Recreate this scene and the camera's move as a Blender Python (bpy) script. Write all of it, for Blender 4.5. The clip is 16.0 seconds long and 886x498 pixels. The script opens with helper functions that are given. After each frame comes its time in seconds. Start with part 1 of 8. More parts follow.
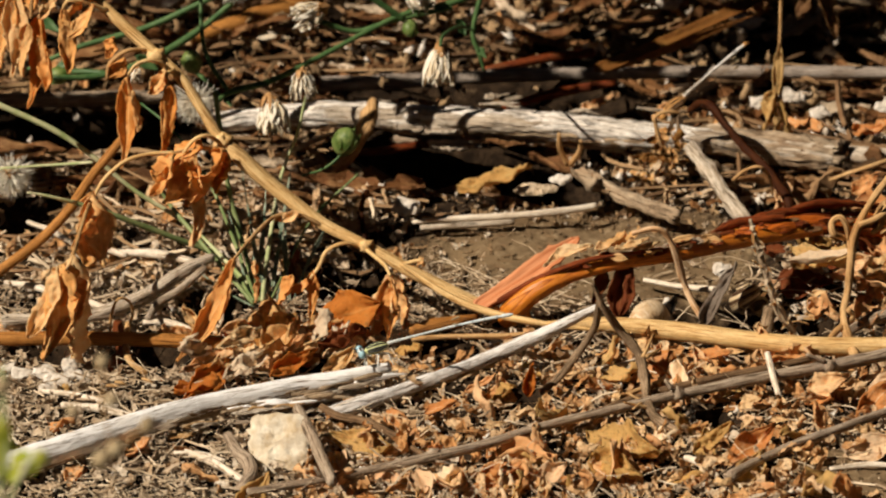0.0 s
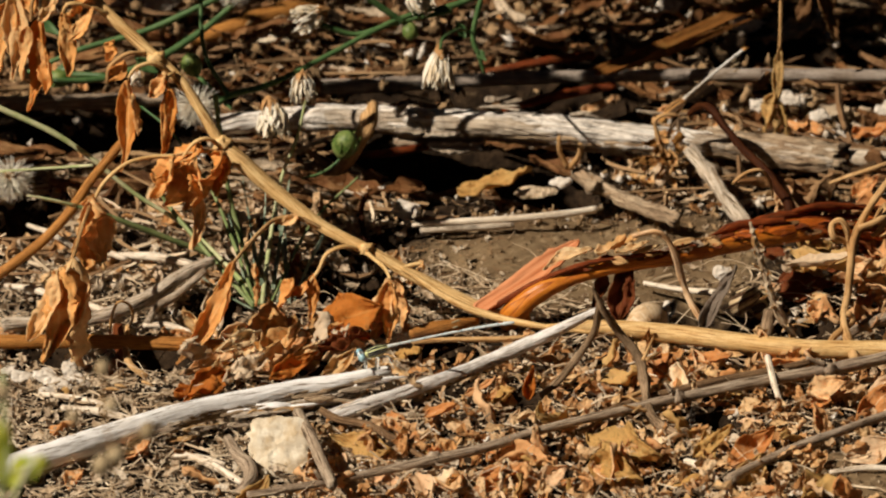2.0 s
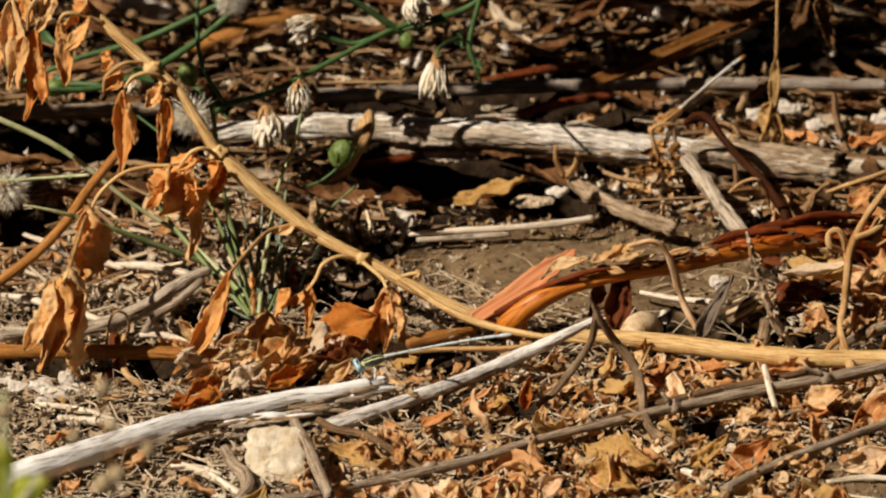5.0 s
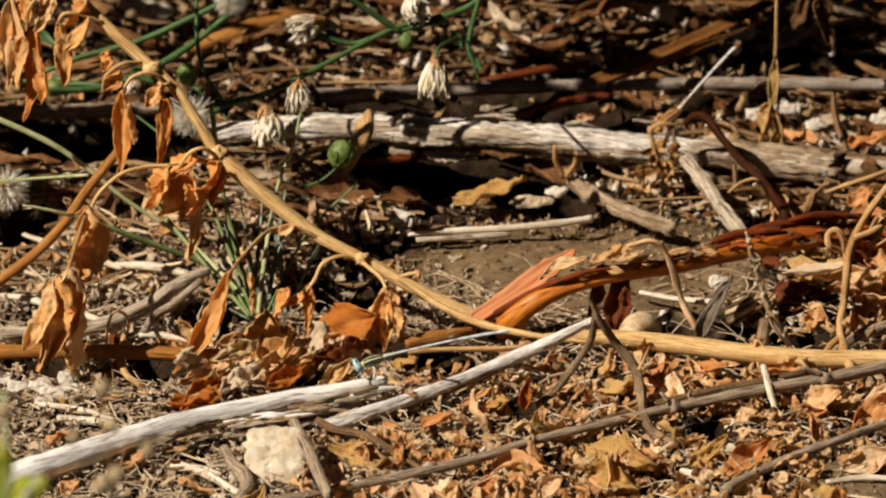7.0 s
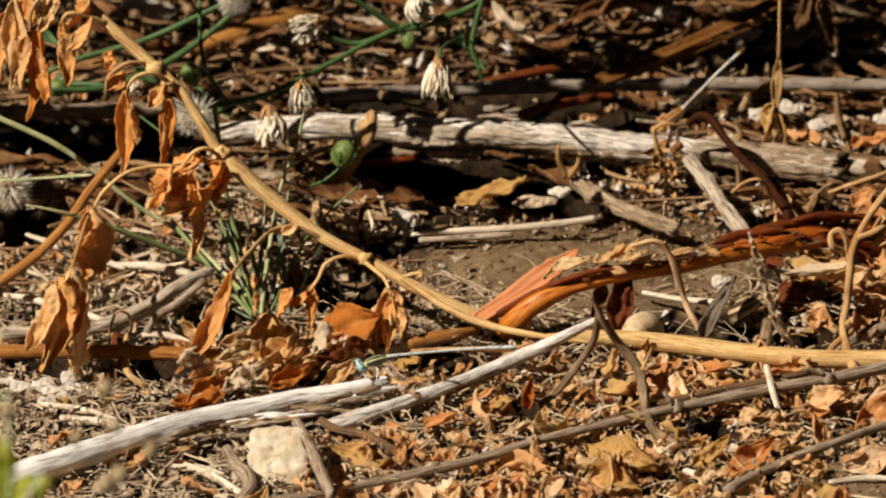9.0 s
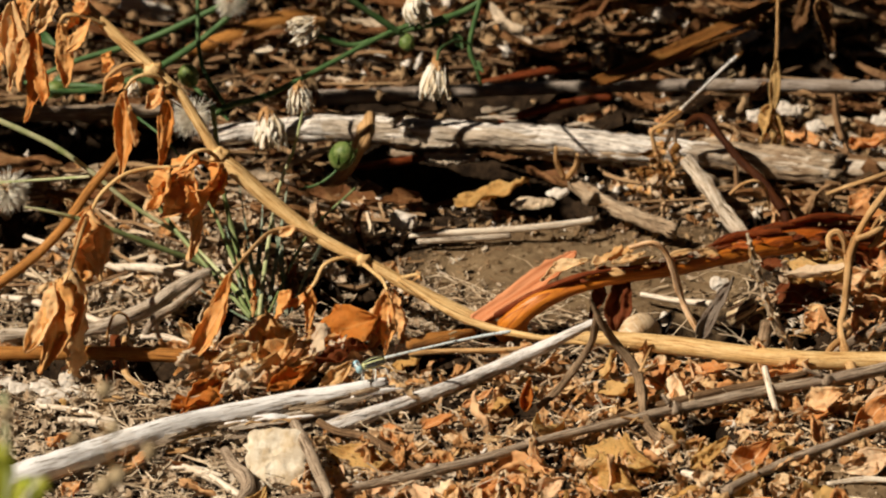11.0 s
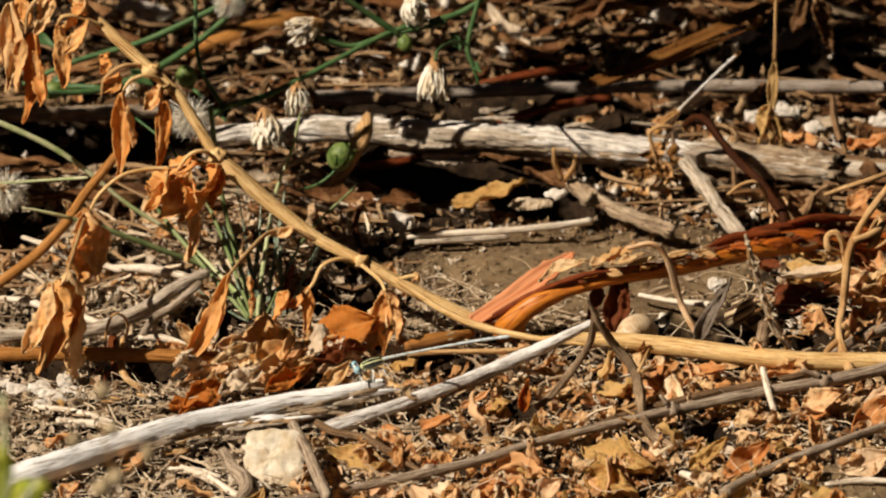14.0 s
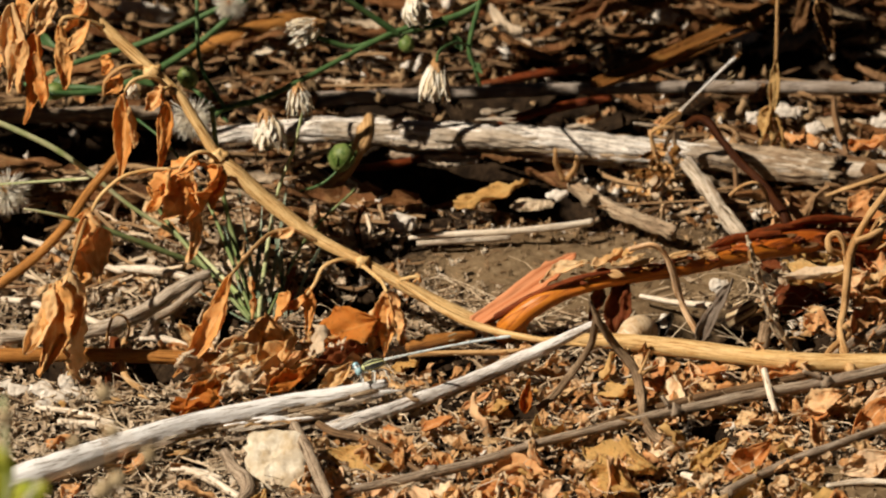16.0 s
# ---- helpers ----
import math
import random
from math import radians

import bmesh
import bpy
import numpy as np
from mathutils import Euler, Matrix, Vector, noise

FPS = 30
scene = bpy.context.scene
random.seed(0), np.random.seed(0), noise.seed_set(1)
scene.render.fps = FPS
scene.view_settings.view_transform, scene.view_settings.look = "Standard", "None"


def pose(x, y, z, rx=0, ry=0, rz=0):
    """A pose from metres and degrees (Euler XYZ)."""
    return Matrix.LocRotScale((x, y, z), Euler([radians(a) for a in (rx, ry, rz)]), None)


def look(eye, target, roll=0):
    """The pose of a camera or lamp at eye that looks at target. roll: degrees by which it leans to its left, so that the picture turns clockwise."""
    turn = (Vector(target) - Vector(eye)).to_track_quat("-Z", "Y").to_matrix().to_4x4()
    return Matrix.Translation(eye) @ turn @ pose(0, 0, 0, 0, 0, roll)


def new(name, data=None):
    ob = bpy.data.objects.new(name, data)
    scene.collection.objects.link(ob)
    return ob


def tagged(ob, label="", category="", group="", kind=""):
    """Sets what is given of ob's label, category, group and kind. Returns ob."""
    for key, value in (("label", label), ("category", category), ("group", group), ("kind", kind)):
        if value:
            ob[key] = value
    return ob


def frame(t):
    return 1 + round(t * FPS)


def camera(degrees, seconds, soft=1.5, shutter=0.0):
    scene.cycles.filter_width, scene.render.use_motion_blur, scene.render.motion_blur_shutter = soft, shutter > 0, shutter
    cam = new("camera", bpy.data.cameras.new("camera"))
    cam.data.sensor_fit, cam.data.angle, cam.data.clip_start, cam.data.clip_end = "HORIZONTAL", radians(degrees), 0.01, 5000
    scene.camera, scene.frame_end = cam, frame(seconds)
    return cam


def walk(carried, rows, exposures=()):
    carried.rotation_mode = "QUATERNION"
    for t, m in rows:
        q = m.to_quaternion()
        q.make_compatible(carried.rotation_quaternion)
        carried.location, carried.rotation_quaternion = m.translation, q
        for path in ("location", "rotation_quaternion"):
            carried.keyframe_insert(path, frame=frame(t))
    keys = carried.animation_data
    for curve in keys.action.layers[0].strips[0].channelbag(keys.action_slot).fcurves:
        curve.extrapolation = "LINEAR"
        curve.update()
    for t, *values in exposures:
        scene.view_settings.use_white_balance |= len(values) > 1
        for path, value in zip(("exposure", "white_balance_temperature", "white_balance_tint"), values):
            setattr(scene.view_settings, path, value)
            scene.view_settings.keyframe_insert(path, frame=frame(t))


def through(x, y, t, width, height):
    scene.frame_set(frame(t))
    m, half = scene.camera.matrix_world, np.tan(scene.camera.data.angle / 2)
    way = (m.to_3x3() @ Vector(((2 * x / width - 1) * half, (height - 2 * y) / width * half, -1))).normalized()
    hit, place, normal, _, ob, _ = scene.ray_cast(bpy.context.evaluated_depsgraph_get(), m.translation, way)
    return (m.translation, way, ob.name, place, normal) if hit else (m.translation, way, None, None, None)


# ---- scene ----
cam = camera(6.842, 16.0, soft=2.1)
cam.data.dof.use_dof = True
cam.data.dof.focus_distance = 1.515
cam.data.dof.aperture_fstop = 48

# The long lens drifts a little while it is held on the scene.
PATH = [
    (0.0, look((0.00085, -1.48449, 0.59691), (-0.00112, -0.00121, -0.00299))),
    (0.5, look((0.00070, -1.48447, 0.59695), (-0.00092, -0.00119, -0.00294))),
    (1.0, look((0.00093, -1.48447, 0.59695), (-0.00122, -0.00119, -0.00294))),
    (1.5, look((0.00088, -1.48437, 0.59719), (-0.00115, -0.00107, -0.00264))),
    (2.0, look((0.00085, -1.48429, 0.59740), (-0.00112, -0.00097, -0.00239))),
    (2.5, look((0.00067, -1.48413, 0.59780), (-0.00088, -0.00077, -0.00191))),
    (3.0, look((0.00050, -1.48401, 0.59809), (-0.00066, -0.00063, -0.00156))),
    (3.5, look((0.00039, -1.48384, 0.59851), (-0.00051, -0.00042, -0.00104))),
    (4.0, look((0.00039, -1.48367, 0.59894), (-0.00051, -0.00021, -0.00052))),
    (6.5, look((0.00009, -1.48367, 0.59894), (-0.00012, -0.00021, -0.00052))),
    (7.0, look((0.00017, -1.48367, 0.59894), (-0.00022, -0.00021, -0.00052))),
    (7.5, look((0.00040, -1.48361, 0.59908), (-0.00053, -0.00014, -0.00035))),
    (8.0, look((0.00053, -1.48367, 0.59894), (-0.00070, -0.00021, -0.00052))),
    (8.5, look((0.00068, -1.48367, 0.59893), (-0.00090, -0.00022, -0.00054))),
    (9.0, look((0.00068, -1.48366, 0.59896), (-0.00090, -0.00020, -0.00050))),
    (11.5, look((0.00026, -1.48355, 0.59923), (-0.00034, -0.00007, -0.00017))),
    (12.0, look((0.00021, -1.48355, 0.59923), (-0.00027, -0.00007, -0.00017))),
    (12.5, look((0.00019, -1.48361, 0.59909), (-0.00026, -0.00014, -0.00034))),
    (13.0, look((0.00012, -1.48355, 0.59923), (-0.00015, -0.00007, -0.00017))),
    (13.5, look((0.00010, -1.48355, 0.59923), (-0.00014, -0.00007, -0.00017))),
    (14.0, look((0.00003, -1.48350, 0.59935), (-0.00003, -0.00001, -0.00003))),
    (14.5, look((0.00000, -1.48349, 0.59937), (-0.00000, 0.00000, 0.00000))),
    (15.0, look((0.00009, -1.48344, 0.59951), (-0.00012, 0.00007, 0.00017))),
    (15.5, look((0.00026, -1.48344, 0.59951), (-0.00034, 0.00007, 0.00017))),
    (16.0, look((0.00026, -1.48344, 0.59951), (-0.00034, 0.00007, 0.00017))),
]
walk(cam, PATH, [(0.0, 0.16), (1.0, 0.12), (2.5, 0.06), (4.2, 0.08), (6.3, 0.13), (9.0, 0.17), (12.0, 0.20), (16.0, 0.20)])

# ---- world and light ----
SUN = Vector((-0.62, -0.36, 0.70)).normalized()
world = bpy.data.worlds.new("sky")
scene.world = world
world.use_nodes = True
sky = world.node_tree.nodes.new("ShaderNodeTexSky")
sky.sky_type = "NISHITA"
sky.sun_disc = False
sky.sun_elevation = math.asin(SUN.z)
sky.sun_rotation = math.atan2(SUN.x, SUN.y)
back = world.node_tree.nodes["Background"]
back.inputs["Strength"].default_value = 0.0018
world.node_tree.links.new(sky.outputs["Color"], back.inputs["Color"])
sun_data = bpy.data.lights.new("sun", "SUN")
sun_data.energy, sun_data.angle, sun_data.color = 5.0, radians(0.53), (1.0, 0.88, 0.72)
sun = new("sun", sun_data)
sun.matrix_world = look(SUN * 5, (0, 0, 0))

# ---- materials ----


def mat_base(name, rough=0.75, spec=0.3):
    m = bpy.data.materials.new(name)
    m.use_nodes = True
    nt = m.node_tree
    b = nt.nodes["Principled BSDF"]
    b.inputs["Roughness"].default_value = rough
    b.inputs["Specular IOR Level"].default_value = spec
    return m, nt, b


def ramp(nt, fac, stops):
    r = nt.nodes.new("ShaderNodeValToRGB")
    e = r.color_ramp.elements
    while len(e) < len(stops):
        e.new(0.5)
    for el, (p, c) in zip(e, stops):
        el.position, el.color = p, (*c, 1)
    nt.links.new(fac, r.inputs["Fac"])
    return r.outputs["Color"]


def mix(nt, a, b, fac, mode="MIX"):
    n = nt.nodes.new("ShaderNodeMix")
    n.data_type, n.blend_type = "RGBA", mode
    for sock, v in ((n.inputs[0], fac), (n.inputs[6], a), (n.inputs[7], b)):
        if isinstance(v, (int, float)):
            sock.default_value = v
        elif isinstance(v, tuple):
            sock.default_value = (*v, 1)
        else:
            nt.links.new(v, sock)
    return n.outputs[2]


def tex(nt, coord, scale, detail=4, rough=0.6, stretch=(1, 1, 1), kind="Noise"):
    mp = nt.nodes.new("ShaderNodeMapping")
    mp.inputs["Scale"].default_value = stretch
    nt.links.new(coord, mp.inputs["Vector"])
    n = nt.nodes.new("ShaderNodeTex" + kind)
    n.inputs["Scale"].default_value = scale
    if kind == "Noise":
        n.inputs["Detail"].default_value = detail
        n.inputs["Roughness"].default_value = rough
    nt.links.new(mp.outputs["Vector"], n.inputs["Vector"])
    return n.outputs[0]


def bump(nt, b, height, strength, dist):
    n = nt.nodes.new("ShaderNodeBump")
    n.inputs["Strength"].default_value = strength
    n.inputs["Distance"].default_value = dist
    nt.links.new(height, n.inputs["Height"])
    nt.links.new(n.outputs["Normal"], b.inputs["Normal"])


def coords(nt):
    return nt.nodes.new("ShaderNodeTexCoord")


def span(nt, fac, lo, hi, to_lo=0.0, to_hi=1.0):
    n = nt.nodes.new("ShaderNodeMapRange")
    for k, v in zip((1, 2, 3, 4), (lo, hi, to_lo, to_hi)):
        n.inputs[k].default_value = v
    nt.links.new(fac, n.inputs[0])
    return n.outputs[0]


def wood(name, pale, mid, dark, rough=0.8, spec=0.10, crack=0.55, relief=0.5, blotch=None, fine_by=1.0, broad_by=1.0, lines=0.43, grime=0.5):
    """Fibres run along v of the UV map, which is in millimetres."""
    m, nt, b = mat_base(name, rough, spec)
    uv = coords(nt).outputs["UV"]
    fibre = tex(nt, uv, fine_by, 5, 0.65, (2.6, 0.12, 1))
    broad = tex(nt, uv, 0.22, 3, 0.55, (1.0, 0.35, 1))
    col = ramp(nt, fibre, [(0.36, dark), (0.44, mid), (0.54, pale)])
    col2 = ramp(nt, fibre, [(0.32, dark), (0.44, mid)])
    col = mix(nt, col, col2, span(nt, broad, 0.50, 0.68, 0, broad_by))
    if blotch:
        spots = tex(nt, uv, 0.12, 4, 0.6, (1.0, 0.4, 1))
        col = mix(nt, col, blotch, span(nt, spots, 0.57, 0.68, 0, 0.75))
    fine = tex(nt, uv, 1.5 * fine_by, 4, 0.75, (3.2, 0.16, 1))
    dark_line = span(nt, fine, lines - 0.07, lines)
    col = mix(nt, dark, col, span(nt, dark_line, 0, 1, 1 - crack, 1))
    # thin cracks that run along the fibres
    split = nt.nodes.new("ShaderNodeMath")
    split.operation = "ABSOLUTE"
    nt.links.new(span(nt, tex(nt, uv, 0.9 * fine_by, 5, 0.7, (1.6, 0.06, 1)), 0, 1, -1, 1), split.inputs[0])
    groove = span(nt, split.outputs[0], 0.0, 0.035)
    gone = tex(nt, uv, 0.16, 3, 0.6, (1.0, 0.5, 1))
    groove = mix(nt, groove, (1.0, 1.0, 1.0), span(nt, gone, 0.42, 0.56))
    col = mix(nt, mix(nt, dark, col, 1 - 0.9 * crack), col, groove)
    pits = tex(nt, uv, 1.6, 3, 0.7, (1.0, 0.6, 1))
    col = mix(nt, col, dark, span(nt, pits, 0.62, 0.72, 0, 0.7 * crack))
    mottle = tex(nt, uv, 1.7, 4, 0.7, (1.0, 0.28, 1))
    col = mix(nt, col, mix(nt, mid, dark, 0.55), span(nt, mottle, 0.50, 0.66, 0, grime))
    nt.links.new(col, b.inputs["Base Color"])
    bump(nt, b, mix(nt, mix(nt, fibre, fine, 0.5), groove, 0.3), relief, 0.0004)
    return m


def leafy(name, tones, vein, through=0.35, rough=0.6, per="object", spots=(0.12, 0.05, 0.02), spot_amount=0.7, crumple=0.9):
    """A dry or living leaf: blotched blade, midrib and side veins from the UV map, light passing through."""
    m, nt, b = mat_base(name, rough, 0.18)
    tc = coords(nt)
    if per == "object":
        rnd = nt.nodes.new("ShaderNodeObjectInfo").outputs["Random"]
    else:
        rnd = nt.nodes.new("ShaderNodeNewGeometry").outputs["Random Per Island"]
    steps = [(i / (len(tones) - 1), c) for i, c in enumerate(tones)]
    col = ramp(nt, rnd, steps)
    obj = tc.outputs["Object"]
    blot = tex(nt, obj, 320.0, 4, 0.65)
    col = mix(nt, col, tones[0], span(nt, blot, 0.45, 0.72, 0, 0.6))
    pale = tex(nt, obj, 210.0, 3, 0.6)
    col = mix(nt, col, vein, span(nt, pale, 0.52, 0.72, 0, 0.7))
    dirt = tex(nt, obj, 900.0, 3, 0.7)
    col = mix(nt, col, spots, span(nt, dirt, 0.56, 0.72, 0, spot_amount))
    sep = nt.nodes.new("ShaderNodeSeparateXYZ")
    nt.links.new(tc.outputs["UV"], sep.inputs[0])
    ab = nt.nodes.new("ShaderNodeMath")
    ab.operation = "ABSOLUTE"
    nt.links.new(sep.outputs[0], ab.inputs[0])
    rib = span(nt, ab.outputs[0], 0.01, 0.07, 0.7, 0)
    side = nt.nodes.new("ShaderNodeMath")
    side.operation = "MULTIPLY_ADD"
    nt.links.new(ab.outputs[0], side.inputs[0])
    side.inputs[1].default_value = -0.35
    nt.links.new(sep.outputs[1], side.inputs[2])
    fr = nt.nodes.new("ShaderNodeMath")
    fr.operation = "PINGPONG"
    nt.links.new(side.outputs[0], fr.inputs[0])
    fr.inputs[1].default_value = 0.06
    lines = span(nt, fr.outputs[0], 0.0, 0.012, 0.22, 0)
    mx = nt.nodes.new("ShaderNodeMath")
    mx.operation = "MAXIMUM"
    nt.links.new(rib, mx.inputs[0])
    nt.links.new(lines, mx.inputs[1])
    col = mix(nt, col, vein, mx.outputs[0])
    nt.links.new(col, b.inputs["Base Color"])
    crease = tex(nt, obj, 420.0, 5, 0.65)
    grain = tex(nt, obj, 1900.0, 3, 0.7)
    relief = mix(nt, mix(nt, crease, grain, 0.3), mx.outputs[0], 0.12)
    bump(nt, b, relief, crumple, 0.0011)
    tr = nt.nodes.new("ShaderNodeBsdfTranslucent")
    nt.links.new(mix(nt, col, (1.0, 0.80, 0.52), 0.5, "MULTIPLY") if per != "green" else col, tr.inputs["Color"])
    ms = nt.nodes.new("ShaderNodeMixShader")
    ms.inputs[0].default_value = through
    nt.links.new(b.outputs[0], ms.inputs[1])
    nt.links.new(tr.outputs[0], ms.inputs[2])
    nt.links.new(ms.outputs[0], nt.nodes["Material Output"].inputs["Surface"])
    return m


def plain(name, a, b2, scale=600.0, rough=0.6, spec=0.3, relief=0.3, through=0.0, per_island=False):
    m, nt, b = mat_base(name, rough, spec)
    obj = coords(nt).outputs["Object"]
    n = tex(nt, obj, scale, 4, 0.6)
    col = mix(nt, a, b2, span(nt, n, 0.35, 0.65))
    if per_island:
        rnd = nt.nodes.new("ShaderNodeNewGeometry").outputs["Random Per Island"]
        col = mix(nt, col, mix(nt, b2, a, rnd), 0.7)
    nt.links.new(col, b.inputs["Base Color"])
    bump(nt, b, n, relief, 0.0006)
    if through:
        tr = nt.nodes.new("ShaderNodeBsdfTranslucent")
        nt.links.new(col, tr.inputs["Color"])
        ms = nt.nodes.new("ShaderNodeMixShader")
        ms.inputs[0].default_value = through
        nt.links.new(b.outputs[0], ms.inputs[1])
        nt.links.new(tr.outputs[0], ms.inputs[2])
        nt.links.new(ms.outputs[0], nt.nodes["Material Output"].inputs["Surface"])
    return m


BLEACHED = wood("bleached_wood", (0.95, 0.94, 0.93), (0.88, 0.86, 0.84), (0.22, 0.16, 0.12), crack=0.6, relief=0.55, blotch=(0.80, 0.73, 0.65), fine_by=0.75, broad_by=0.2, lines=0.42, grime=0.08)
PALE_GREY = wood("pale_grey_wood", (0.90, 0.87, 0.84), (0.74, 0.68, 0.62), (0.18, 0.13, 0.10), crack=0.75, relief=0.8, blotch=(0.62, 0.53, 0.44), broad_by=0.5, grime=0.3)
GREY_WOOD = wood("weathered_log", (0.66, 0.57, 0.46), (0.46, 0.36, 0.26), (0.07, 0.045, 0.028), crack=0.85, relief=0.9, blotch=(0.26, 0.17, 0.10))
LOG_WOOD = wood("silver_log", (0.92, 0.87, 0.80), (0.76, 0.67, 0.57), (0.07, 0.045, 0.028), crack=0.9, relief=1.0, blotch=(0.38, 0.28, 0.19), fine_by=0.8, broad_by=0.5, lines=0.47)
OLD_WOOD = wood("flaking_old_wood", (0.50, 0.39, 0.27), (0.34, 0.235, 0.145), (0.06, 0.04, 0.025), crack=0.85, relief=1.0, blotch=(0.20, 0.12, 0.07))
FLAKY = wood("flaky_tan_bark", (0.80, 0.66, 0.48), (0.62, 0.46, 0.30), (0.10, 0.065, 0.035), crack=0.45, relief=1.0, blotch=(0.30, 0.19, 0.10), fine_by=1.3)
STICK = wood("grey_brown_bark", (0.48, 0.38, 0.28), (0.28, 0.20, 0.135), (0.06, 0.04, 0.025), relief=0.6, blotch=(0.44, 0.36, 0.29))
GREY_BARK = wood("dull_grey_bark", (0.40, 0.34, 0.29), (0.29, 0.235, 0.19), (0.06, 0.045, 0.035), crack=0.7, relief=0.7, blotch=(0.18, 0.13, 0.09))
TWIG = wood("brown_twig_bark", (0.26, 0.16, 0.085), (0.14, 0.08, 0.042), (0.03, 0.018, 0.01), relief=0.6)
KNOBBY = wood("brown_knobbly_bark", (0.36, 0.25, 0.155), (0.20, 0.13, 0.075), (0.04, 0.025, 0.014), crack=0.7, relief=0.9)
DARK_STEM = wood("dark_brown_stem", (0.060, 0.018, 0.005), (0.030, 0.008, 0.003), (0.012, 0.005, 0.003), rough=0.6, spec=0.06)
OCHRE = wood("ochre_stem", (0.78, 0.55, 0.26), (0.64, 0.39, 0.145), (0.28, 0.12, 0.03), rough=0.6, spec=0.3, crack=0.5, relief=0.5)
BROWN_STEM = wood("brown_orange_stem", (0.46, 0.21, 0.055), (0.34, 0.14, 0.032), (0.12, 0.045, 0.012), rough=0.55, crack=0.5, relief=0.5)
ORANGE_WOOD = wood("smooth_orange_wood", (0.66, 0.235, 0.025), (0.54, 0.155, 0.014), (0.22, 0.045, 0.007), rough=0.38, spec=0.45, crack=0.25, relief=0.35, blotch=(0.30, 0.065, 0.012))
RUST_WOOD = wood("rust_red_wood", (0.52, 0.13, 0.014), (0.34, 0.07, 0.009), (0.06, 0.016, 0.004), rough=0.42, spec=0.2, crack=0.6, relief=0.7, blotch=(0.15, 0.035, 0.010))
MAROON_BARK = wood("dark_red_bark", (0.25, 0.055, 0.013), (0.14, 0.028, 0.007), (0.03, 0.010, 0.005), rough=0.55, spec=0.12, crack=0.7, relief=0.8, blotch=(0.26, 0.12, 0.05))
PINK_BARK = wood("pink_inner_bark", (0.62, 0.27, 0.13), (0.54, 0.19, 0.075), (0.26, 0.08, 0.03), rough=0.7, crack=0.2, relief=0.3)
TAN_STEM = wood("tan_dry_stem", (0.62, 0.40, 0.19), (0.46, 0.25, 0.095), (0.14, 0.07, 0.03), rough=0.7, crack=0.3)
STRAW = plain("pale_straw", (0.76, 0.63, 0.46), (0.46, 0.33, 0.20), 300, 0.75, per_island=True)
PALE_STEM = wood("pale_straw_stem", (0.86, 0.77, 0.64), (0.72, 0.60, 0.46), (0.30, 0.21, 0.13), crack=0.5, relief=0.6)
LEAF = leafy("dry_orange_leaf", [(0.62, 0.25, 0.07), (0.78, 0.42, 0.17), (0.88, 0.60, 0.32), (0.70, 0.30, 0.09), (0.92, 0.76, 0.52), (0.80, 0.46, 0.20)], (0.88, 0.68, 0.42), through=0.30, spot_amount=0.4, crumple=0.6)
HANG_LEAF = leafy("dry_hanging_leaf", [(0.78, 0.33, 0.075), (0.86, 0.47, 0.16), (0.92, 0.68, 0.37)], (0.92, 0.64, 0.30), through=0.30, spot_amount=0.2, crumple=0.45)
LITTER = leafy("leaf_fragments", [(0.40, 0.19, 0.07), (0.70, 0.37, 0.14), (0.74, 0.55, 0.34), (0.82, 0.54, 0.26)], (0.62, 0.42, 0.22), through=0.14, per="island")
GREY_LITTER = leafy("grey_fragments", [(0.32, 0.23, 0.14), (0.68, 0.55, 0.40), (0.50, 0.35, 0.21), (0.80, 0.71, 0.58)], (0.66, 0.54, 0.40), through=0.06, per="island")
# brown rear litter and straw, darkened further: shade beyond the log is in the colour
REAR_LITTER = leafy("shade_toned_fragments", [(0.08, 0.032, 0.011), (0.25, 0.115, 0.042), (0.16, 0.06, 0.018), (0.36, 0.22, 0.11)], (0.38, 0.22, 0.095), through=0.12, per="island")
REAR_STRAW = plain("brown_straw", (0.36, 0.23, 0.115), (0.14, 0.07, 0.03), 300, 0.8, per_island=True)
STRAP_LEAF = leafy("brown_strap_leaf", [(0.26, 0.10, 0.022), (0.36, 0.17, 0.045)], (0.40, 0.22, 0.06), through=0.3)
WINE_LEAF = leafy("dark_red_leaf", [(0.20, 0.05, 0.015), (0.28, 0.075, 0.02)], (0.30, 0.12, 0.04), through=0.4)
BROWN_LEAF = leafy("brown_withered_leaf", [(0.16, 0.075, 0.03), (0.26, 0.13, 0.05)], (0.3, 0.18, 0.08), through=0.3)
BLACK_LEAF = leafy("black_rotten_leaf", [(0.025, 0.02, 0.016), (0.05, 0.04, 0.03)], (0.05, 0.04, 0.03), through=0.05, rough=0.45)
GREY_LEAF = leafy("dark_grey_leaf", [(0.22, 0.17, 0.13), (0.32, 0.26, 0.20)], (0.2, 0.17, 0.14), through=0.15)
DEEP_LEAF = leafy("deep_orange_leaf", [(0.60, 0.19, 0.03), (0.68, 0.25, 0.04)], (0.70, 0.34, 0.09), through=0.4, spot_amount=0.4)
YELLOW_LEAF = leafy("yellow_dry_leaf", [(0.64, 0.38, 0.12), (0.74, 0.50, 0.21)], (0.70, 0.50, 0.2), through=0.35)
HEAP_LEAF = leafy("tan_heap_leaf", [(0.80, 0.44, 0.15), (0.86, 0.58, 0.27), (0.90, 0.70, 0.42)], (0.90, 0.72, 0.46), through=0.32, spot_amount=0.35)
PALE_LEAF = leafy("cream_dry_leaf", [(0.80, 0.62, 0.42), (0.86, 0.72, 0.54)], (0.9, 0.8, 0.62), through=0.3, spot_amount=0.3)
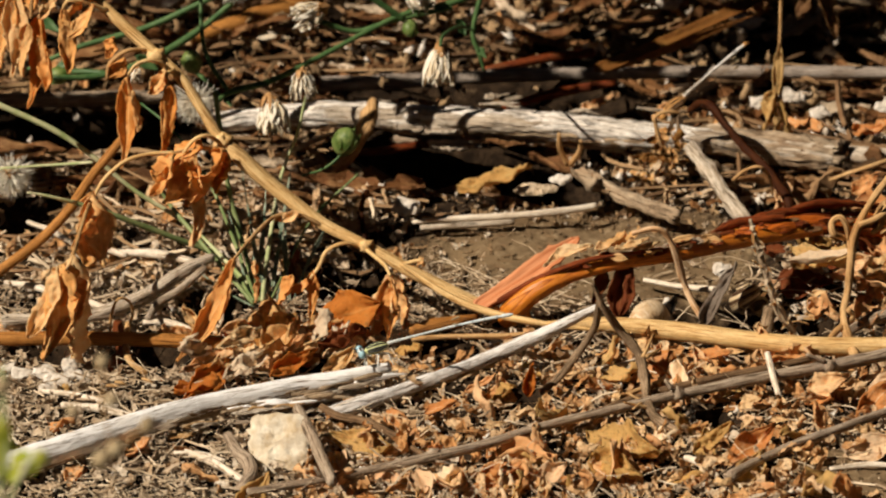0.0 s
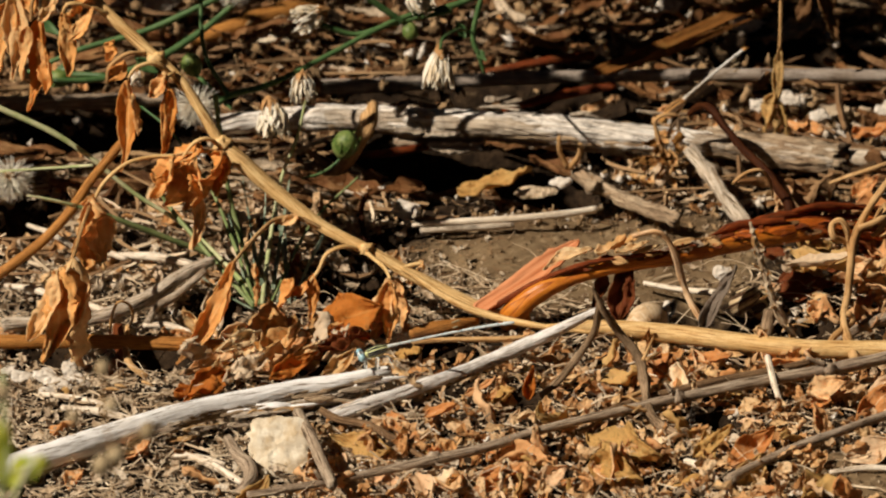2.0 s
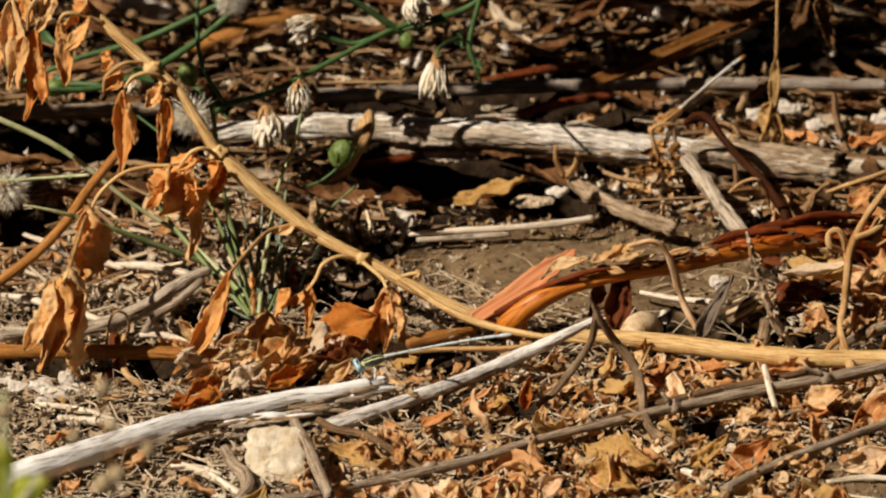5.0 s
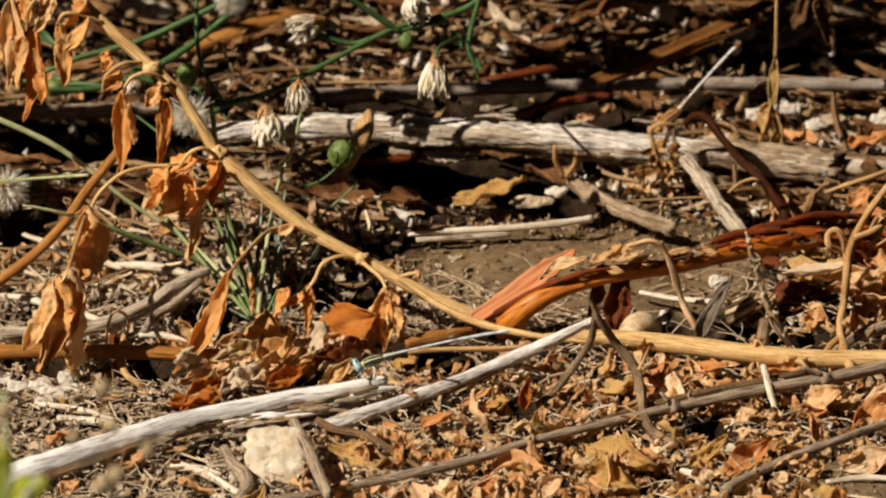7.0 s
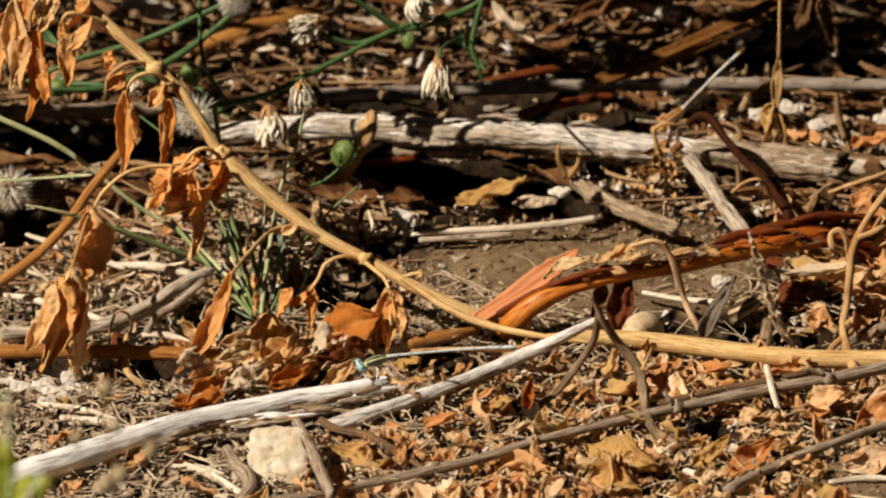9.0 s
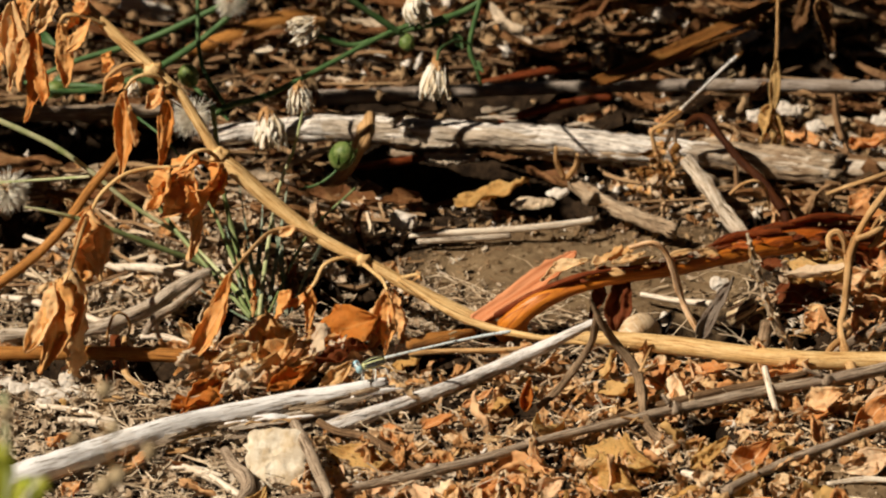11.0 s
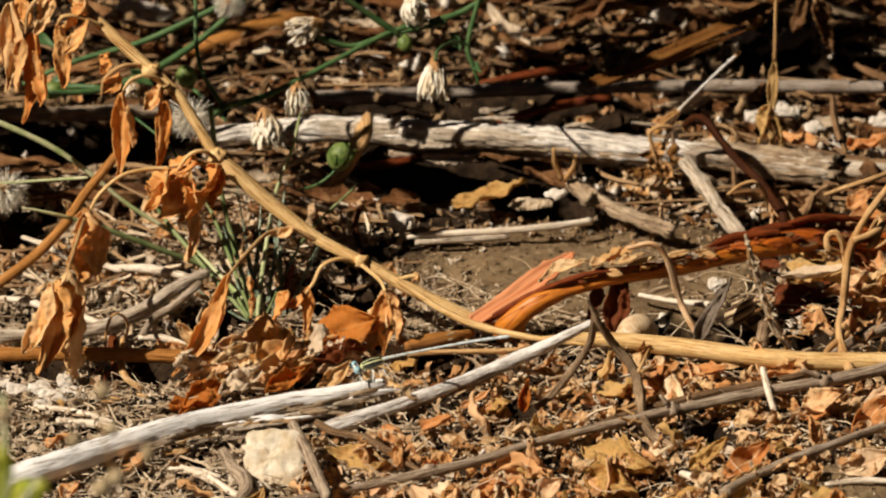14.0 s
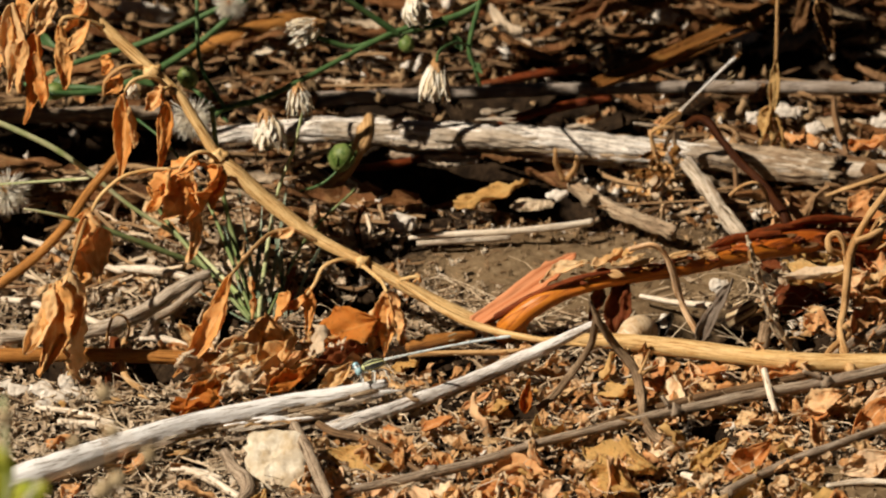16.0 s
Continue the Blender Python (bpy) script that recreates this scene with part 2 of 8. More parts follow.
GREEN = plain("green_stem", (0.042, 0.105, 0.030), (0.10, 0.18, 0.06), 350, 0.5, 0.4, 0.2, 0.12)
PALE_GREEN = plain("pale_green_stem", (0.36, 0.44, 0.17), (0.70, 0.68, 0.42), 160, 0.55, 0.3, 0.2, 0.15)
OLIVE = plain("olive_stem", (0.13, 0.19, 0.06), (0.30, 0.35, 0.15), 250, 0.5, 0.3, 0.2, 0.15)
BLUE_GREEN = plain("blue_green_blade", (0.13, 0.20, 0.12), (0.36, 0.42, 0.31), 260, 0.45, 0.45, 0.2, 0.2)
BUD = plain("green_bud", (0.08, 0.15, 0.025), (0.24, 0.30, 0.09), 500, 0.5, 0.4, 0.3, 0.2)
LIME = plain("yellow_green_leaf", (0.42, 0.50, 0.05), (0.62, 0.60, 0.10), 200, 0.55, 0.3, 0.2, 0.45)
SEED = plain("brown_seed_head", (0.30, 0.22, 0.12), (0.46, 0.36, 0.22), 500, 0.8, 0.2, 0.4)
PAPPUS = plain("cream_bracts", (0.95, 0.92, 0.83), (0.80, 0.66, 0.45), 250, 0.7, 0.3, 0.1, 0.3, per_island=True)
FLUFF = plain("white_fluff", (0.95, 0.93, 0.86), (0.88, 0.83, 0.74), 300, 0.8, 0.2, 0.1, 0.55)
CUP = plain("brown_flower_cup", (0.28, 0.13, 0.04), (0.50, 0.29, 0.12), 700, 0.7, 0.3, 0.4)
WHITE_CHIP = plain("white_chips", (0.76, 0.71, 0.64), (0.44, 0.36, 0.27), 260, 0.8, 0.25, 0.5)
BARK = wood("brown_bark", (0.50, 0.37, 0.24), (0.34, 0.23, 0.135), (0.05, 0.032, 0.02), crack=0.8, relief=1.0, blotch=(0.50, 0.40, 0.29))
CLAY = plain("ochre_soil_lumps", (0.40, 0.27, 0.145), (0.20, 0.125, 0.065), 260, 0.95, 0.1, 0.8)
PLATE = plain("cream_bark_flake", (0.76, 0.69, 0.56), (0.54, 0.42, 0.27), 330, 0.85, 0.15, 1.0)


def cream_shell():
    """Cream with brown mottles and faint growth lines across the whorl."""
    m, nt, b = mat_base("cream_shell", 0.55, 0.3)
    tc = coords(nt)
    col = mix(nt, (0.66, 0.50, 0.32), (0.48, 0.31, 0.16), span(nt, tex(nt, tc.outputs["Object"], 330.0, 4, 0.6), 0.42, 0.62))
    col = mix(nt, col, (0.22, 0.12, 0.055), span(nt, tex(nt, tc.outputs["Object"], 700.0, 4, 0.7), 0.55, 0.68, 0, 0.75))
    lines = tex(nt, tc.outputs["UV"], 1.0, 3, 0.6, (2.0, 26.0, 1))
    col = mix(nt, col, (0.78, 0.66, 0.50), span(nt, lines, 0.50, 0.66, 0, 0.6))
    nt.links.new(col, b.inputs["Base Color"])
    bump(nt, b, lines, 0.3, 0.0004)
    return m


SHELL = cream_shell()


def striped_shell():
    m, nt, b = mat_base("striped_shell", 0.4, 0.4)
    sep = nt.nodes.new("ShaderNodeSeparateXYZ")
    nt.links.new(coords(nt).outputs["UV"], sep.inputs[0])
    w = nt.nodes.new("ShaderNodeMath")
    w.operation = "PINGPONG"
    nt.links.new(sep.outputs[0], w.inputs[0])
    w.inputs[1].default_value = 0.085
    col = mix(nt, (0.055, 0.026, 0.012), (0.52, 0.40, 0.24), span(nt, w.outputs[0], 0.045, 0.06))
    nt.links.new(col, b.inputs["Base Color"])
    return m


STRIPED = striped_shell()


def soil():
    m, nt, b = mat_base("dry_soil", 0.95, 0.15)
    obj = coords(nt).outputs["Object"]
    big = tex(nt, obj, 45.0, 4, 0.6)
    mid = tex(nt, obj, 350.0, 5, 0.7)
    col = ramp(nt, big, [(0.35, (0.13, 0.082, 0.042)), (0.65, (0.24, 0.165, 0.09))])
    col = mix(nt, col, (0.38, 0.28, 0.17), span(nt, mid, 0.54, 0.70, 0, 0.8))
    col = mix(nt, col, (0.10, 0.065, 0.035), span(nt, mid, 0.28, 0.42, 0.8, 0))
    # shade of litter gaps and hollows put into the soil colour, but for two bare dry patches
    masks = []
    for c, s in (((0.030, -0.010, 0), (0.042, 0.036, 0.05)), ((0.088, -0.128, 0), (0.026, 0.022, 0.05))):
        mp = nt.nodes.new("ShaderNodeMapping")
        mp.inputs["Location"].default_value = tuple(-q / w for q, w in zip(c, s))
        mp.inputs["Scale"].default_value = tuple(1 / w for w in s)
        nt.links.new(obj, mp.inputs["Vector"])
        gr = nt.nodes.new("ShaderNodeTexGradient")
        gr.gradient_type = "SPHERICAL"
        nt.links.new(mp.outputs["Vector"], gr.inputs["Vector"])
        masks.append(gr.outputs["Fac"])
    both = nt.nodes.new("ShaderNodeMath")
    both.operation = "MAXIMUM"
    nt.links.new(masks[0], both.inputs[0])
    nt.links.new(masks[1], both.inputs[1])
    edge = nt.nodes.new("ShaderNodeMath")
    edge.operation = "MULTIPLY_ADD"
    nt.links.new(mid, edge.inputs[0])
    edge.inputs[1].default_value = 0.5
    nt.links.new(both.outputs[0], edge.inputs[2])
    # near-black tone that stands in for shade between the litter
    gap_shade = mix(nt, (0.014, 0.008, 0.004), (0.042, 0.025, 0.013), span(nt, mid, 0.4, 0.6))
    col = mix(nt, gap_shade, col, span(nt, edge.outputs[0], 0.30, 0.50))
    nt.links.new(col, b.inputs["Base Color"])
    fine = tex(nt, obj, 900.0, 4, 0.7)
    bump(nt, b, mix(nt, fine, mid, 0.6), 0.9, 0.0012)
    return m


SOIL = soil()


def wing_glass():
    m, nt, b = mat_base("clear_wing", 0.15, 0.5)
    obj = coords(nt).outputs["UV"]
    cell = tex(nt, obj, 14.0, kind="Voronoi", stretch=(1, 5, 1))
    b.inputs["Base Color"].default_value = (0.24, 0.15, 0.09, 1)
    t = nt.nodes.new("ShaderNodeBsdfTransparent")
    t.inputs["Color"].default_value = (0.97, 0.96, 0.94, 1)
    ms = nt.nodes.new("ShaderNodeMixShader")
    nt.links.new(span(nt, cell, 0.25, 0.5, 0.01, 0.05), ms.inputs[0])
    nt.links.new(t.outputs[0], ms.inputs[1])
    nt.links.new(b.outputs[0], ms.inputs[2])
    nt.links.new(ms.outputs[0], nt.nodes["Material Output"].inputs["Surface"])
    return m


WING = wing_glass()
RING = plain("grey_blue_ring", (0.20, 0.26, 0.28), (0.28, 0.34, 0.36), 900, 0.4, 0.4, 0.1)
SPRIG = wood("pale_sprig", (0.84, 0.60, 0.38), (0.66, 0.38, 0.18), (0.30, 0.14, 0.06), crack=0.35, relief=0.7, blotch=(0.70, 0.30, 0.12))
BLUE = plain("pale_blue_body", (0.52, 0.60, 0.63), (0.64, 0.68, 0.68), 900, 0.4, 0.4, 0.1)
PALE_LEG = plain("white_leg", (0.80, 0.82, 0.80), (0.68, 0.72, 0.70), 900, 0.4, 0.4, 0.05)
DARK_MARK = plain("black_marking", (0.02, 0.022, 0.025), (0.05, 0.05, 0.05), 900, 0.4, 0.4, 0.1)
YELLOW_GREEN = plain("yellow_green_thorax", (0.50, 0.52, 0.22), (0.60, 0.62, 0.34), 900, 0.45, 0.4, 0.1)
EYE = plain("blue_eye", (0.22, 0.42, 0.52), (0.36, 0.56, 0.62), 900, 0.2, 0.5, 0.05)
FEM_ORANGE = plain("orange_body", (0.56, 0.25, 0.055), (0.64, 0.36, 0.12), 900, 0.4, 0.4, 0.1)
FEM_PALE = plain("cream_abdomen", (0.90, 0.88, 0.84), (0.80, 0.76, 0.70), 500, 0.45, 0.4, 0.1)

# ---- mesh tools (millimetres) ----


class Geo:
    def __init__(self):
        self.v, self.f, self.uv = [], [], []

    def add(self, verts, faces, uvs):
        k = len(self.v)
        self.v += [tuple(p) for p in verts]
        self.f += [tuple(i + k for i in f) for f in faces]
        self.uv += list(uvs)

    def mesh(self, name, mat, smooth=True, origin=(0, 0, 0)):
        me = bpy.data.meshes.new(name)
        a = (np.array(self.v, dtype=float) - np.array(origin)) * 0.001
        me.from_pydata(a.tolist(), [], self.f)
        lay = me.uv_layers.new(name="UVMap")
        idx = np.empty(len(me.loops), dtype=np.int32)
        me.loops.foreach_get("vertex_index", idx)
        lay.data.foreach_set("uv", np.array(self.uv, dtype=np.float32)[idx].ravel())
        me.polygons.foreach_set("use_smooth", [smooth] * len(me.polygons))
        me.materials.append(mat)
        me.update()
        return me


def thing(name, label, category, origin=(0, 0, 0), group="", kind=""):
    ob = new(name)
    ob.empty_display_size = 0.005
    ob.location = [c * 0.001 for c in origin]
    return tagged(ob, label, category, group, kind)


def part(name, geo, mat, parent, label="", origin=(0, 0, 0), smooth=True):
    """One mesh under a thing; geo is in world millimetres, origin is where the thing or part stands."""
    ob = new(name, geo.mesh(name, mat, smooth, origin))
    ob.parent = parent
    return tagged(ob, label)


def single(name, geo, mat, label, category, group="", kind="", smooth=True, origin=None):
    if origin is None:
        a = np.array(geo.v)
        origin = (a[:, 0].mean(), a[:, 1].mean(), a[:, 2].min())
    ob = new(name, geo.mesh(name, mat, smooth, origin))
    ob.location = [c * 0.001 for c in origin]
    return tagged(ob, label, category, group, kind)


def spline(pts, radii, step):
    """Points and radii at even steps along a smooth line through pts."""
    p = [Vector(a) for a in pts]
    p = [2 * p[0] - p[1]] + p + [2 * p[-1] - p[-2]]
    r = [radii[0]] + list(radii) + [radii[-1]]
    out = []
    for i in range(1, len(p) - 2):
        n = max(2, int((p[i + 1] - p[i]).length / step))
        for k in range(n):
            t = k / n
            a, b, c, d = p[i - 1], p[i], p[i + 1], p[i + 2]
            q = 0.5 * (2 * b + (c - a) * t + (2 * a - 5 * b + 4 * c - d) * t * t + (3 * b - a - 3 * c + d) * t ** 3)
            out.append((q, r[i] + (r[i + 1] - r[i]) * t))
    out.append((p[-2], r[-2]))
    return out


def tube(geo, pts, radii, seg=12, step=1.0, rough=0.08, ragged=0.0, seed=0.0, flat=1.0, knots=0.0, fibre=0.5):
    """A stem or stick: a swept, ridged, slightly uneven round bar."""
    line = spline(pts, radii, step)
    n = len(line)
    tang = []
    for i in range(n):
        a, b = line[max(0, i - 1)][0], line[min(n - 1, i + 1)][0]
        d = b - a
        tang.append(d.normalized() if d.length > 1e-6 else (tang[-1] if tang else Vector((1, 0, 0))))
    side = tang[0].cross(Vector((0, 0, 1)))
    if side.length < 0.2:
        side = tang[0].cross(Vector((0, 1, 0)))
    side.normalize()
    verts, uvs, faces, s = [], [], [], 0.0
    for i in range(n):
        q, r = line[i]
        t = tang[i]
        side = (side - t * side.dot(t)).normalized()
        up = t.cross(side)
        if i:
            s += (q - line[i - 1][0]).length
        lump = 1 + knots * max(0.0, noise.noise(Vector((s * 0.13, seed * 7.1, 3.0)))) + 0.5 * rough * noise.noise(Vector((s * 0.3, seed, 9.0)))
        for j in range(seg):
            a = 2 * math.pi * j / seg
            w = noise.noise(Vector((math.cos(a) * 1.7 + seed * 3.3, math.sin(a) * 1.7, s * 0.10 * fibre + seed)))
            w += 0.6 * noise.noise(Vector((math.cos(a) * 4.0, math.sin(a) * 4.0 + seed, s * 0.22)))
            w += 0.5 * (0.5 - 2 * abs(noise.noise(Vector((math.cos(a) * 9.0 + seed, math.sin(a) * 9.0, s * 0.16)))))
            k = r * lump * (1 + rough * w)
            pt = q + side * (math.cos(a) * k) + up * (math.sin(a) * k * flat)
            if ragged and (i == 0 or i == n - 1):
                pt += t * (ragged * r * noise.noise(Vector((j * 1.37, seed * 5, i * 0.7))) * (1 if i else -1))
            verts.append(pt)
            uvs.append((r * abs(a - math.pi) + seed * 11, s))
    for i in range(n - 1):
        for j in range(seg):
            k = (j + 1) % seg
            faces.append((i * seg + j, i * seg + k, (i + 1) * seg + k, (i + 1) * seg + j))
    for i, flip in ((0, True), (n - 1, False)):
        c = len(verts)
        verts.append(line[i][0] + tang[i] * (line[i][1] * (-0.25 if flip else 0.25)))
        uvs.append((seed * 11, s if i else 0))
        for j in range(seg):
            k = (j + 1) % seg
            faces.append((i * seg + k, i * seg + j, c) if flip else (i * seg + j, i * seg + k, c))
    geo.add(verts, faces, uvs)
    return geo


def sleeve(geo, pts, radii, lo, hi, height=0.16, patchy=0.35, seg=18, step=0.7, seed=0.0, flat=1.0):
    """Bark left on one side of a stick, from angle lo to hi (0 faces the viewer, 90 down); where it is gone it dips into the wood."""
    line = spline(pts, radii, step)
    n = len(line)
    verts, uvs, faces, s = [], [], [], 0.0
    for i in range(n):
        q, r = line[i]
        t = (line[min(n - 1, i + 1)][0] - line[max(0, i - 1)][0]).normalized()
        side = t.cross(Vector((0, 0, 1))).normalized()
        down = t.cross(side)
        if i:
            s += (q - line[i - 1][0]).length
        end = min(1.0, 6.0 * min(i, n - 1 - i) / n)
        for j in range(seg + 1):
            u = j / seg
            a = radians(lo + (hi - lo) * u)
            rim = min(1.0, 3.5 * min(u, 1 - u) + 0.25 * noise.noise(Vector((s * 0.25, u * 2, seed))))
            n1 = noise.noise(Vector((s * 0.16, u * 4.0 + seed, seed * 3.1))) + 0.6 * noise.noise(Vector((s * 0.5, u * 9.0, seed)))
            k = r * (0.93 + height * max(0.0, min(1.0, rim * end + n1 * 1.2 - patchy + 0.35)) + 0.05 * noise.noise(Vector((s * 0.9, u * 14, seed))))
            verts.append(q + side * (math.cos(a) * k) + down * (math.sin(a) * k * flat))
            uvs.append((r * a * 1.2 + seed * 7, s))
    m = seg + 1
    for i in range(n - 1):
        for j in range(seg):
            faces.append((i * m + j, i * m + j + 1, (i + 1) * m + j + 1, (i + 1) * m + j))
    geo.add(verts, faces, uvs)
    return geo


def ball(geo, c, rx, ry=None, rz=None, seg=14, rings=9, rough=0.0, seed=0.0, turn=None):
    ry, rz = ry or rx, rz or rx
    verts, uvs, faces = [], [], []
    for i in range(rings + 1):
        th = math.pi * i / rings
        for j in range(seg):
            ph = 2 * math.pi * j / seg
            d = Vector((math.sin(th) * math.cos(ph), math.sin(th) * math.sin(ph), math.cos(th)))
            k = 1 + rough * noise.noise(d * 1.6 + Vector((seed, 0, 0))) + 0.4 * rough * noise.noise(d * 4 + Vector((0, seed, 0)))
            p = Vector((d.x * rx * k, d.y * ry * k, d.z * rz * k))
            if turn:
                p = turn @ p
            verts.append(p + Vector(c))
            uvs.append((j / seg, i / rings))
    for i in range(rings):
        for j in range(seg):
            k = (j + 1) % seg
            faces.append((i * seg + j, (i + 1) * seg + j, (i + 1) * seg + k, i * seg + k))
    geo.add(verts, faces, uvs)
    return geo


def blade(L, W, curl=0.6, fold=0.5, ruffle=0.15, twist=0.0, seed=0, nu=6, nv=10, thick=0.22, hook=0.0, tear=0.0, blunt=0.0, jag=0.09):
    """A dry leaf in its own space: base at the origin, along +y, its upper side towards +z."""
    top, uvs, faces = [], [], []
    x0 = seed * 13.7
    phi, y, z, dy = 0.0, 0.0, 0.0, L / nv
    for i in range(nv + 1):
        t = i / nv
        w = 0.5 * W * max(0.03, math.sin(math.pi * min(1, t ** (0.75 - 0.25 * blunt))) ** (0.85 - 0.4 * blunt))
        tw = twist * t
        for j in range(nu + 1):
            u = 2 * j / nu - 1
            edge = 1 + jag * noise.noise(Vector((t * 6 + x0, u * 2, 1.0))) + 0.6 * jag * noise.noise(Vector((t * 17 + x0, u * 2, 4.0))) + tear * (abs(u) > 0.9) * noise.noise(Vector((t * 14 + x0, u, 5.0)))
            a = fold * u * (0.75 + 0.25 * math.sin(t * 5 + seed))
            arc = w * edge
            if abs(fold) > 0.05:
                x, h = arc * math.sin(a) / fold, arc * (1 - math.cos(a)) / abs(fold)
            else:
                x, h = arc * u, 0.0
            wave = math.sin(t * (8 + seed % 5) + (1.7 if u > 0 else 0.0) + seed)
            crease = 0.5 - 2.2 * abs(noise.noise(Vector((t * 4.5 + x0, u * 2.2 + t, 3.0))))
            crease += 0.45 * (0.5 - 2.4 * abs(noise.noise(Vector((t * 9.0 - u * 3 + x0, u * 4.0, 8.0)))))
            h += W * ruffle * (noise.noise(Vector((t * 3.2 + x0, u * 1.4, 0.0))) + 0.22 * abs(u) ** 1.5 * wave + 0.55 * crease)
            x, h = x * math.cos(tw) - h * math.sin(tw), x * math.sin(tw) + h * math.cos(tw)
            top.append(Vector((x, y - h * math.sin(phi), z + h * math.cos(phi))))
            uvs.append((u, t * L / max(W, 0.1) * 0.5))
        phi += (curl + hook * t * t * 3) / nv
        y += dy * math.cos(phi)
        z += dy * math.sin(phi)
    m = nu + 1
    for i in range(nv):
        for j in range(nu):
            faces.append((i * m + j, i * m + j + 1, (i + 1) * m + j + 1, (i + 1) * m + j))
    if thick:
        nrm = [Vector((0, 0, 0)) for _ in top]
        for f in faces:
            k = (top[f[1]] - top[f[0]]).cross(top[f[3]] - top[f[0]])
            for q in f:
                nrm[q] += k
        c = len(top)
        top += [p - nn.normalized() * thick if nn.length > 1e-9 else p - Vector((0, 0, thick)) for p, nn in zip(top, nrm)]
        uvs += uvs[:]
        faces += [tuple(c + q for q in reversed(f)) for f in faces]
        rim = [j for j in range(nu)] + [i * m + nu for i in range(nv)] + [nv * m + j for j in range(nu, 0, -1)] + [i * m for i in range(nv, 0, -1)]
        for a, b in zip(rim, rim[1:] + rim[:1]):
            faces.append((b, a, a + c, b + c))
    return top, faces, uvs


def lay(geo, leaf, base, tip, roll=0.0, face=(0, -0.8, 0.6)):
    """Sets a blade so that it runs from base to tip, its upper side towards face, rolled by degrees."""
    base, tip = Vector(base), Vector(tip)
    v = leaf[0]
    far = max(v, key=lambda p: (p.x * 0 + p.y, p.z))
    end = Vector((0, far.y, far.z))
    d = tip - base
    k = d.length / max(end.length, 1e-6)
    yax = d.normalized()
    f = Vector(face)
    zax = (f - yax * f.dot(yax)).normalized()
    rot = Matrix((yax.cross(zax), yax, zax)).transposed()
    lean = math.atan2(end.z, end.y)
    m = rot @ Matrix.Rotation(radians(roll), 3, "Y") @ Matrix.Rotation(-lean, 3, "X")
    geo.add([base + m @ p * k for p in v], leaf[1], leaf[2])
    return geo


# x, y, half width, half depth, how deep: hollows in the soil under the log, behind it, under the red branch and
# elsewhere, most added so shaded ground looks black
HOLLOWS = [(-6, 40, 17, 12, 26), (10, 50, 30, 7, 22), (22, 28, 10, 9, 20), (4, 84, 38, 8, 16), (78, 108, 30, 13, 18), (36, 76, 14, 6, 14), (57, -41, 9, 8, 16), (76, -46, 6, 8, 16), (-75, 60, 30, 12, 18), (-62, -66, 8, 9, 24), (-84, -66, 7, 6, 14),
           (-21, -27, 11, 9, 20), (40, -57, 7, 5, 4), (-3, -65, 9, 5, 16), (-24, -70, 8, 6, 18), (-92, 10, 7, 11, 16), (-49, -44, 6, 8, 14), (53, -101, 5, 6, 14), (1, -84, 5, 5, 11), (15, -91, 5, 6, 10), (-17, -4, 7, 8, 12)]


def hollow(x, y):
    return sum(d * math.exp(-(((x - a) / u) ** 2 + ((y - b) / v) ** 2) ** 2) for a, b, u, v, d in HOLLOWS)


def gz(x, y):
    """Height of the soil in millimetres."""
    rough = 1.0 + 1.6 * min(1.0, max(0.0, (y - 10) / 50))
    a = 1.5 * noise.noise(Vector((x / 33, y / 33, 0.3))) + 0.8 * noise.noise(Vector((x / 9, y / 9, 4.0)))
    return rough * (a + 0.55 * noise.noise(Vector((x / 3, y / 3, 8.0)))) - 0.8 - hollow(x, y)


# ---- the ground ----
def axis(lo, hi, step, far):
    fine = list(np.arange(lo, hi + 0.1, step))
    grow, out_hi, out_lo = step, [hi], [lo]
    while out_hi[-1] < far:
        grow *= 1.5
        out_hi.append(out_hi[-1] + grow)
        out_lo.append(out_lo[-1] - grow)
    return out_lo[:0:-1] + fine + out_hi[1:]


def ground():
    xs, ys = axis(-130, 130, 1.3, 60000), axis(-160, 230, 1.3, 60000)
    g = Geo()
    verts, faces, uvs = [], [], []
    for y in ys:
        for x in xs:
            inside = max(abs(x) - 150, abs(y - 35) - 220, 0)
            z = gz(x, y) if inside < 400 else -0.8
            verts.append((x, y, z + 0.25 * noise.noise(Vector((x * 1.1, y * 1.1, 2.0)))))
            uvs.append((x, y))
    w = len(xs)
    for i in range(len(ys) - 1):
        for j in range(w - 1):
            faces.append((i * w + j, i * w + j + 1, (i + 1) * w + j + 1, (i + 1) * w + j))
    g.add(verts, faces, uvs)
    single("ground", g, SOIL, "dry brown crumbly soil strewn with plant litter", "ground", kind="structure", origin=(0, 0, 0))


ground()

# ---- sticks and branches ----
def stick(name, pts, radii, mat, label, category="stick", **kw):
    return single(name, tube(Geo(), pts, radii, **kw), mat, label, category)


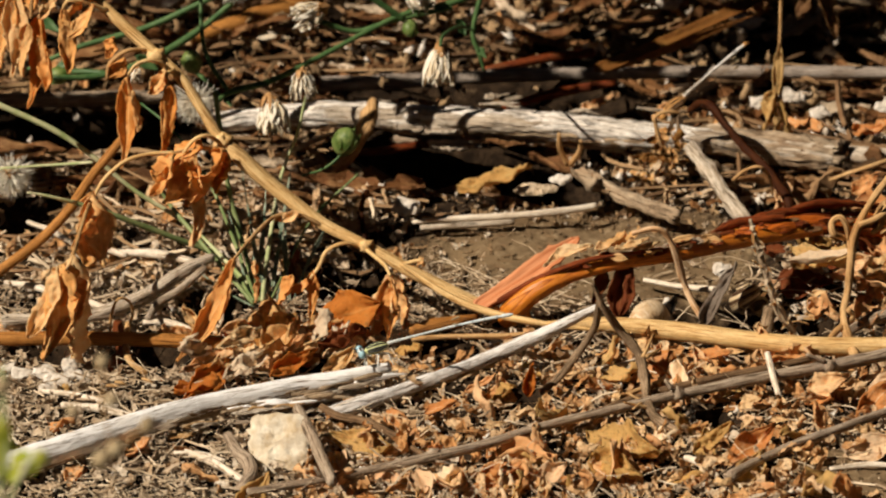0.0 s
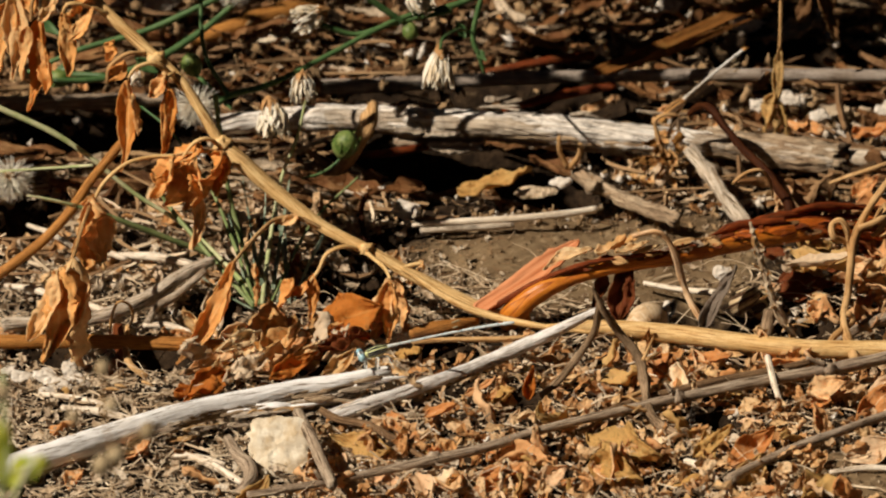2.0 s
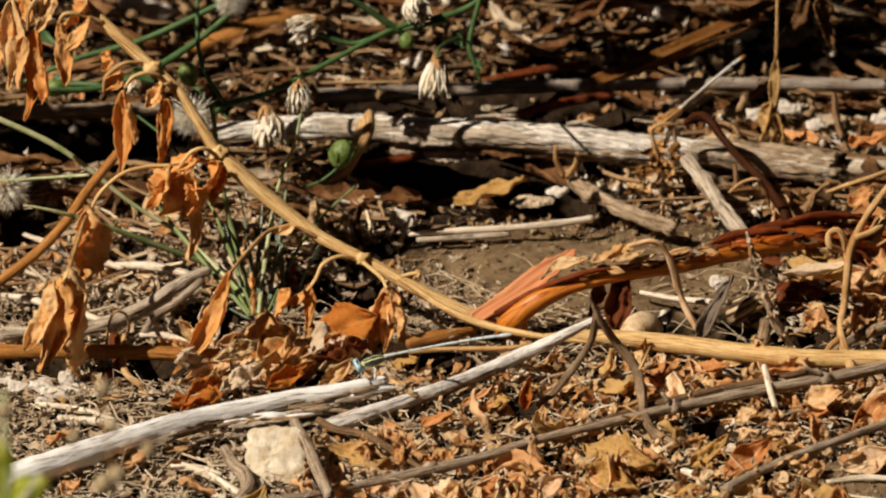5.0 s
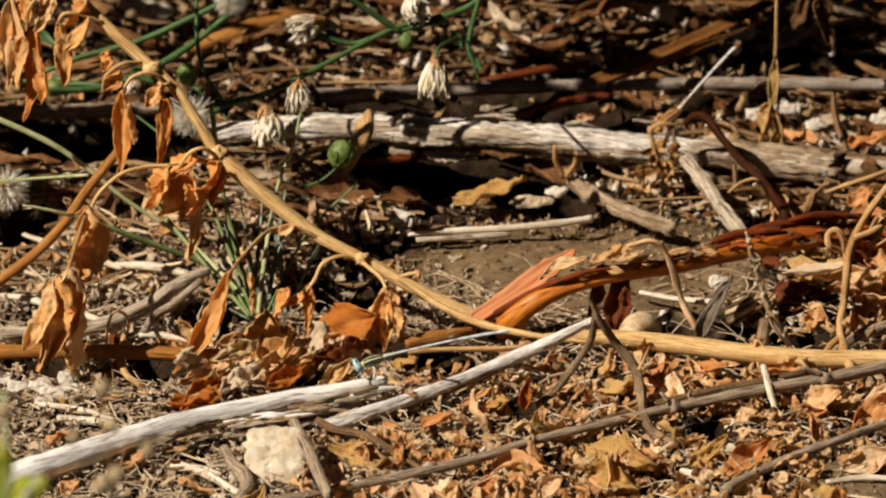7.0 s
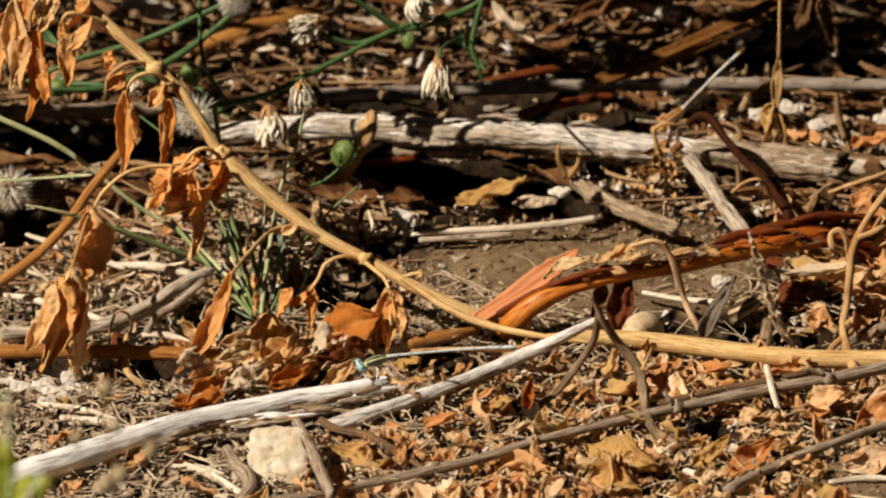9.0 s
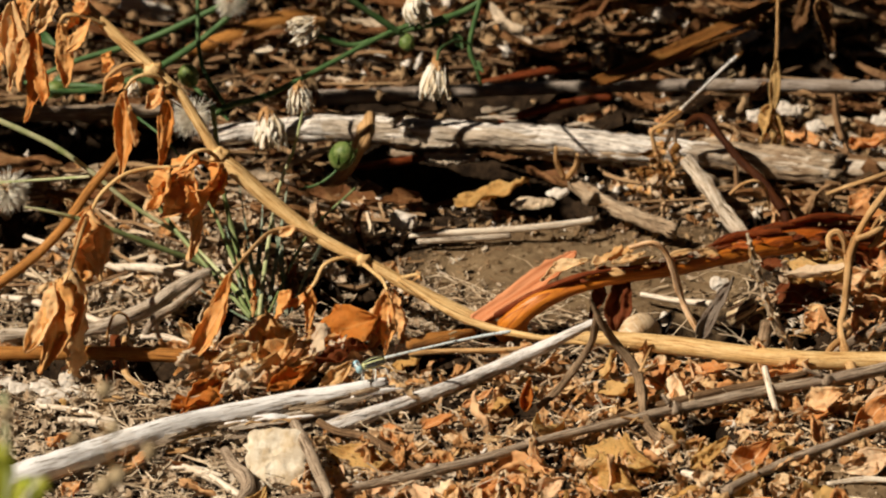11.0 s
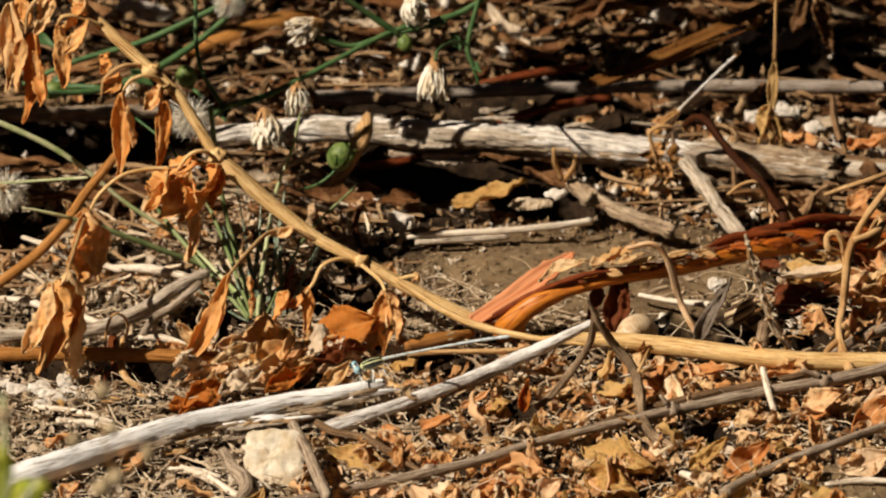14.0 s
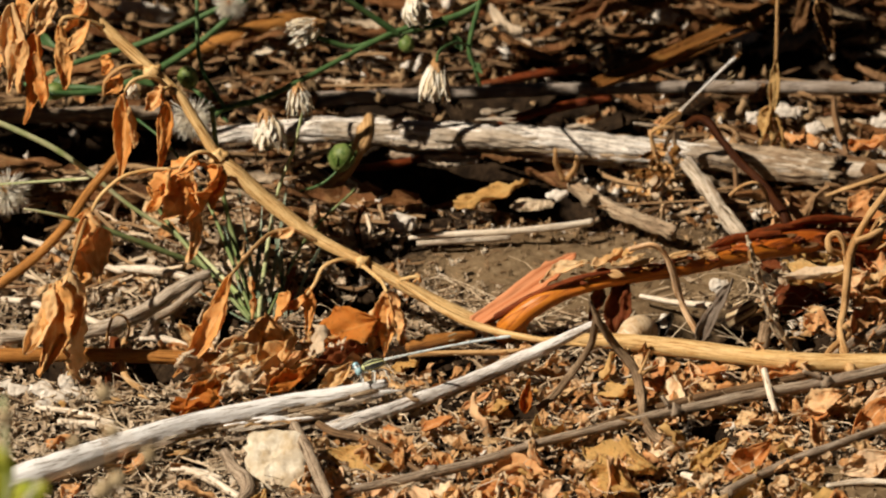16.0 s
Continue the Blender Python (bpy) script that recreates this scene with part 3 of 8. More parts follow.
def bleached_stick():
    o = (-44.3, -92.2, 0.0)
    t = thing("bleached_stick", "sun-bleached split wooden stick lying on the soil", "stick", o)
    line = [(-92.6, -135.5, 3.0), (-81.6, -130.5, 4.5), (-68.5, -120.1, 5.0), (-55.2, -110.1, 5.2), (-41.7, -102.0, 5.2), (-30.4, -96.2, 5.3), (-20.5, -93.4, 6.2), (-12.0, -90.4, 7.2)]
    wide = [2.68, 2.81, 2.5, 2.45, 2.25, 2.0, 1.5, 0.9]
    g = tube(Geo(), line, wide, seg=64, step=0.45, rough=0.075, ragged=0.9, seed=1, fibre=0.5)
    part("shaft", g, BLEACHED, t, "", o)
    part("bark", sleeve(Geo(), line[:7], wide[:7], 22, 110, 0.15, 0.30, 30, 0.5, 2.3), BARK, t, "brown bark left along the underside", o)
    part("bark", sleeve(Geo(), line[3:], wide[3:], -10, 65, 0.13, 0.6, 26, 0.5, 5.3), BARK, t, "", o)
    for i in range(26):
        u = random.uniform(0, 1)
        a = Vector((-46.0, -107.0, 3.6)).lerp(Vector((-16.0, -93.6, 5.6)), u) + Vector((0, random.uniform(-1.2, 0.6), random.uniform(-1.6, 1.0)))
        b = a + Vector((random.uniform(4, 11), random.uniform(1.2, 4.0), random.uniform(-0.5, 0.8)))
        part("splinter", tube(Geo(), [a, (a + b) / 2 + Vector((0, -0.3, random.uniform(-0.3, 0.4))), b], [0.35, random.uniform(0.4, 0.75), 0.12], seg=7, step=0.7, rough=0.35, seed=60 + i, ragged=1.2), (GREY_WOOD, BARK, BLEACHED, BARK)[i % 4], t, "", o)
    for i, (a, b, c, r) in enumerate([((-32.7, -96.8, 3.5), (-22.4, -92.1, 3.5), (-11.1, -88.0, 4.5), 1.3), ((-36.1, -100.3, 2.5), (-25.8, -96.5, 2.5), (-18.7, -92.7, 2.5), 1.2), ((-39.4, -103.5, 3.0), (-30.3, -98.6, 3.0), (-21.2, -95.1, 3.5), 0.9)]):
        part("splinter", tube(Geo(), [a, b, c], [r, r, r * 0.4], seg=8, rough=0.3, ragged=1.5, seed=20 + i), GREY_WOOD if i else BLEACHED, t, "", o)
    for i in range(22):
        x = random.uniform(-88, -18)
        y = -131 + (x + 93) * 0.49 - random.uniform(1.0, 2.6)
        a = Vector((x, y, random.uniform(2.0, 5.0)))
        b = a + Vector((random.uniform(3, 8), random.uniform(1.0, 3.2), random.uniform(-0.8, 0.6)))
        part("bark_patch", lay(Geo(), blade((b - a).length, random.uniform(0.8, 2.0), 0.2, 0.8, 0.25, seed=i, nu=4, nv=8, thick=0.2, jag=0.5), a, b, random.uniform(-40, 30)), (TAN_STEM, GREY_WOOD, STICK)[i % 3], t, "", o)
    for i in range(9):
        x = random.uniform(-70, -12)
        y = -95 + (x + 93) * 0.33 + random.uniform(-1, 1)
        a = Vector((x, y - 2.0, random.uniform(2.0, 3.5)))
        b = a + Vector((random.uniform(2, 6), random.uniform(-1.6, 0.4), random.uniform(-1, 0.6)))
        part("bark_shred", tube(Geo(), [a, (a + b) / 2 + Vector((0, -0.4, 0.3)), b], [0.3, 0.4, 0.12], seg=6, step=0.8, rough=0.3, seed=i), TAN_STEM, t, "", o)


def forked_pale_branch():
    o = (1.9, -77.5, 0.0)
    t = thing("pale_branch", "pale grey slender dead branch lying on leaf litter", "branch", o)
    g = tube(Geo(), [(-24.5, -102.6, 2.0), (-18.8, -100.0, 2.6), (-9.7, -93.3, 3.0), (-1.6, -87.4, 3.6), (7.7, -80.3, 4.5), (15.8, -76.1, 6.5), (22.8, -73.6, 9.0), (30.7, -70.5, 12.0)],
             [1.22, 1.59, 1.46, 1.59, 1.46, 1.34, 1.22, 0.73], seg=34, step=0.45, rough=0.14, ragged=1.0, seed=2, knots=0.25)
    part("shaft", g, PALE_GREY, t, "", o)
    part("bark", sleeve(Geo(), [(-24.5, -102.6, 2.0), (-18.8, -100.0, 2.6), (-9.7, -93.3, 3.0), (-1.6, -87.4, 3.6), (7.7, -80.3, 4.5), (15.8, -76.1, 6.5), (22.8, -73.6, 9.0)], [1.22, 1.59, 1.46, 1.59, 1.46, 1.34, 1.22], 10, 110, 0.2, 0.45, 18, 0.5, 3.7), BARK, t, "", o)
    g = tube(Geo(), [(14.1, -73.4, 4.0), (17.6, -74.1, 3.0), (20.8, -75.6, 2.0)], [0.49, 0.49, 0.24], seg=6, seed=3)
    part("side_twig", g, STRAW, t, "", o)
    g = ball(Geo(), (14.9, -76.7, 5.0), 1.3, 1.1, 1.2, rough=0.5, seed=4)
    part("knot", g, GREY_WOOD, t, "", o)


bleached_stick()
forked_pale_branch()


def long_stick():
    o = (20.1, -109.5, 0.0)
    t = thing("long_stick", "long thin grey-brown dead stick lying across leaf litter", "stick", o)
    g = tube(Geo(), [(-39.6, -143.2, 2.5), (-25.1, -138.2, 3.0), (-13.9, -133.1, 3.2), (-2.7, -127.7, 3.4), (8.6, -121.2, 3.6), (20.0, -112.8, 3.8), (33.9, -104.9, 4.0), (47.8, -97.6, 4.2), (61.9, -90.7, 4.4), (77.2, -84.4, 4.6), (95.0, -76.1, 5.0)],
             [0.79, 0.79, 0.85, 1.10, 0.98, 0.92, 0.92, 1.04, 1.10, 1.22, 1.34], seg=22, step=0.7, rough=0.10, seed=5, knots=0.2)
    part("shaft", g, STICK, t, "", o)
    for i, (c, r) in enumerate([((-2.7, -127.1, 3.6), 1.5), ((46.7, -98.3, 4.4), 1.6), ((77.8, -84.3, 4.8), 1.8), ((17.2, -115.0, 4.0), 1.3)]):
        part("knot", ball(Geo(), c, r * 1.1, r * 0.9, r * 0.9, rough=0.5, seed=i), STICK, t, "", o)
    for i, (a, b) in enumerate([((77.1, -85.0, 6.0), (73.4, -85.9, 8.0)), ((45.5, -99.1, 6.0), (44.1, -99.1, 8.0)), ((-25.1, -138.3, 4.0), (-26.4, -138.9, 6.0))]):
        part("spur", tube(Geo(), [a, b], [0.6, 0.35], seg=8, step=0.5, rough=0.25, seed=i), STICK, t, "", o)


long_stick()
stick("dead_stick", [(29.9, -104.1, 2.4), (37.5, -98.3, 3.0), (48.0, -91.4, 3.2), (58.6, -86.0, 3.4), (68.1, -81.5, 3.5), (74.6, -78.5, 4.0)],
      [0.98, 1.10, 0.98, 0.98, 0.98, 0.73], TWIG, "dark brown dead stick lying behind a longer one", seg=14, rough=0.12, seed=6)
stick("dead_stick", [(56.0, -134.8, 2.2), (61.6, -128.0, 2.4), (69.9, -119.9, 2.8), (78.1, -113.2, 3.0), (93.7, -100.6, 3.4)],
      [1.22, 0.92, 0.92, 0.85, 0.92], STICK, "short grey-brown dead stick with a broken end on bare soil", seg=16, rough=0.1, seed=7, knots=0.3, ragged=1.0)
stick("wood_peg", [(-30.3, -111.9, 7.0), (-27.6, -124.4, 7.5), (-25.1, -137.3, 7.5), (-22.7, -148.4, 7.0)], [1.10, 1.22, 1.22, 1.10], STICK,
      "stubby grey-brown broken stem lying under a bleached stick", seg=16, rough=0.1, seed=8, ragged=1.0)
stick("curved_twig", [(-25.7, -101.5, 3.0), (-22.2, -105.2, 2.5), (-16.5, -107.4, 2.2), (-10.7, -114.1, 2.0), (-4.4, -125.4, 2.5)], [0.73, 0.85, 0.85, 0.73, 0.49], TWIG,
      "thin dark brown curved twig on leaf litter", seg=12, rough=0.15, seed=9)


def knobbly_twig():
    o = (45.3, -108.1, 0.0)
    t = thing("knobbly_twig", "knobbly dark brown twig standing up from the litter", "twig", o)
    g = tube(Geo(), [(29.4, -89.2, 25.0), (32.0, -88.2, 19.0), (35.4, -85.9, 13.0), (39.0, -88.3, 9.0), (40.1, -94.5, 6.0), (40.6, -101.7, 3.5), (42.8, -106.9, 2.0), (47.0, -111.5, 1.5)],
             [0.37, 0.67, 0.79, 0.85, 0.85, 0.98, 1.10, 1.10], seg=18, step=0.4, rough=0.42, seed=10, knots=1.2)
    part("stem", g, KNOBBY, t, "", o)
    g = tube(Geo(), [(30.9, -86.1, 20.0), (30.1, -82.9, 13.0), (27.4, -82.9, 8.0), (23.3, -86.8, 4.0), (19.2, -91.0, 1.5)], [0.61, 0.73, 0.73, 0.73, 0.73], seg=12, step=0.5, rough=0.35, seed=11, knots=0.8)
    part("side_branch", g, KNOBBY, t, "", o)
    for i, (a, b) in enumerate([((39.4, -88.3, 9.0), (37.5, -83.5, 12.0)), ((39.9, -89.7, 9.0), (42.1, -84.4, 12.0)), ((40.4, -102.0, 4.0), (36.8, -101.8, 6.0)), ((40.2, -100.0, 4.0), (37.5, -107.2, 5.0)), ((40.4, -89.7, 9.0), (43.5, -85.3, 9.0)), ((40.6, -103.2, 3.5), (35.6, -106.1, 6.0))]):
        part("spike", tube(Geo(), [a, b], [0.5, 0.2], seg=6, rough=0.2, seed=i), TAN_STEM, t, "", o)


knobbly_twig()


def red_branch():
    o = (49.6, -37.9, 0.0)
    t = thing("red_branch", "arched red-orange peeling branch resting on the soil", "branch", o)
    g = tube(Geo(), [(12.5, -51.4, 1.5), (14.3, -53.7, 5.0), (19.0, -54.7, 9.5), (25.5, -53.0, 12.0), (32.6, -51.4, 13.5), (40.9, -48.5, 14.0), (49.2, -45.7, 14.5), (60.1, -40.3, 15.0), (69.8, -35.0, 14.4), (79.0, -30.6, 13.4)],
             [2.44, 2.56, 2.20, 1.75, 1.55, 1.65, 2.07, 2.3, 2.1, 1.3], seg=34, step=0.7, rough=0.10, seed=12, flat=0.9)
    part("branch", g, ORANGE_WOOD, t, "", o)
    g = tube(Geo(), [(57.5, -41.6, 14.6), (63.0, -38.6, 15.0), (69.8, -34.3, 15.0), (78.4, -29.9, 14.0), (97.9, -24.3, 11.0)], [0.9, 1.9, 2.5, 2.1, 1.95], seg=34, step=0.6, rough=0.2, seed=112, flat=0.9)
    part("branch_end", g, RUST_WOOD, t, "rust-red end of the branch", o)
    for i, (pts, r) in enumerate([([(6.9, -49.5, 2.5), (10.7, -52.4, 6.0), (16.6, -53.1, 10.0), (23.7, -54.1, 14.0), (31.3, -53.1, 16.0), (40.8, -50.9, 16.5), (49.2, -46.8, 16.5), (60.0, -40.8, 17.0)], [0.49, 0.98, 1.10, 0.85, 0.73, 0.61, 0.73, 0.73]),
                                  ([(57.7, -39.9, 16.5), (66.3, -32.2, 16.5), (76.0, -29.1, 16.0), (85.9, -23.1, 14.0), (97.0, -19.1, 12.0)], [0.49, 0.73, 0.85, 0.73, 0.61]),
                                  ([(16.7, -52.6, 2.0), (16.3, -54.3, 5.0), (19.0, -54.1, 8.0), (23.7, -53.4, 10.5)], [0.85, 0.98, 0.85, 0.49]),
                                  ([(9.9, -50.2, 1.5), (12.5, -53.0, 5.5), (17.8, -54.7, 9.5)], [0.73, 0.98, 0.49])]):
        part("split_branch", tube(Geo(), pts, r, seg=16, step=0.7, rough=0.16, seed=13 + i, flat=0.75), (MAROON_BARK, MAROON_BARK, ORANGE_WOOD, ORANGE_WOOD)[i], t, "", o)
    g = lay(Geo(), blade(30, 7.4, 0.15, 0.5, 0.05, seed=4, nu=12, nv=30, thick=0.5, blunt=0.9, tear=0.3), (5.7, -53.7, 5.0), (27.7, -44.3, 17.0), -14)
    part("bark_flap", g, PINK_BARK, t, "flap of pink inner bark", o)
    for i, (a, b, w, r, c) in enumerate([((22.5, -50.6, 16.0), (30.4, -52.4, 18.5), 3.6, 10, 0.4), ((23.7, -50.0, 16.5), (19.8, -53.2, 14.0), 3.0, -30, 1.4)]):
        g = lay(Geo(), blade(9, w, c, 1.3, 0.25, seed=170 + i, nu=8, nv=16, thick=0.3, blunt=0.7), a, b, r, (-0.4, -0.6, 0.7))
        part("peeling_bark", g, HEAP_LEAF, t, "curled tan strip of peeling bark", o)
    for i in range(46):
        u = random.random() ** 0.8
        px = Vector((25.4, -54.1, 15.0)).lerp(Vector((56.3, -45.5, 17.5)), u)
        px += Vector((0, random.uniform(-1.2, 1.6), random.uniform(-0.6, 0.9)))
        d = Vector((random.uniform(1.5, 5), random.uniform(-1, 1), random.uniform(-0.6, 1.0)))
        g = lay(Geo(), blade(4, random.uniform(1.2, 2.6), 0.5, 0.9, 0.25, seed=i, nu=3, nv=4, thick=0.2), px, px + d, random.uniform(-60, 60))
        part("bark_flake", g, (BROWN_LEAF, MAROON_BARK, TAN_STEM, STICK)[i % 4], t, "", o)
    for i, (a, b, w, r) in enumerate([((30.7, -53.7, 18.0), (37.3, -49.2, 20.0), 3.6, -15), ((40.3, -46.7, 20.0), (31.4, -50.0, 17.0), 4.6, 25), ((34.8, -53.0, 18.0), (41.9, -51.7, 20.0), 4.0, 0), ((38.4, -51.2, 17.0), (44.3, -51.4, 19.0), 3.0, 30)]):
        g = lay(Geo(), blade(10, w, 0.6, 1.2, 0.35, seed=70 + i, nu=6, nv=14, thick=0.3), a, b, r, (-0.4, -0.6, 0.7))
        part("peeling_bark", g, HEAP_LEAF, t, "", o)
    for i in range(44):
        u = random.random()
        px = Vector((58.0, -40.5, 16.8)).lerp(Vector((96.0, -23.0, 13.2)), u) + Vector((0, random.uniform(-2.0, 1.5), random.uniform(-0.8, 1.2)))
        d = Vector((random.uniform(1.5, 5), random.uniform(-1, 1), random.uniform(-0.6, 1.0)))
        part("bark_flake", lay(Geo(), blade(4, random.uniform(0.9, 2.2), 0.5, 0.9, 0.3, seed=i + 60, nu=4, nv=6, thick=0.2, jag=0.4), px, px + d, random.uniform(-60, 60)), (MAROON_BARK, BROWN_LEAF, MAROON_BARK, RUST_WOOD)[i % 4], t, "", o)
    for i, (a, b, c) in enumerate([((61.4, -37.0, 17.0), (68.6, -33.1, 18.0), (78.5, -26.5, 16.0)), ((71.1, -31.5, 18.0), (79.7, -26.7, 18.0), (95.8, -17.4, 13.0)), ((55.2, -41.8, 17.0), (61.3, -37.9, 18.0), (70.9, -34.7, 18.0))]):
        part("bark_strip", tube(Geo(), [a, b, c], [0.4, 0.9, 0.6], seg=12, step=0.5, rough=0.6, seed=30 + i, ragged=1.0), MAROON_BARK, t, "", o)


red_branch()
stick("orange_stem", [(-96.3, -70.7, 5.0), (-84.6, -70.4, 5.0), (-72.9, -70.4, 5.0), (-61.2, -71.3, 5.0), (-48.4, -71.6, 4.5), (-36.7, -71.9, 4.0), (-26.1, -73.2, 3.0)], [1.46, 1.46, 1.46, 1.46, 1.46, 1.46, 1.10], BROWN_STEM,
      "orange-brown dry stem lying on litter behind hanging leaves", "stem", seg=18, rough=0.08, seed=14)
stick("orange_stem", [(-8.1, -61.1, 3.0), (-2.8, -59.6, 3.5), (1.9, -57.7, 3.5), (6.0, -54.4, 3.0)], [1.10, 1.46, 1.34, 0.73], BROWN_STEM,
      "short red-orange piece of stem on litter", "stem", seg=14, rough=0.12, seed=15)
stick("dry_stalk", [(-7.5, -62.6, 1.6), (1.9, -62.1, 2.0), (11.3, -61.8, 2.0), (18.3, -61.1, 2.5)], [0.61, 0.61, 0.61, 0.37], TAN_STEM,
      "thin tan dry stem lying on litter", "stem", seg=10, rough=0.1, seed=16)

# ---- logs and dead stems at the back ----


def weathered_log():
    o = (27.2, 57.5, 0.0)
    t = thing("weathered_log", "weathered pale grey log with cracked bark on litter", "log", o)
    g = tube(Geo(), [(-53.2, 50.8, 6.0), (-39.3, 50.1, 8.0), (-28.0, 48.9, 9.0), (-18.0, 48.2, 9.0), (-8.0, 46.1, 9.0), (8.2, 44.4, 9.0), (24.4, 41.3, 9.0), (39.3, 38.1, 8.5), (51.7, 37.3, 8.0), (63.0, 35.6, 7.6)],
             [2.20, 2.32, 2.68, 2.56, 3.05, 2.93, 2.91, 2.88, 2.60, 1.9], seg=52, step=0.6, rough=0.2, seed=17, ragged=1, knots=0.12, fibre=0.3)
    part("trunk", g, LOG_WOOD, t, "", o)
    g = tube(Geo(), [(50.6, 39.5, 7.0), (60.4, 36.2, 7.5), (74.0, 32.7, 7.0), (86.0, 29.3, 7.0)], [2.20, 2.83, 3.19, 3.1], seg=48, step=0.5, rough=0.26, seed=18, ragged=1.2, fibre=0.3)
    part("broken_trunk", g, OLD_WOOD, t, "", o)
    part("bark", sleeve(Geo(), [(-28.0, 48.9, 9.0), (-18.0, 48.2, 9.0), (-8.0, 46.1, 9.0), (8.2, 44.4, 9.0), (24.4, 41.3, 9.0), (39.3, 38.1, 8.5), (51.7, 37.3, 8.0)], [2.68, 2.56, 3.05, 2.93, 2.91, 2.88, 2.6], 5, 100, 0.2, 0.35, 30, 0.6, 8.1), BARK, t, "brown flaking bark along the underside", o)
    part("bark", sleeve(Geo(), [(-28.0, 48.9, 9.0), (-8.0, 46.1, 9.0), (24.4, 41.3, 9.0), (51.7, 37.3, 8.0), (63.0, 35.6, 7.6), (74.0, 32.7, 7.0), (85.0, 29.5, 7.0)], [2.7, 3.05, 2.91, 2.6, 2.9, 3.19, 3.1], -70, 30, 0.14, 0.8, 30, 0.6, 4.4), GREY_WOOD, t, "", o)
    g = tube(Geo(), [(-16.4, 36.1, 17.0), (-17.2, 32.0, 15.0), (-18.8, 29.4, 12.0), (-21.9, 27.6, 7.0), (-27.7, 24.4, 1.5)], [1.10, 1.95, 1.59, 1.22, 0.85], seg=16, rough=0.3, seed=19, ragged=1)
    part("side_branch", g, TAN_STEM, t, "", o)
    # broken layers that hang along the underside
    for i, (p, q, w) in enumerate([((-11.8, 45.4, 5.0), (8.3, 44.7, 5.0), 3.4), ((-4.2, 43.1, 4.0), (7.6, 43.8, 4.0), 2.8), ((7.0, 46.3, 6.0), (25.7, 41.4, 6.0), 3.6), ((-11.7, 41.3, 9.0), (2.0, 41.8, 8.0), 2.2), ((12.0, 44.9, 6.0), (36.9, 39.5, 5.0), 3.0)]):
        L = (Vector(q) - Vector(p)).length
        part("broken_layer", lay(Geo(), blade(L, w, 0.1, 0.7, 0.22, seed=210 + i, nu=7, nv=26, thick=0.9, tear=0.5, blunt=0.8, jag=0.5), p, q, 20 * i % 50 - 20, (0, -0.9, 0.5)), GREY_WOOD if i % 2 else STICK, t, "", o)
    for i in range(26):
        x = random.uniform(-25, 55)
        a = Vector((x, 55 - x * 0.14 + random.uniform(-4, -1), random.uniform(3.5, 11.5)))
        b = a + Vector((random.uniform(3, 9), -0.8, random.uniform(-1.0, 0.9)))
        part("splinter", tube(Geo(), [a, (a + b) / 2, b], [0.2, 0.5, 0.12], seg=6, rough=0.4, seed=40 + i), GREY_WOOD, t, "", o)
    part("shoot", tube(Geo(), [(-11.7, 40.6, 13.0), (-10.2, 41.5, 14.0), (-9.0, 40.0, 15.5)], [1.0, 0.8, 0.4], seg=8, rough=0.3, seed=7), GREY_WOOD, t, "", o)


weathered_log()
stick("weathered_log", [(88.3, 31.9, 6.0), (93.8, 30.8, 6.0), (103.5, 27.8, 6.0)], [2.07, 2.20, 2.20], GREY_WOOD, "short pale broken log end on litter", "log", seg=18, rough=0.18, seed=21, ragged=1.2)
stick("thin_log", [(-31.0, 75.4, 6.0), (-18.3, 73.9, 7.0), (-3.1, 76.0, 7.0), (14.8, 78.2, 7.0), (33.9, 79.6, 7.0), (53.0, 80.7, 7.0), (76.0, 80.7, 7.0), (106.5, 79.6, 7.0)],
      [1.59, 1.71, 1.59, 1.46, 1.34, 1.46, 1.46, 1.46], GREY_BARK, "long thin grey dead branch lying behind the log", "branch", seg=16, step=1.2, rough=0.12, seed=22, knots=0.2)
stick("thin_log", [(-102.7, 62.2, 7.0), (-91.2, 60.3, 8.0), (-73.6, 61.3, 8.0), (-61.2, 64.6, 7.0)], [1.46, 1.59, 1.71, 1.22], STICK, "grey dead branch in shade behind dry leaves", "branch", seg=14, step=1.2, rough=0.15, seed=23)
stick("pale_stump", [(52.5, 16.5, 14.0), (56.4, 9.0, 11.0), (61.0, -1.6, 8.0), (64.7, -9.7, 6.0)], [1.34, 1.59, 1.34, 1.46], GREY_WOOD,
      "pale grey broken stick leaning on the red branch", seg=22, step=0.5, rough=0.3, knots=0.4, seed=24, ragged=1)


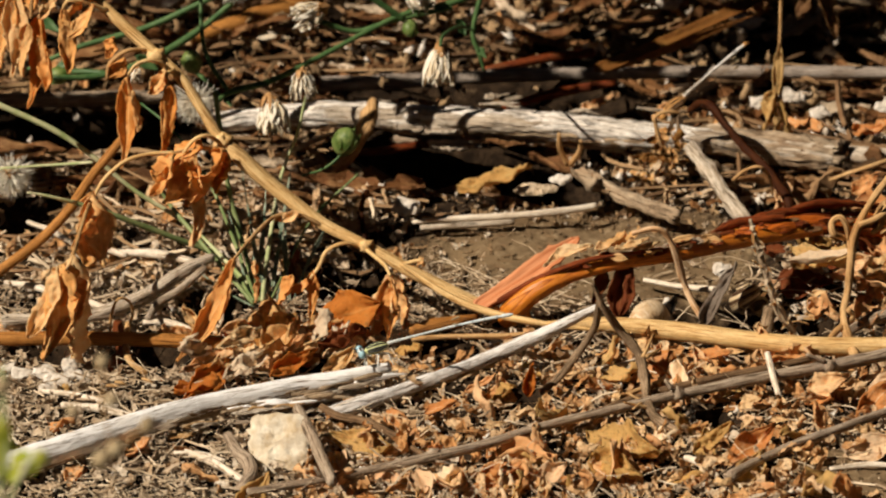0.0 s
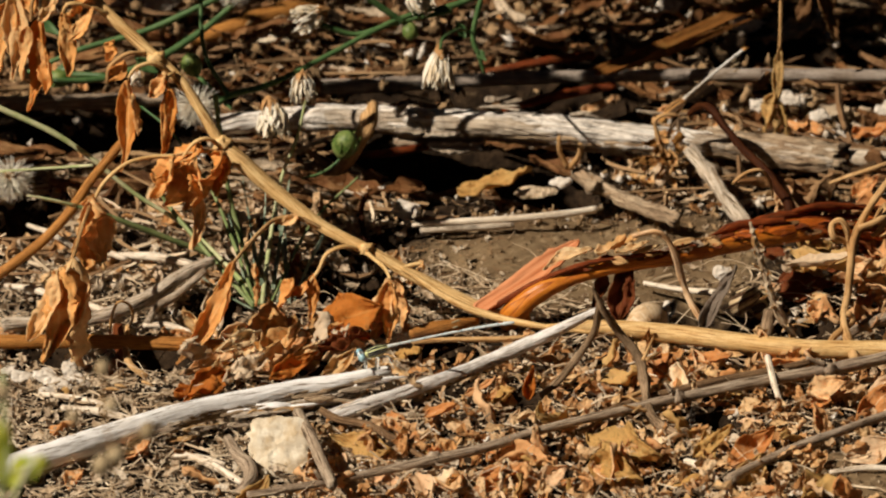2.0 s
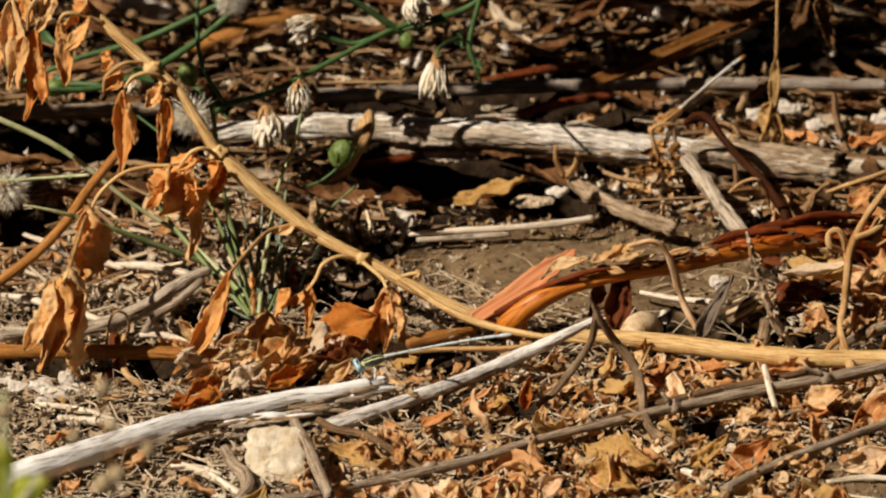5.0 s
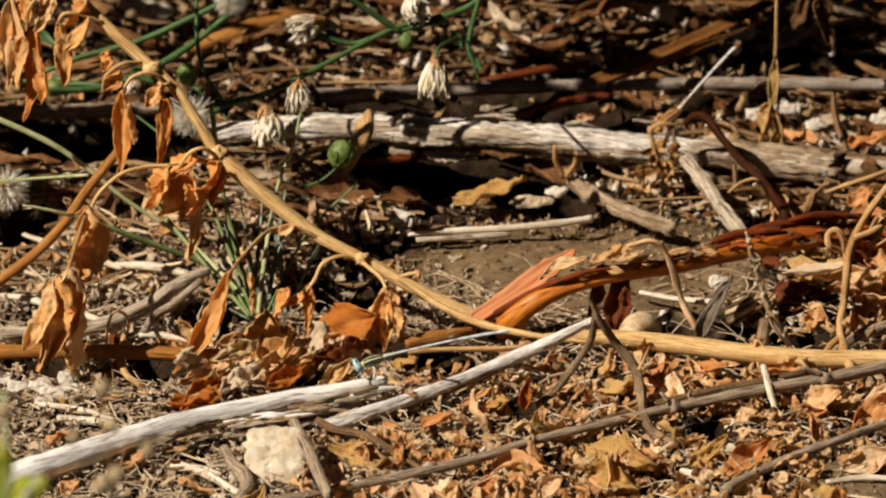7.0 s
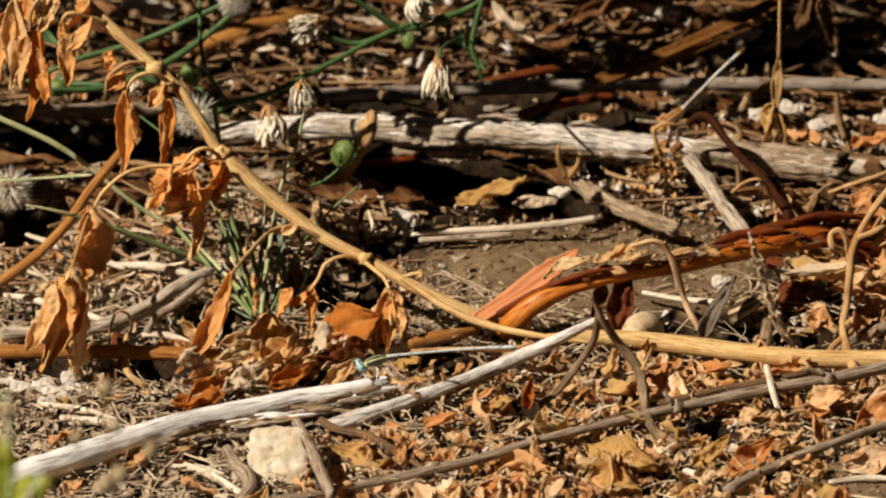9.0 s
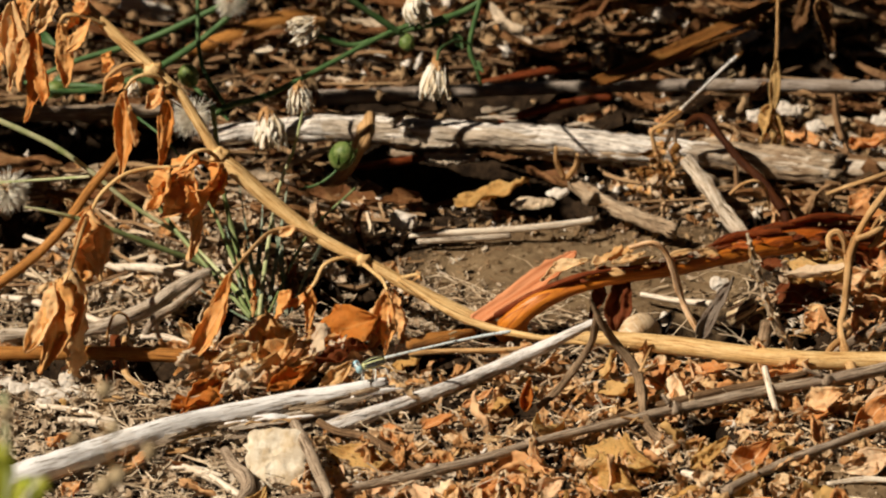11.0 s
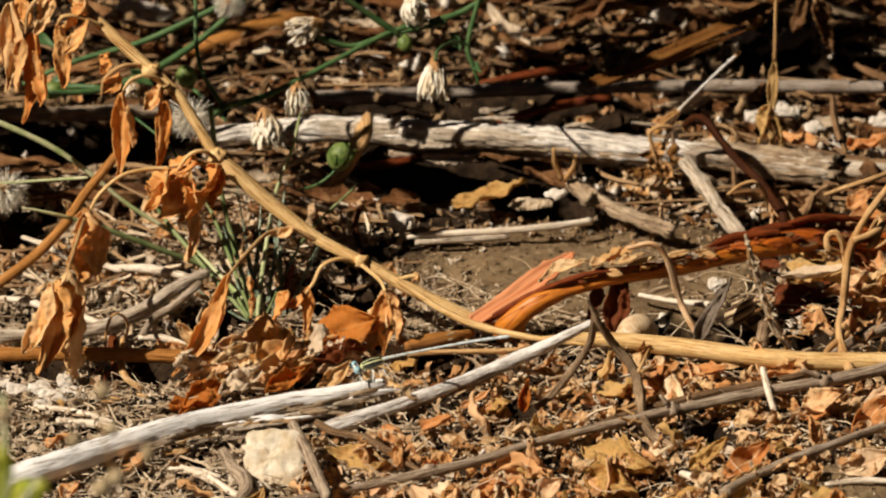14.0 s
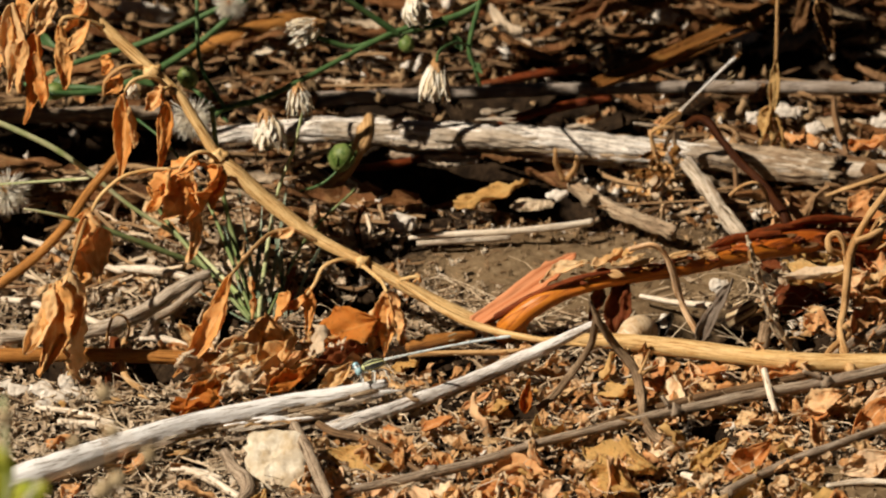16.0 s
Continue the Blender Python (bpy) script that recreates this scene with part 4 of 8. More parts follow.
def flaky_stem():
    o = (72.1, -57.0, 0.0)
    t = thing("flaky_stem", "flaky grey-tan dry stem hanging over the red branch", "stem", o)
    line = [(62.5, -60.0, 27.5), (64.4, -60.0, 20.6), (66.7, -59.0, 12.6), (69.2, -58.0, 5.8), (72.1, -57.0, 1.3)]
    part("stem", tube(Geo(), line, [0.3, 0.6, 0.75, 0.95, 0.8], seg=20, step=0.4, rough=0.4, seed=25, knots=0.5), FLAKY, t, "", o)
    rnd = random.Random(44)
    way = spline(line, [1] * 5, 0.5)
    for i in range(60):
        q = way[rnd.randrange(4, len(way))][0] + Vector((rnd.uniform(-0.7, 0.7), rnd.uniform(-0.8, 0.1), 0))
        d = Vector((rnd.uniform(-0.5, 0.7), rnd.uniform(-0.5, 0.2), rnd.uniform(-1.0, 0.8))).normalized() * rnd.uniform(1.2, 2.8)
        part("bark_flake", lay(Geo(), blade(d.length, rnd.uniform(0.5, 1.1), 0.7, 1.0, 0.2, seed=i, nu=3, nv=5, thick=0.1, jag=0.4), q, q + d, rnd.uniform(-40, 40), (-0.4, -0.8, 0.4)), (HEAP_LEAF, PALE_LEAF, FLAKY)[i % 3], t, "", o)


flaky_stem()
stick("wood_peg", [(67.0, -55.5, 6.0), (66.8, -55.9, 3.0), (66.2, -58.2, 1.0)], [1.10, 1.46, 1.34], KNOBBY, "short grey upright stub of a stem", seg=14, rough=0.15, seed=26)
stick("dry_straw", [(-7.8, 0.7, 2.5), (2.0, 1.4, 3.0), (14.2, 2.8, 3.2), (24.0, 4.6, 3.4), (32.0, 7.4, 3.5)], [0.49, 0.73, 0.73, 0.85, 0.85], PALE_STEM, "long pale dry straw lying on soil", "straw", seg=10, rough=0.12, seed=27)
stick("dry_straw", [(-6.0, -0.9, 1.8), (4.4, 0.3, 2.0), (14.2, 1.9, 2.0)], [0.61, 0.73, 0.61], GREY_WOOD, "short grey dry straw lying on soil", "straw", seg=10, rough=0.15, seed=28)
stick("dry_straw", [(41.5, -30.4, 1.8), (48.5, -34.3, 2.0), (56.5, -38.9, 3.0)], [0.49, 0.61, 0.73], PALE_STEM, "pale thin straw beside a snail shell", "straw", seg=10, rough=0.12, seed=29)
stick("curved_twig", [(26.8, 31.0, 5.0), (31.6, 21.7, 4.0), (40.0, 10.1, 4.0), (49.6, 2.0, 3.0)], [0.98, 1.59, 1.34, 1.46], OLD_WOOD, "grey-brown dead branch in the shade of the log", "branch", seg=26, step=0.45, rough=0.55, knots=0.5, ragged=1.5, seed=31)
stick("curved_twig", [(24.2, 24.3, 14.0), (24.4, 25.0, 10.0), (26.2, 25.7, 6.0)], [0.37, 0.61, 0.73], TAN_STEM, "small hooked orange-brown shoot", "twig", seg=8, rough=0.1, seed=32)
stick("curved_twig", [(28.8, 22.4, 13.0), (28.6, 23.3, 10.0), (26.7, 25.7, 6.0)], [0.49, 0.61, 0.73], TAN_STEM, "small hooked orange-brown shoot", "twig", seg=8, rough=0.1, seed=33)
stick("curved_twig", [(-17.5, -5.1, 12.0), (-18.7, -3.3, 8.0), (-18.5, -5.6, 5.0), (-17.5, -8.5, 2.0)], [0.49, 0.61, 0.61, 0.61], DARK_STEM, "thin dark upright shoot", "twig", seg=8, rough=0.1, seed=34)
stick("grey_twig", [(-92.7, -56.7, 3.0), (-84.5, -55.5, 3.0), (-75.0, -55.8, 4.0), (-67.5, -52.3, 5.0), (-61.2, -46.7, 6.0), (-55.4, -40.6, 8.0), (-49.8, -35.8, 9.0)], [1.5, 1.5, 1.4, 1.5, 1.5, 1.4, 1.1], GREY_WOOD, "grey-brown weathered twig lying on litter", "twig", seg=24, step=0.5, rough=0.25, seed=35, ragged=1.2)
stick("grey_twig", [(-62.6, -57.3, 4.0), (-60.4, -52.3, 5.5), (-56.3, -49.1, 7.0), (-51.2, -41.5, 9.0)], [0.75, 0.85, 0.9, 0.73], GREY_WOOD, "thin grey-brown forked twig on litter", "twig", seg=14, step=0.5, rough=0.2, seed=36)
for i, (a, b, r) in enumerate([((-90.7, -0.6, 3.0), (-79.0, -15.2, 3.0), 0.9), ((-80.3, -14.2, 3.0), (-68.6, -20.0, 3.0), 1.0), ((-93.8, -32.7, 2.0), (-82.1, -39.6, 2.0), 1.0), ((-81.3, -42.4, 2.5), (-67.2, -53.2, 2.5), 1.1), ((-70.4, -18.4, 3.0), (-54.6, -23.2, 3.0), 1.3), ((-63.5, -56.8, 3.0), (-53.4, -61.1, 3.0), 1.0), ((-83.7, -89.8, 1.5), (-67.2, -98.0, 1.5), 0.9), ((-78.7, -97.1, 1.5), (-62.3, -104.3, 1.5), 1.1), ((-52.6, -120.9, 1.5), (-40.9, -134.9, 1.5), 1.2), ((-54.9, -121.4, 1.5), (-44.6, -125.7, 1.5), 0.7), ((76.3, -128.6, 1.2), (92.2, -127.8, 1.2), 0.8), ((47.6, -124.8, 2.0), (53.8, -133.2, 1.5), 1.1)]):
    a, b = Vector(a), Vector(b)
    stick("dry_straw", [a, (a + b) / 2 + Vector((0, 0.8, 0.4)), b], [r * 0.55, r * 0.8, r * 0.6], PALE_STEM, "pale broken straw lying on litter", "straw", seg=9, rough=0.2, seed=50 + i, ragged=1)
stick("curved_twig", [(-44.2, -117.5, 3.5), (-42.1, -124.3, 3.0), (-39.7, -129.9, 3.0), (-39.1, -134.3, 2.0), (-40.8, -140.7, 2.0)], [1.10, 1.22, 1.59, 1.46, 1.34], STICK, "curved grey-brown woody twig on litter", "twig", seg=14, rough=0.15, seed=63)
stick("dry_straw", [(65.6, -83.1, 7.0), (66.5, -91.1, 5.0), (67.9, -97.8, 2.0)], [0.7, 0.75, 0.5], PALE_STEM, "pale broken straw leaning on a long stick", "straw", seg=10, step=0.5, rough=0.2, seed=101, ragged=1)
stick("grey_twig", [(79.7, -65.2, 2.0), (83.9, -60.9, 3.5), (88.8, -58.4, 4.5), (94.9, -54.1, 5.0)], [1.1, 1.3, 1.3, 1.3], STICK, "grey-brown dead branch behind the ochre stem", "twig", seg=20, step=0.5, rough=0.2, seed=102, ragged=1)
stick("dry_straw", [(32.1, -97.3, 2.0), (37.4, -93.2, 2.5), (43.8, -87.9, 3.0)], [0.5, 0.6, 0.4], TAN_STEM, "short orange-tan stalk on leaf litter", "straw", seg=9, step=0.6, rough=0.25, seed=103)
stick("dry_straw", [(28.4, -79.6, 2.0), (35.4, -78.2, 2.4), (42.5, -72.4, 3.0)], [0.35, 0.45, 0.3], PALE_STEM, "thin pale stalk lying on leaf litter", "straw", seg=8, step=0.6, rough=0.25, seed=104)
stick("dark_arched_stem", [(52.6, 30.0, 16.9), (55.0, 28.0, 19.5), (57.4, 25.0, 19.9), (60.7, 20.0, 17.1), (64.2, 14.0, 14.8), (68.3, 8.0, 12.8), (71.4, 2.0, 10.3), (73.4, -2.0, 8.0), (74.4, -5.0, 2.0)], [0.5, 0.85, 0.95, 0.8, 0.85, 0.95, 1.1, 1.3, 1.3], DARK_STEM,
      "dark brown arched dry stem with a drooping tip", "stem", seg=14, rough=0.28, step=0.5, knots=0.6, seed=64)
stick("tan_sprig", [(38.3, -54.1, 22.0), (43.0, -54.1, 23.0), (45.6, -53.5, 21.0), (47.6, -52.5, 16.0), (49.1, -51.2, 10.0), (50.9, -52.4, 6.0), (53.4, -53.8, 2.0)], [0.45, 0.55, 0.55, 0.45, 0.5, 0.6, 0.5], SPRIG,
      "tan dry shoot drooping over the red branch", "stem", seg=16, step=0.5, rough=0.6, knots=0.7, seed=65)


def curled_sprig():
    o = (84.0, -65.5, 0.0)
    t = thing("curled_sprig", "tan dry sprig with curled tendrils standing in litter", "dry sprig", o)
    g = tube(Geo(), [(95.1, -60.1, 42.0), (90.2, -58.9, 35.0), (86.7, -58.3, 29.0), (84.3, -58.2, 23.0), (83.6, -59.9, 18.0), (83.1, -60.7, 12.0), (82.0, -64.8, 8.0), (82.8, -69.8, 5.0), (83.9, -77.3, 4.0)],
             [0.73, 0.73, 0.73, 0.85, 0.85, 0.73, 0.73, 0.98, 0.98], seg=14, rough=0.2, seed=66)
    part("stem", g, TAN_STEM, t, "", o)
    for i, pts in enumerate([[(83.7, -58.6, 20.0), (82.4, -57.3, 22.0), (79.9, -59.1, 24.0), (79.7, -57.8, 26.0), (81.3, -57.8, 27.0), (82.7, -57.8, 25.0), (83.1, -57.3, 22.0)],
                             [(85.2, -59.4, 26.0), (88.5, -58.7, 27.0), (91.0, -56.5, 28.0), (90.6, -54.2, 29.0)],
                             [(82.7, -64.2, 9.0), (84.0, -64.0, 7.0), (80.2, -69.2, 6.0), (77.5, -73.4, 4.0)],
                             [(91.0, -54.9, 28.0), (89.8, -56.9, 25.0), (88.1, -56.6, 23.0)]]):
        part("tendril", tube(Geo(), pts, [0.7] * (len(pts) - 1) + [0.45], seg=8, step=0.5, rough=0.15, seed=i), TAN_STEM, t, "", o)
    g = lay(Geo(), blade(14, 6, 0.8, 0.9, 0.2, seed=9, nu=6, nv=12), (83.7, -59.2, 19.0), (71.8, -43.8, 14.0), 20)
    part("leaf", g, YELLOW_LEAF, t, "", o)


curled_sprig()

# ---- the ochre weed with its withered leaves ----


def ochre_weed():
    o = (18.5, -50.3, 0.0)
    t = thing("dry_weed", "bent ochre dry weed stem with withered hanging leaves", "dry weed", o)
    line = [(-82.2, -22.0, 70.3), (-71.5, -26.0, 61.1), (-63.2, -29.0, 54.0), (-56.1, -32.0, 48.2), (-52.0, -34.0, 42.6), (-47.8, -36.0, 35.7)]
    g = tube(Geo(), line, [1.10, 1.22, 1.34, 1.22, 1.10, 1.34], seg=16, rough=0.07, seed=70)
    part("upper_stem", g, OCHRE, t, "", o)
    line = [(-48.3, -36.0, 36.6), (-43.3, -38.0, 32.3), (-36.0, -40.0, 26.3), (-26.5, -43.0, 19.8), (-17.0, -46.0, 15.7), (-7.6, -48.0, 10.8), (1.9, -50.0, 6.6), (11.4, -52.0, 2.9), (19.0, -53.0, 0.8)]
    g = tube(Geo(), line, [1.34, 2.07, 1.83, 1.46, 1.34, 1.59, 1.59, 1.34, 0.73], seg=18, rough=0.07, seed=71, flat=0.85)
    part("middle_stem", g, OCHRE, t, "", o)
    line = [(20.7, -62.8, 5.0), (28.9, -62.2, 5.0), (37.1, -63.4, 5.0), (48.8, -65.6, 4.5), (62.7, -70.1, 4.5), (76.6, -73.1, 4.5), (95.2, -73.1, 4.5)]
    g = tube(Geo(), line, [0.73, 1.34, 1.71, 2.01, 1.89, 1.89, 1.83], seg=22, rough=0.06, seed=72)
    part("lower_stem", g, OCHRE, t, "", o)
    line = [(-9.9, -49.2, 13.0), (-0.5, -53.5, 8.0), (7.8, -56.7, 5.5), (19.5, -62.2, 5.0), (31.2, -63.5, 4.0)]
    part("bark_strip", tube(Geo(), line, [0.49, 0.73, 0.85, 0.73, 0.37], seg=10, rough=0.15, seed=73), OCHRE, t, "", o)
    for a, r in (((-61.0, -31.0, 52.5), 2.0), ((-47.2, -37.0, 35.8), 2.1), ((-17.0, -47.0, 16.1), 1.9)):
        part("node", ball(Geo(), a, r * 0.85, r * 0.75, r * 0.75, rough=0.7, seed=r * 9), OCHRE, t, "", o)
    stalks = [
        [(-63.2, -30.0, 53.7), (-67.3, -32.0, 54.1), (-70.8, -33.0, 51.7), (-71.5, -33.0, 47.9)],
        [(-57.2, -33.0, 49.2), (-60.7, -35.0, 53.1), (-64.8, -36.0, 52.8), (-66.8, -36.0, 50.3)],
        [(-71.5, -27.0, 61.4), (-76.1, -29.0, 64.1), (-79.6, -30.0, 64.4), (-80.5, -30.0, 62.6)],
        [(-78.6, -25.0, 67.0), (-83.2, -27.0, 68.4), (-86.7, -28.0, 65.0), (-87.4, -28.0, 59.9)],
        [(-47.2, -38.0, 35.3), (-50.1, -40.0, 38.2), (-53.0, -41.0, 37.7), (-55.4, -41.0, 34.5)],
        [(-57.2, -41.0, 34.8), (-61.8, -42.0, 34.9), (-67.1, -44.0, 34.2), (-71.8, -45.0, 30.4), (-74.2, -46.0, 26.3)],
        [(-47.2, -38.0, 34.6), (-51.3, -39.0, 35.0), (-57.2, -41.0, 34.9)],
        [(-18.2, -47.0, 15.9), (-21.7, -49.0, 17.6), (-25.3, -50.0, 16.3), (-27.0, -51.0, 13.1), (-28.8, -51.0, 10.5)],
        [(-17.0, -48.0, 15.7), (-13.4, -56.0, 15.8), (-12.0, -62.0, 15.7)],
        [(-26.5, -44.0, 19.8), (-31.2, -45.0, 22.4), (-35.9, -46.0, 22.5), (-39.8, -56.0, 22.8), (-44.1, -72.0, 23.3)],
        [(-9.9, -48.0, 12.4), (-5.8, -48.0, 13.4), (-5.0, -48.0, 12.1)],
        [(-57.2, -33.0, 50.4), (-58.9, -35.0, 49.9), (-58.3, -36.0, 47.2)],
        [(-74.6, -46.0, 26.1), (-76.2, -56.0, 24.0), (-77.3, -70.0, 23.4), (-78.4, -76.0, 23.7)],
    ]
    for i, s in enumerate(stalks):
        part("leaf_stalk", tube(Geo(), s, [0.45] * (len(s) - 1) + [0.32], seg=8, step=0.7, rough=0.12, seed=i), OCHRE if i % 3 else TAN_STEM, t, "", o)
    # base, tip, width, curl, fold, ruffle, roll
    leaves = [
        ((-90.6, -26.0, 66.1), (-91.4, -28.0, 46.6), 5.0, 0.5, 1.2, 0.22, 10), ((-91.9, -25.0, 63.9), (-94.3, -27.0, 48.2), 4.5, 0.5, 0.9, 0.2, -30),
        ((-85.7, -27.0, 60.2), (-88.2, -29.0, 39.8), 5.8, 0.7, 1.3, 0.25, 15), ((-88.0, -29.0, 59.0), (-89.4, -30.0, 47.4), 4.0, 0.6, 1.0, 0.2, -40),
        ((-80.5, -30.0, 62.9), (-79.6, -31.0, 48.7), 4.4, 0.5, 1.3, 0.25, -10), ((-74.3, -29.0, 63.4), (-79.4, -31.0, 56.6), 3.2, 0.5, 1.2, 0.2, 40),
        ((-71.2, -33.0, 48.5), (-67.5, -34.0, 53.3), 3.4, 1.4, 1.2, 0.2, 20), ((-67.2, -36.0, 49.7), (-68.3, -37.0, 29.4), 4.2, 0.5, 1.4, 0.25, 0), ((-66.3, -37.0, 46.9), (-64.8, -37.0, 37.8), 3.0, 0.8, 1.2, 0.3, 40),
        ((-58.1, -36.0, 47.8), (-59.9, -37.0, 32.3), 4.6, 0.4, 1.6, 0.25, -20), ((-59.5, -35.0, 51.2), (-61.7, -36.0, 45.9), 4.0, 1.2, 1.3, 0.3, 30),
        ((-51.8, -40.0, 37.3), (-61.6, -44.0, 30.0), 8.0, 1.0, 0.8, 0.25, 10), ((-52.9, -44.0, 35.1), (-58.9, -45.0, 24.4), 8.8, 1.2, 1.1, 0.3, -20), ((-47.1, -42.0, 36.2), (-54.3, -44.0, 24.0), 8.0, 1.1, 1.0, 0.25, 25), ((-57.0, -45.0, 36.1), (-61.6, -46.0, 26.6), 6.4, 0.8, 1.2, 0.25, 40), ((-52.5, -43.0, 27.7), (-54.0, -44.0, 14.7), 3.6, 0.9, 1.2, 0.3, 0), ((-46.5, -41.0, 34.5), (-48.4, -42.0, 26.0), 5.0, 0.7, 1.5, 0.3, -10), ((-55.9, -43.0, 34.0), (-51.2, -45.0, 26.6), 5.2, 1.3, 1.4, 0.4, 60),
        ((-74.4, -46.0, 28.0), (-75.6, -47.0, 11.0), 7.0, 0.3, 0.8, 0.35, 12), ((-74.4, -47.0, 27.6), (-72.2, -47.0, 11.3), 6.0, 0.3, -0.9, 0.35, -14),
        ((-78.6, -79.0, 25.2), (-83.2, -80.0, 4.2), 8.0, 0.7, 0.9, 0.5, 20), ((-76.8, -78.0, 26.2), (-76.0, -79.0, 3.0), 7.6, 0.6, -1.0, 0.5, -20), ((-79.9, -80.0, 24.8), (-85.2, -81.0, 9.5), 6.0, 0.8, 1.0, 0.28, 10), ((-80.6, -71.0, 19.4), (-81.8, -71.0, 3.6), 4.6, 0.6, 1.0, 0.25, 5),
        ((-44.0, -74.0, 24.4), (-55.9, -74.0, 1.3), 4.6, 0.9, 1.5, 0.25, 10), ((-45.9, -52.7, 12.5), (-51.3, -52.7, 1.0), 3.4, 0.7, 1.2, 0.25, -30),
        ((-32.4, -51.0, 11.2), (-35.9, -52.0, 3.3), 4.4, 0.7, 1.2, 0.2, 10), ((-28.2, -51.0, 12.1), (-28.9, -52.0, 1.7), 3.0, 0.5, 1.3, 0.2, -15), ((-40.6, -50.0, 14.0), (-40.1, -51.0, 4.8), 3.4, 0.6, 1.3, 0.25, 15), ((-28.8, -51.0, 10.5), (-33.0, -51.0, 7.3), 2.6, 0.7, 1.0, 0.2, 30),
        ((-12.0, -60.5, 15.5), (-15.8, -60.5, 1.1), 5.2, 0.6, 1.3, 0.3, 20), ((-11.8, -55.8, 13.8), (-8.1, -55.8, 1.0), 5.4, 0.6, 1.3, 0.3, -20), ((-12.2, -62.1, 15.1), (-12.2, -62.1, 1.1), 4.4, 0.5, 1.1, 0.3, 0),
        ((-74.9, -27.0, 65.9), (-80.9, -29.0, 60.0), 4.5, 0.6, 1.2, 0.25, 10), ((-82.0, -26.0, 68.6), (-85.4, -28.0, 59.7), 4.8, 0.6, 1.3, 0.25, -10), ((-89.8, -25.0, 68.9), (-86.6, -27.0, 61.1), 4.6, 0.8, 1.1, 0.25, 25), ((-76.1, -26.0, 68.0), (-73.8, -27.0, 62.1), 3.4, 0.6, 1.4, 0.3, 0), ((-85.7, -29.0, 56.5), (-84.1, -30.0, 44.2), 4.0, 0.6, 1.4, 0.25, 20),
        ((-5.2, -48.0, 13.8), (-6.6, -48.0, 11.9), 1.8, 0.8, 1.0, 0.2, 0), ((-31.2, -46.0, 23.2), (-36.5, -46.0, 21.5), 2.2, 0.8, 1.4, 0.2, 0), ((-70.4, -31.0, 56.6), (-70.8, -32.0, 52.6), 3.6, 1.2, 1.3, 0.35, 30),
    ]
    for i, (a, b, w, cu, fo, ru, ro) in enumerate(leaves):
        L = (Vector(b) - Vector(a)).length * (1 + 0.12 * cu)
        g = lay(Geo(), blade(L, w * 1.5, cu, fo * (0.95 if i % 3 else -0.95), ru * 0.65, twist=(1.3, -1.0, 0.5, -1.6, 0.9)[i % 5], seed=100 + i, nu=12, nv=26, thick=0.18, tear=0.3, hook=0.25 * (i % 2)), a, b, ro, (-0.55, -0.75, 0.35))
        part("leaf", g, HANG_LEAF, t, "", o)


ochre_weed()
stick("ochre_stem", [(-98.1, -40.0, 4.7), (-90.9, -38.0, 9.7), (-85.0, -36.0, 14.0), (-79.6, -34.0, 19.6), (-75.5, -32.0, 25.3), (-70.7, -30.0, 30.9), (-64.7, -27.0, 37.4)], [1.10, 1.10, 1.10, 1.10, 0.98, 0.98, 0.85], BROWN_STEM,
      "slanting ochre dry stem behind withered leaves", "stem", seg=14, rough=0.07, seed=74)

# ---- the green plant and its dry flower heads ----


def flower_head(parent, o, c, size, droop=(0, 0, -1), n=46, seed=0):
    """A dry composite head: a shaggy brown cup and a brush of cream bracts that hang from it."""
    rnd = random.Random(seed)
    c, d = Vector(c), Vector(droop).normalized()
    rot = d.to_track_quat("Z", "Y").to_matrix()
    head = part("flower_head", ball(Geo(), c - d * size * 0.25, size * 0.17, size * 0.17, size * 0.24, rough=0.6, seed=seed, turn=rot), CUP, parent, "dry brown and cream flower head", o)
    brush, shag = Geo(), Geo()
    for i in range(n * 2):
        a = rnd.uniform(0, 6.283)
        out = rot @ Vector((math.cos(a), math.sin(a), 0))
        if i < n:
            b = c - d * size * rnd.uniform(0.22, 0.36) + out * size * rnd.uniform(0.08, 0.17)
            e = c + d * size * rnd.uniform(0.22, 0.52) + out * size * rnd.uniform(0.10, 0.46)
            lay(brush, blade((e - b).length, size * rnd.uniform(0.18, 0.34), rnd.uniform(-0.9, 0.4), 0.9, 0.2, seed=seed + i, nu=4, nv=8, thick=0.06, jag=0.15), b, e, rnd.uniform(-25, 25), tuple(out))
        else:
            b = c - d * size * rnd.uniform(0.25, 0.46) + out * size * rnd.uniform(0.05, 0.14)
            e = b + d * size * rnd.uniform(0.12, 0.36) + out * size * rnd.uniform(0.05, 0.17)
            lay(shag, blade((e - b).length, size * rnd.uniform(0.06, 0.14), -rnd.uniform(0.2, 0.9), 0.7, 0.15, seed=seed + i, nu=3, nv=5, thick=0.06), b, e, rnd.uniform(-30, 30), tuple(out))
    part("bract_brush", brush, PAPPUS, head, "", o)
    part("sepal_ruff", shag, CUP, head, "", o)
    return head


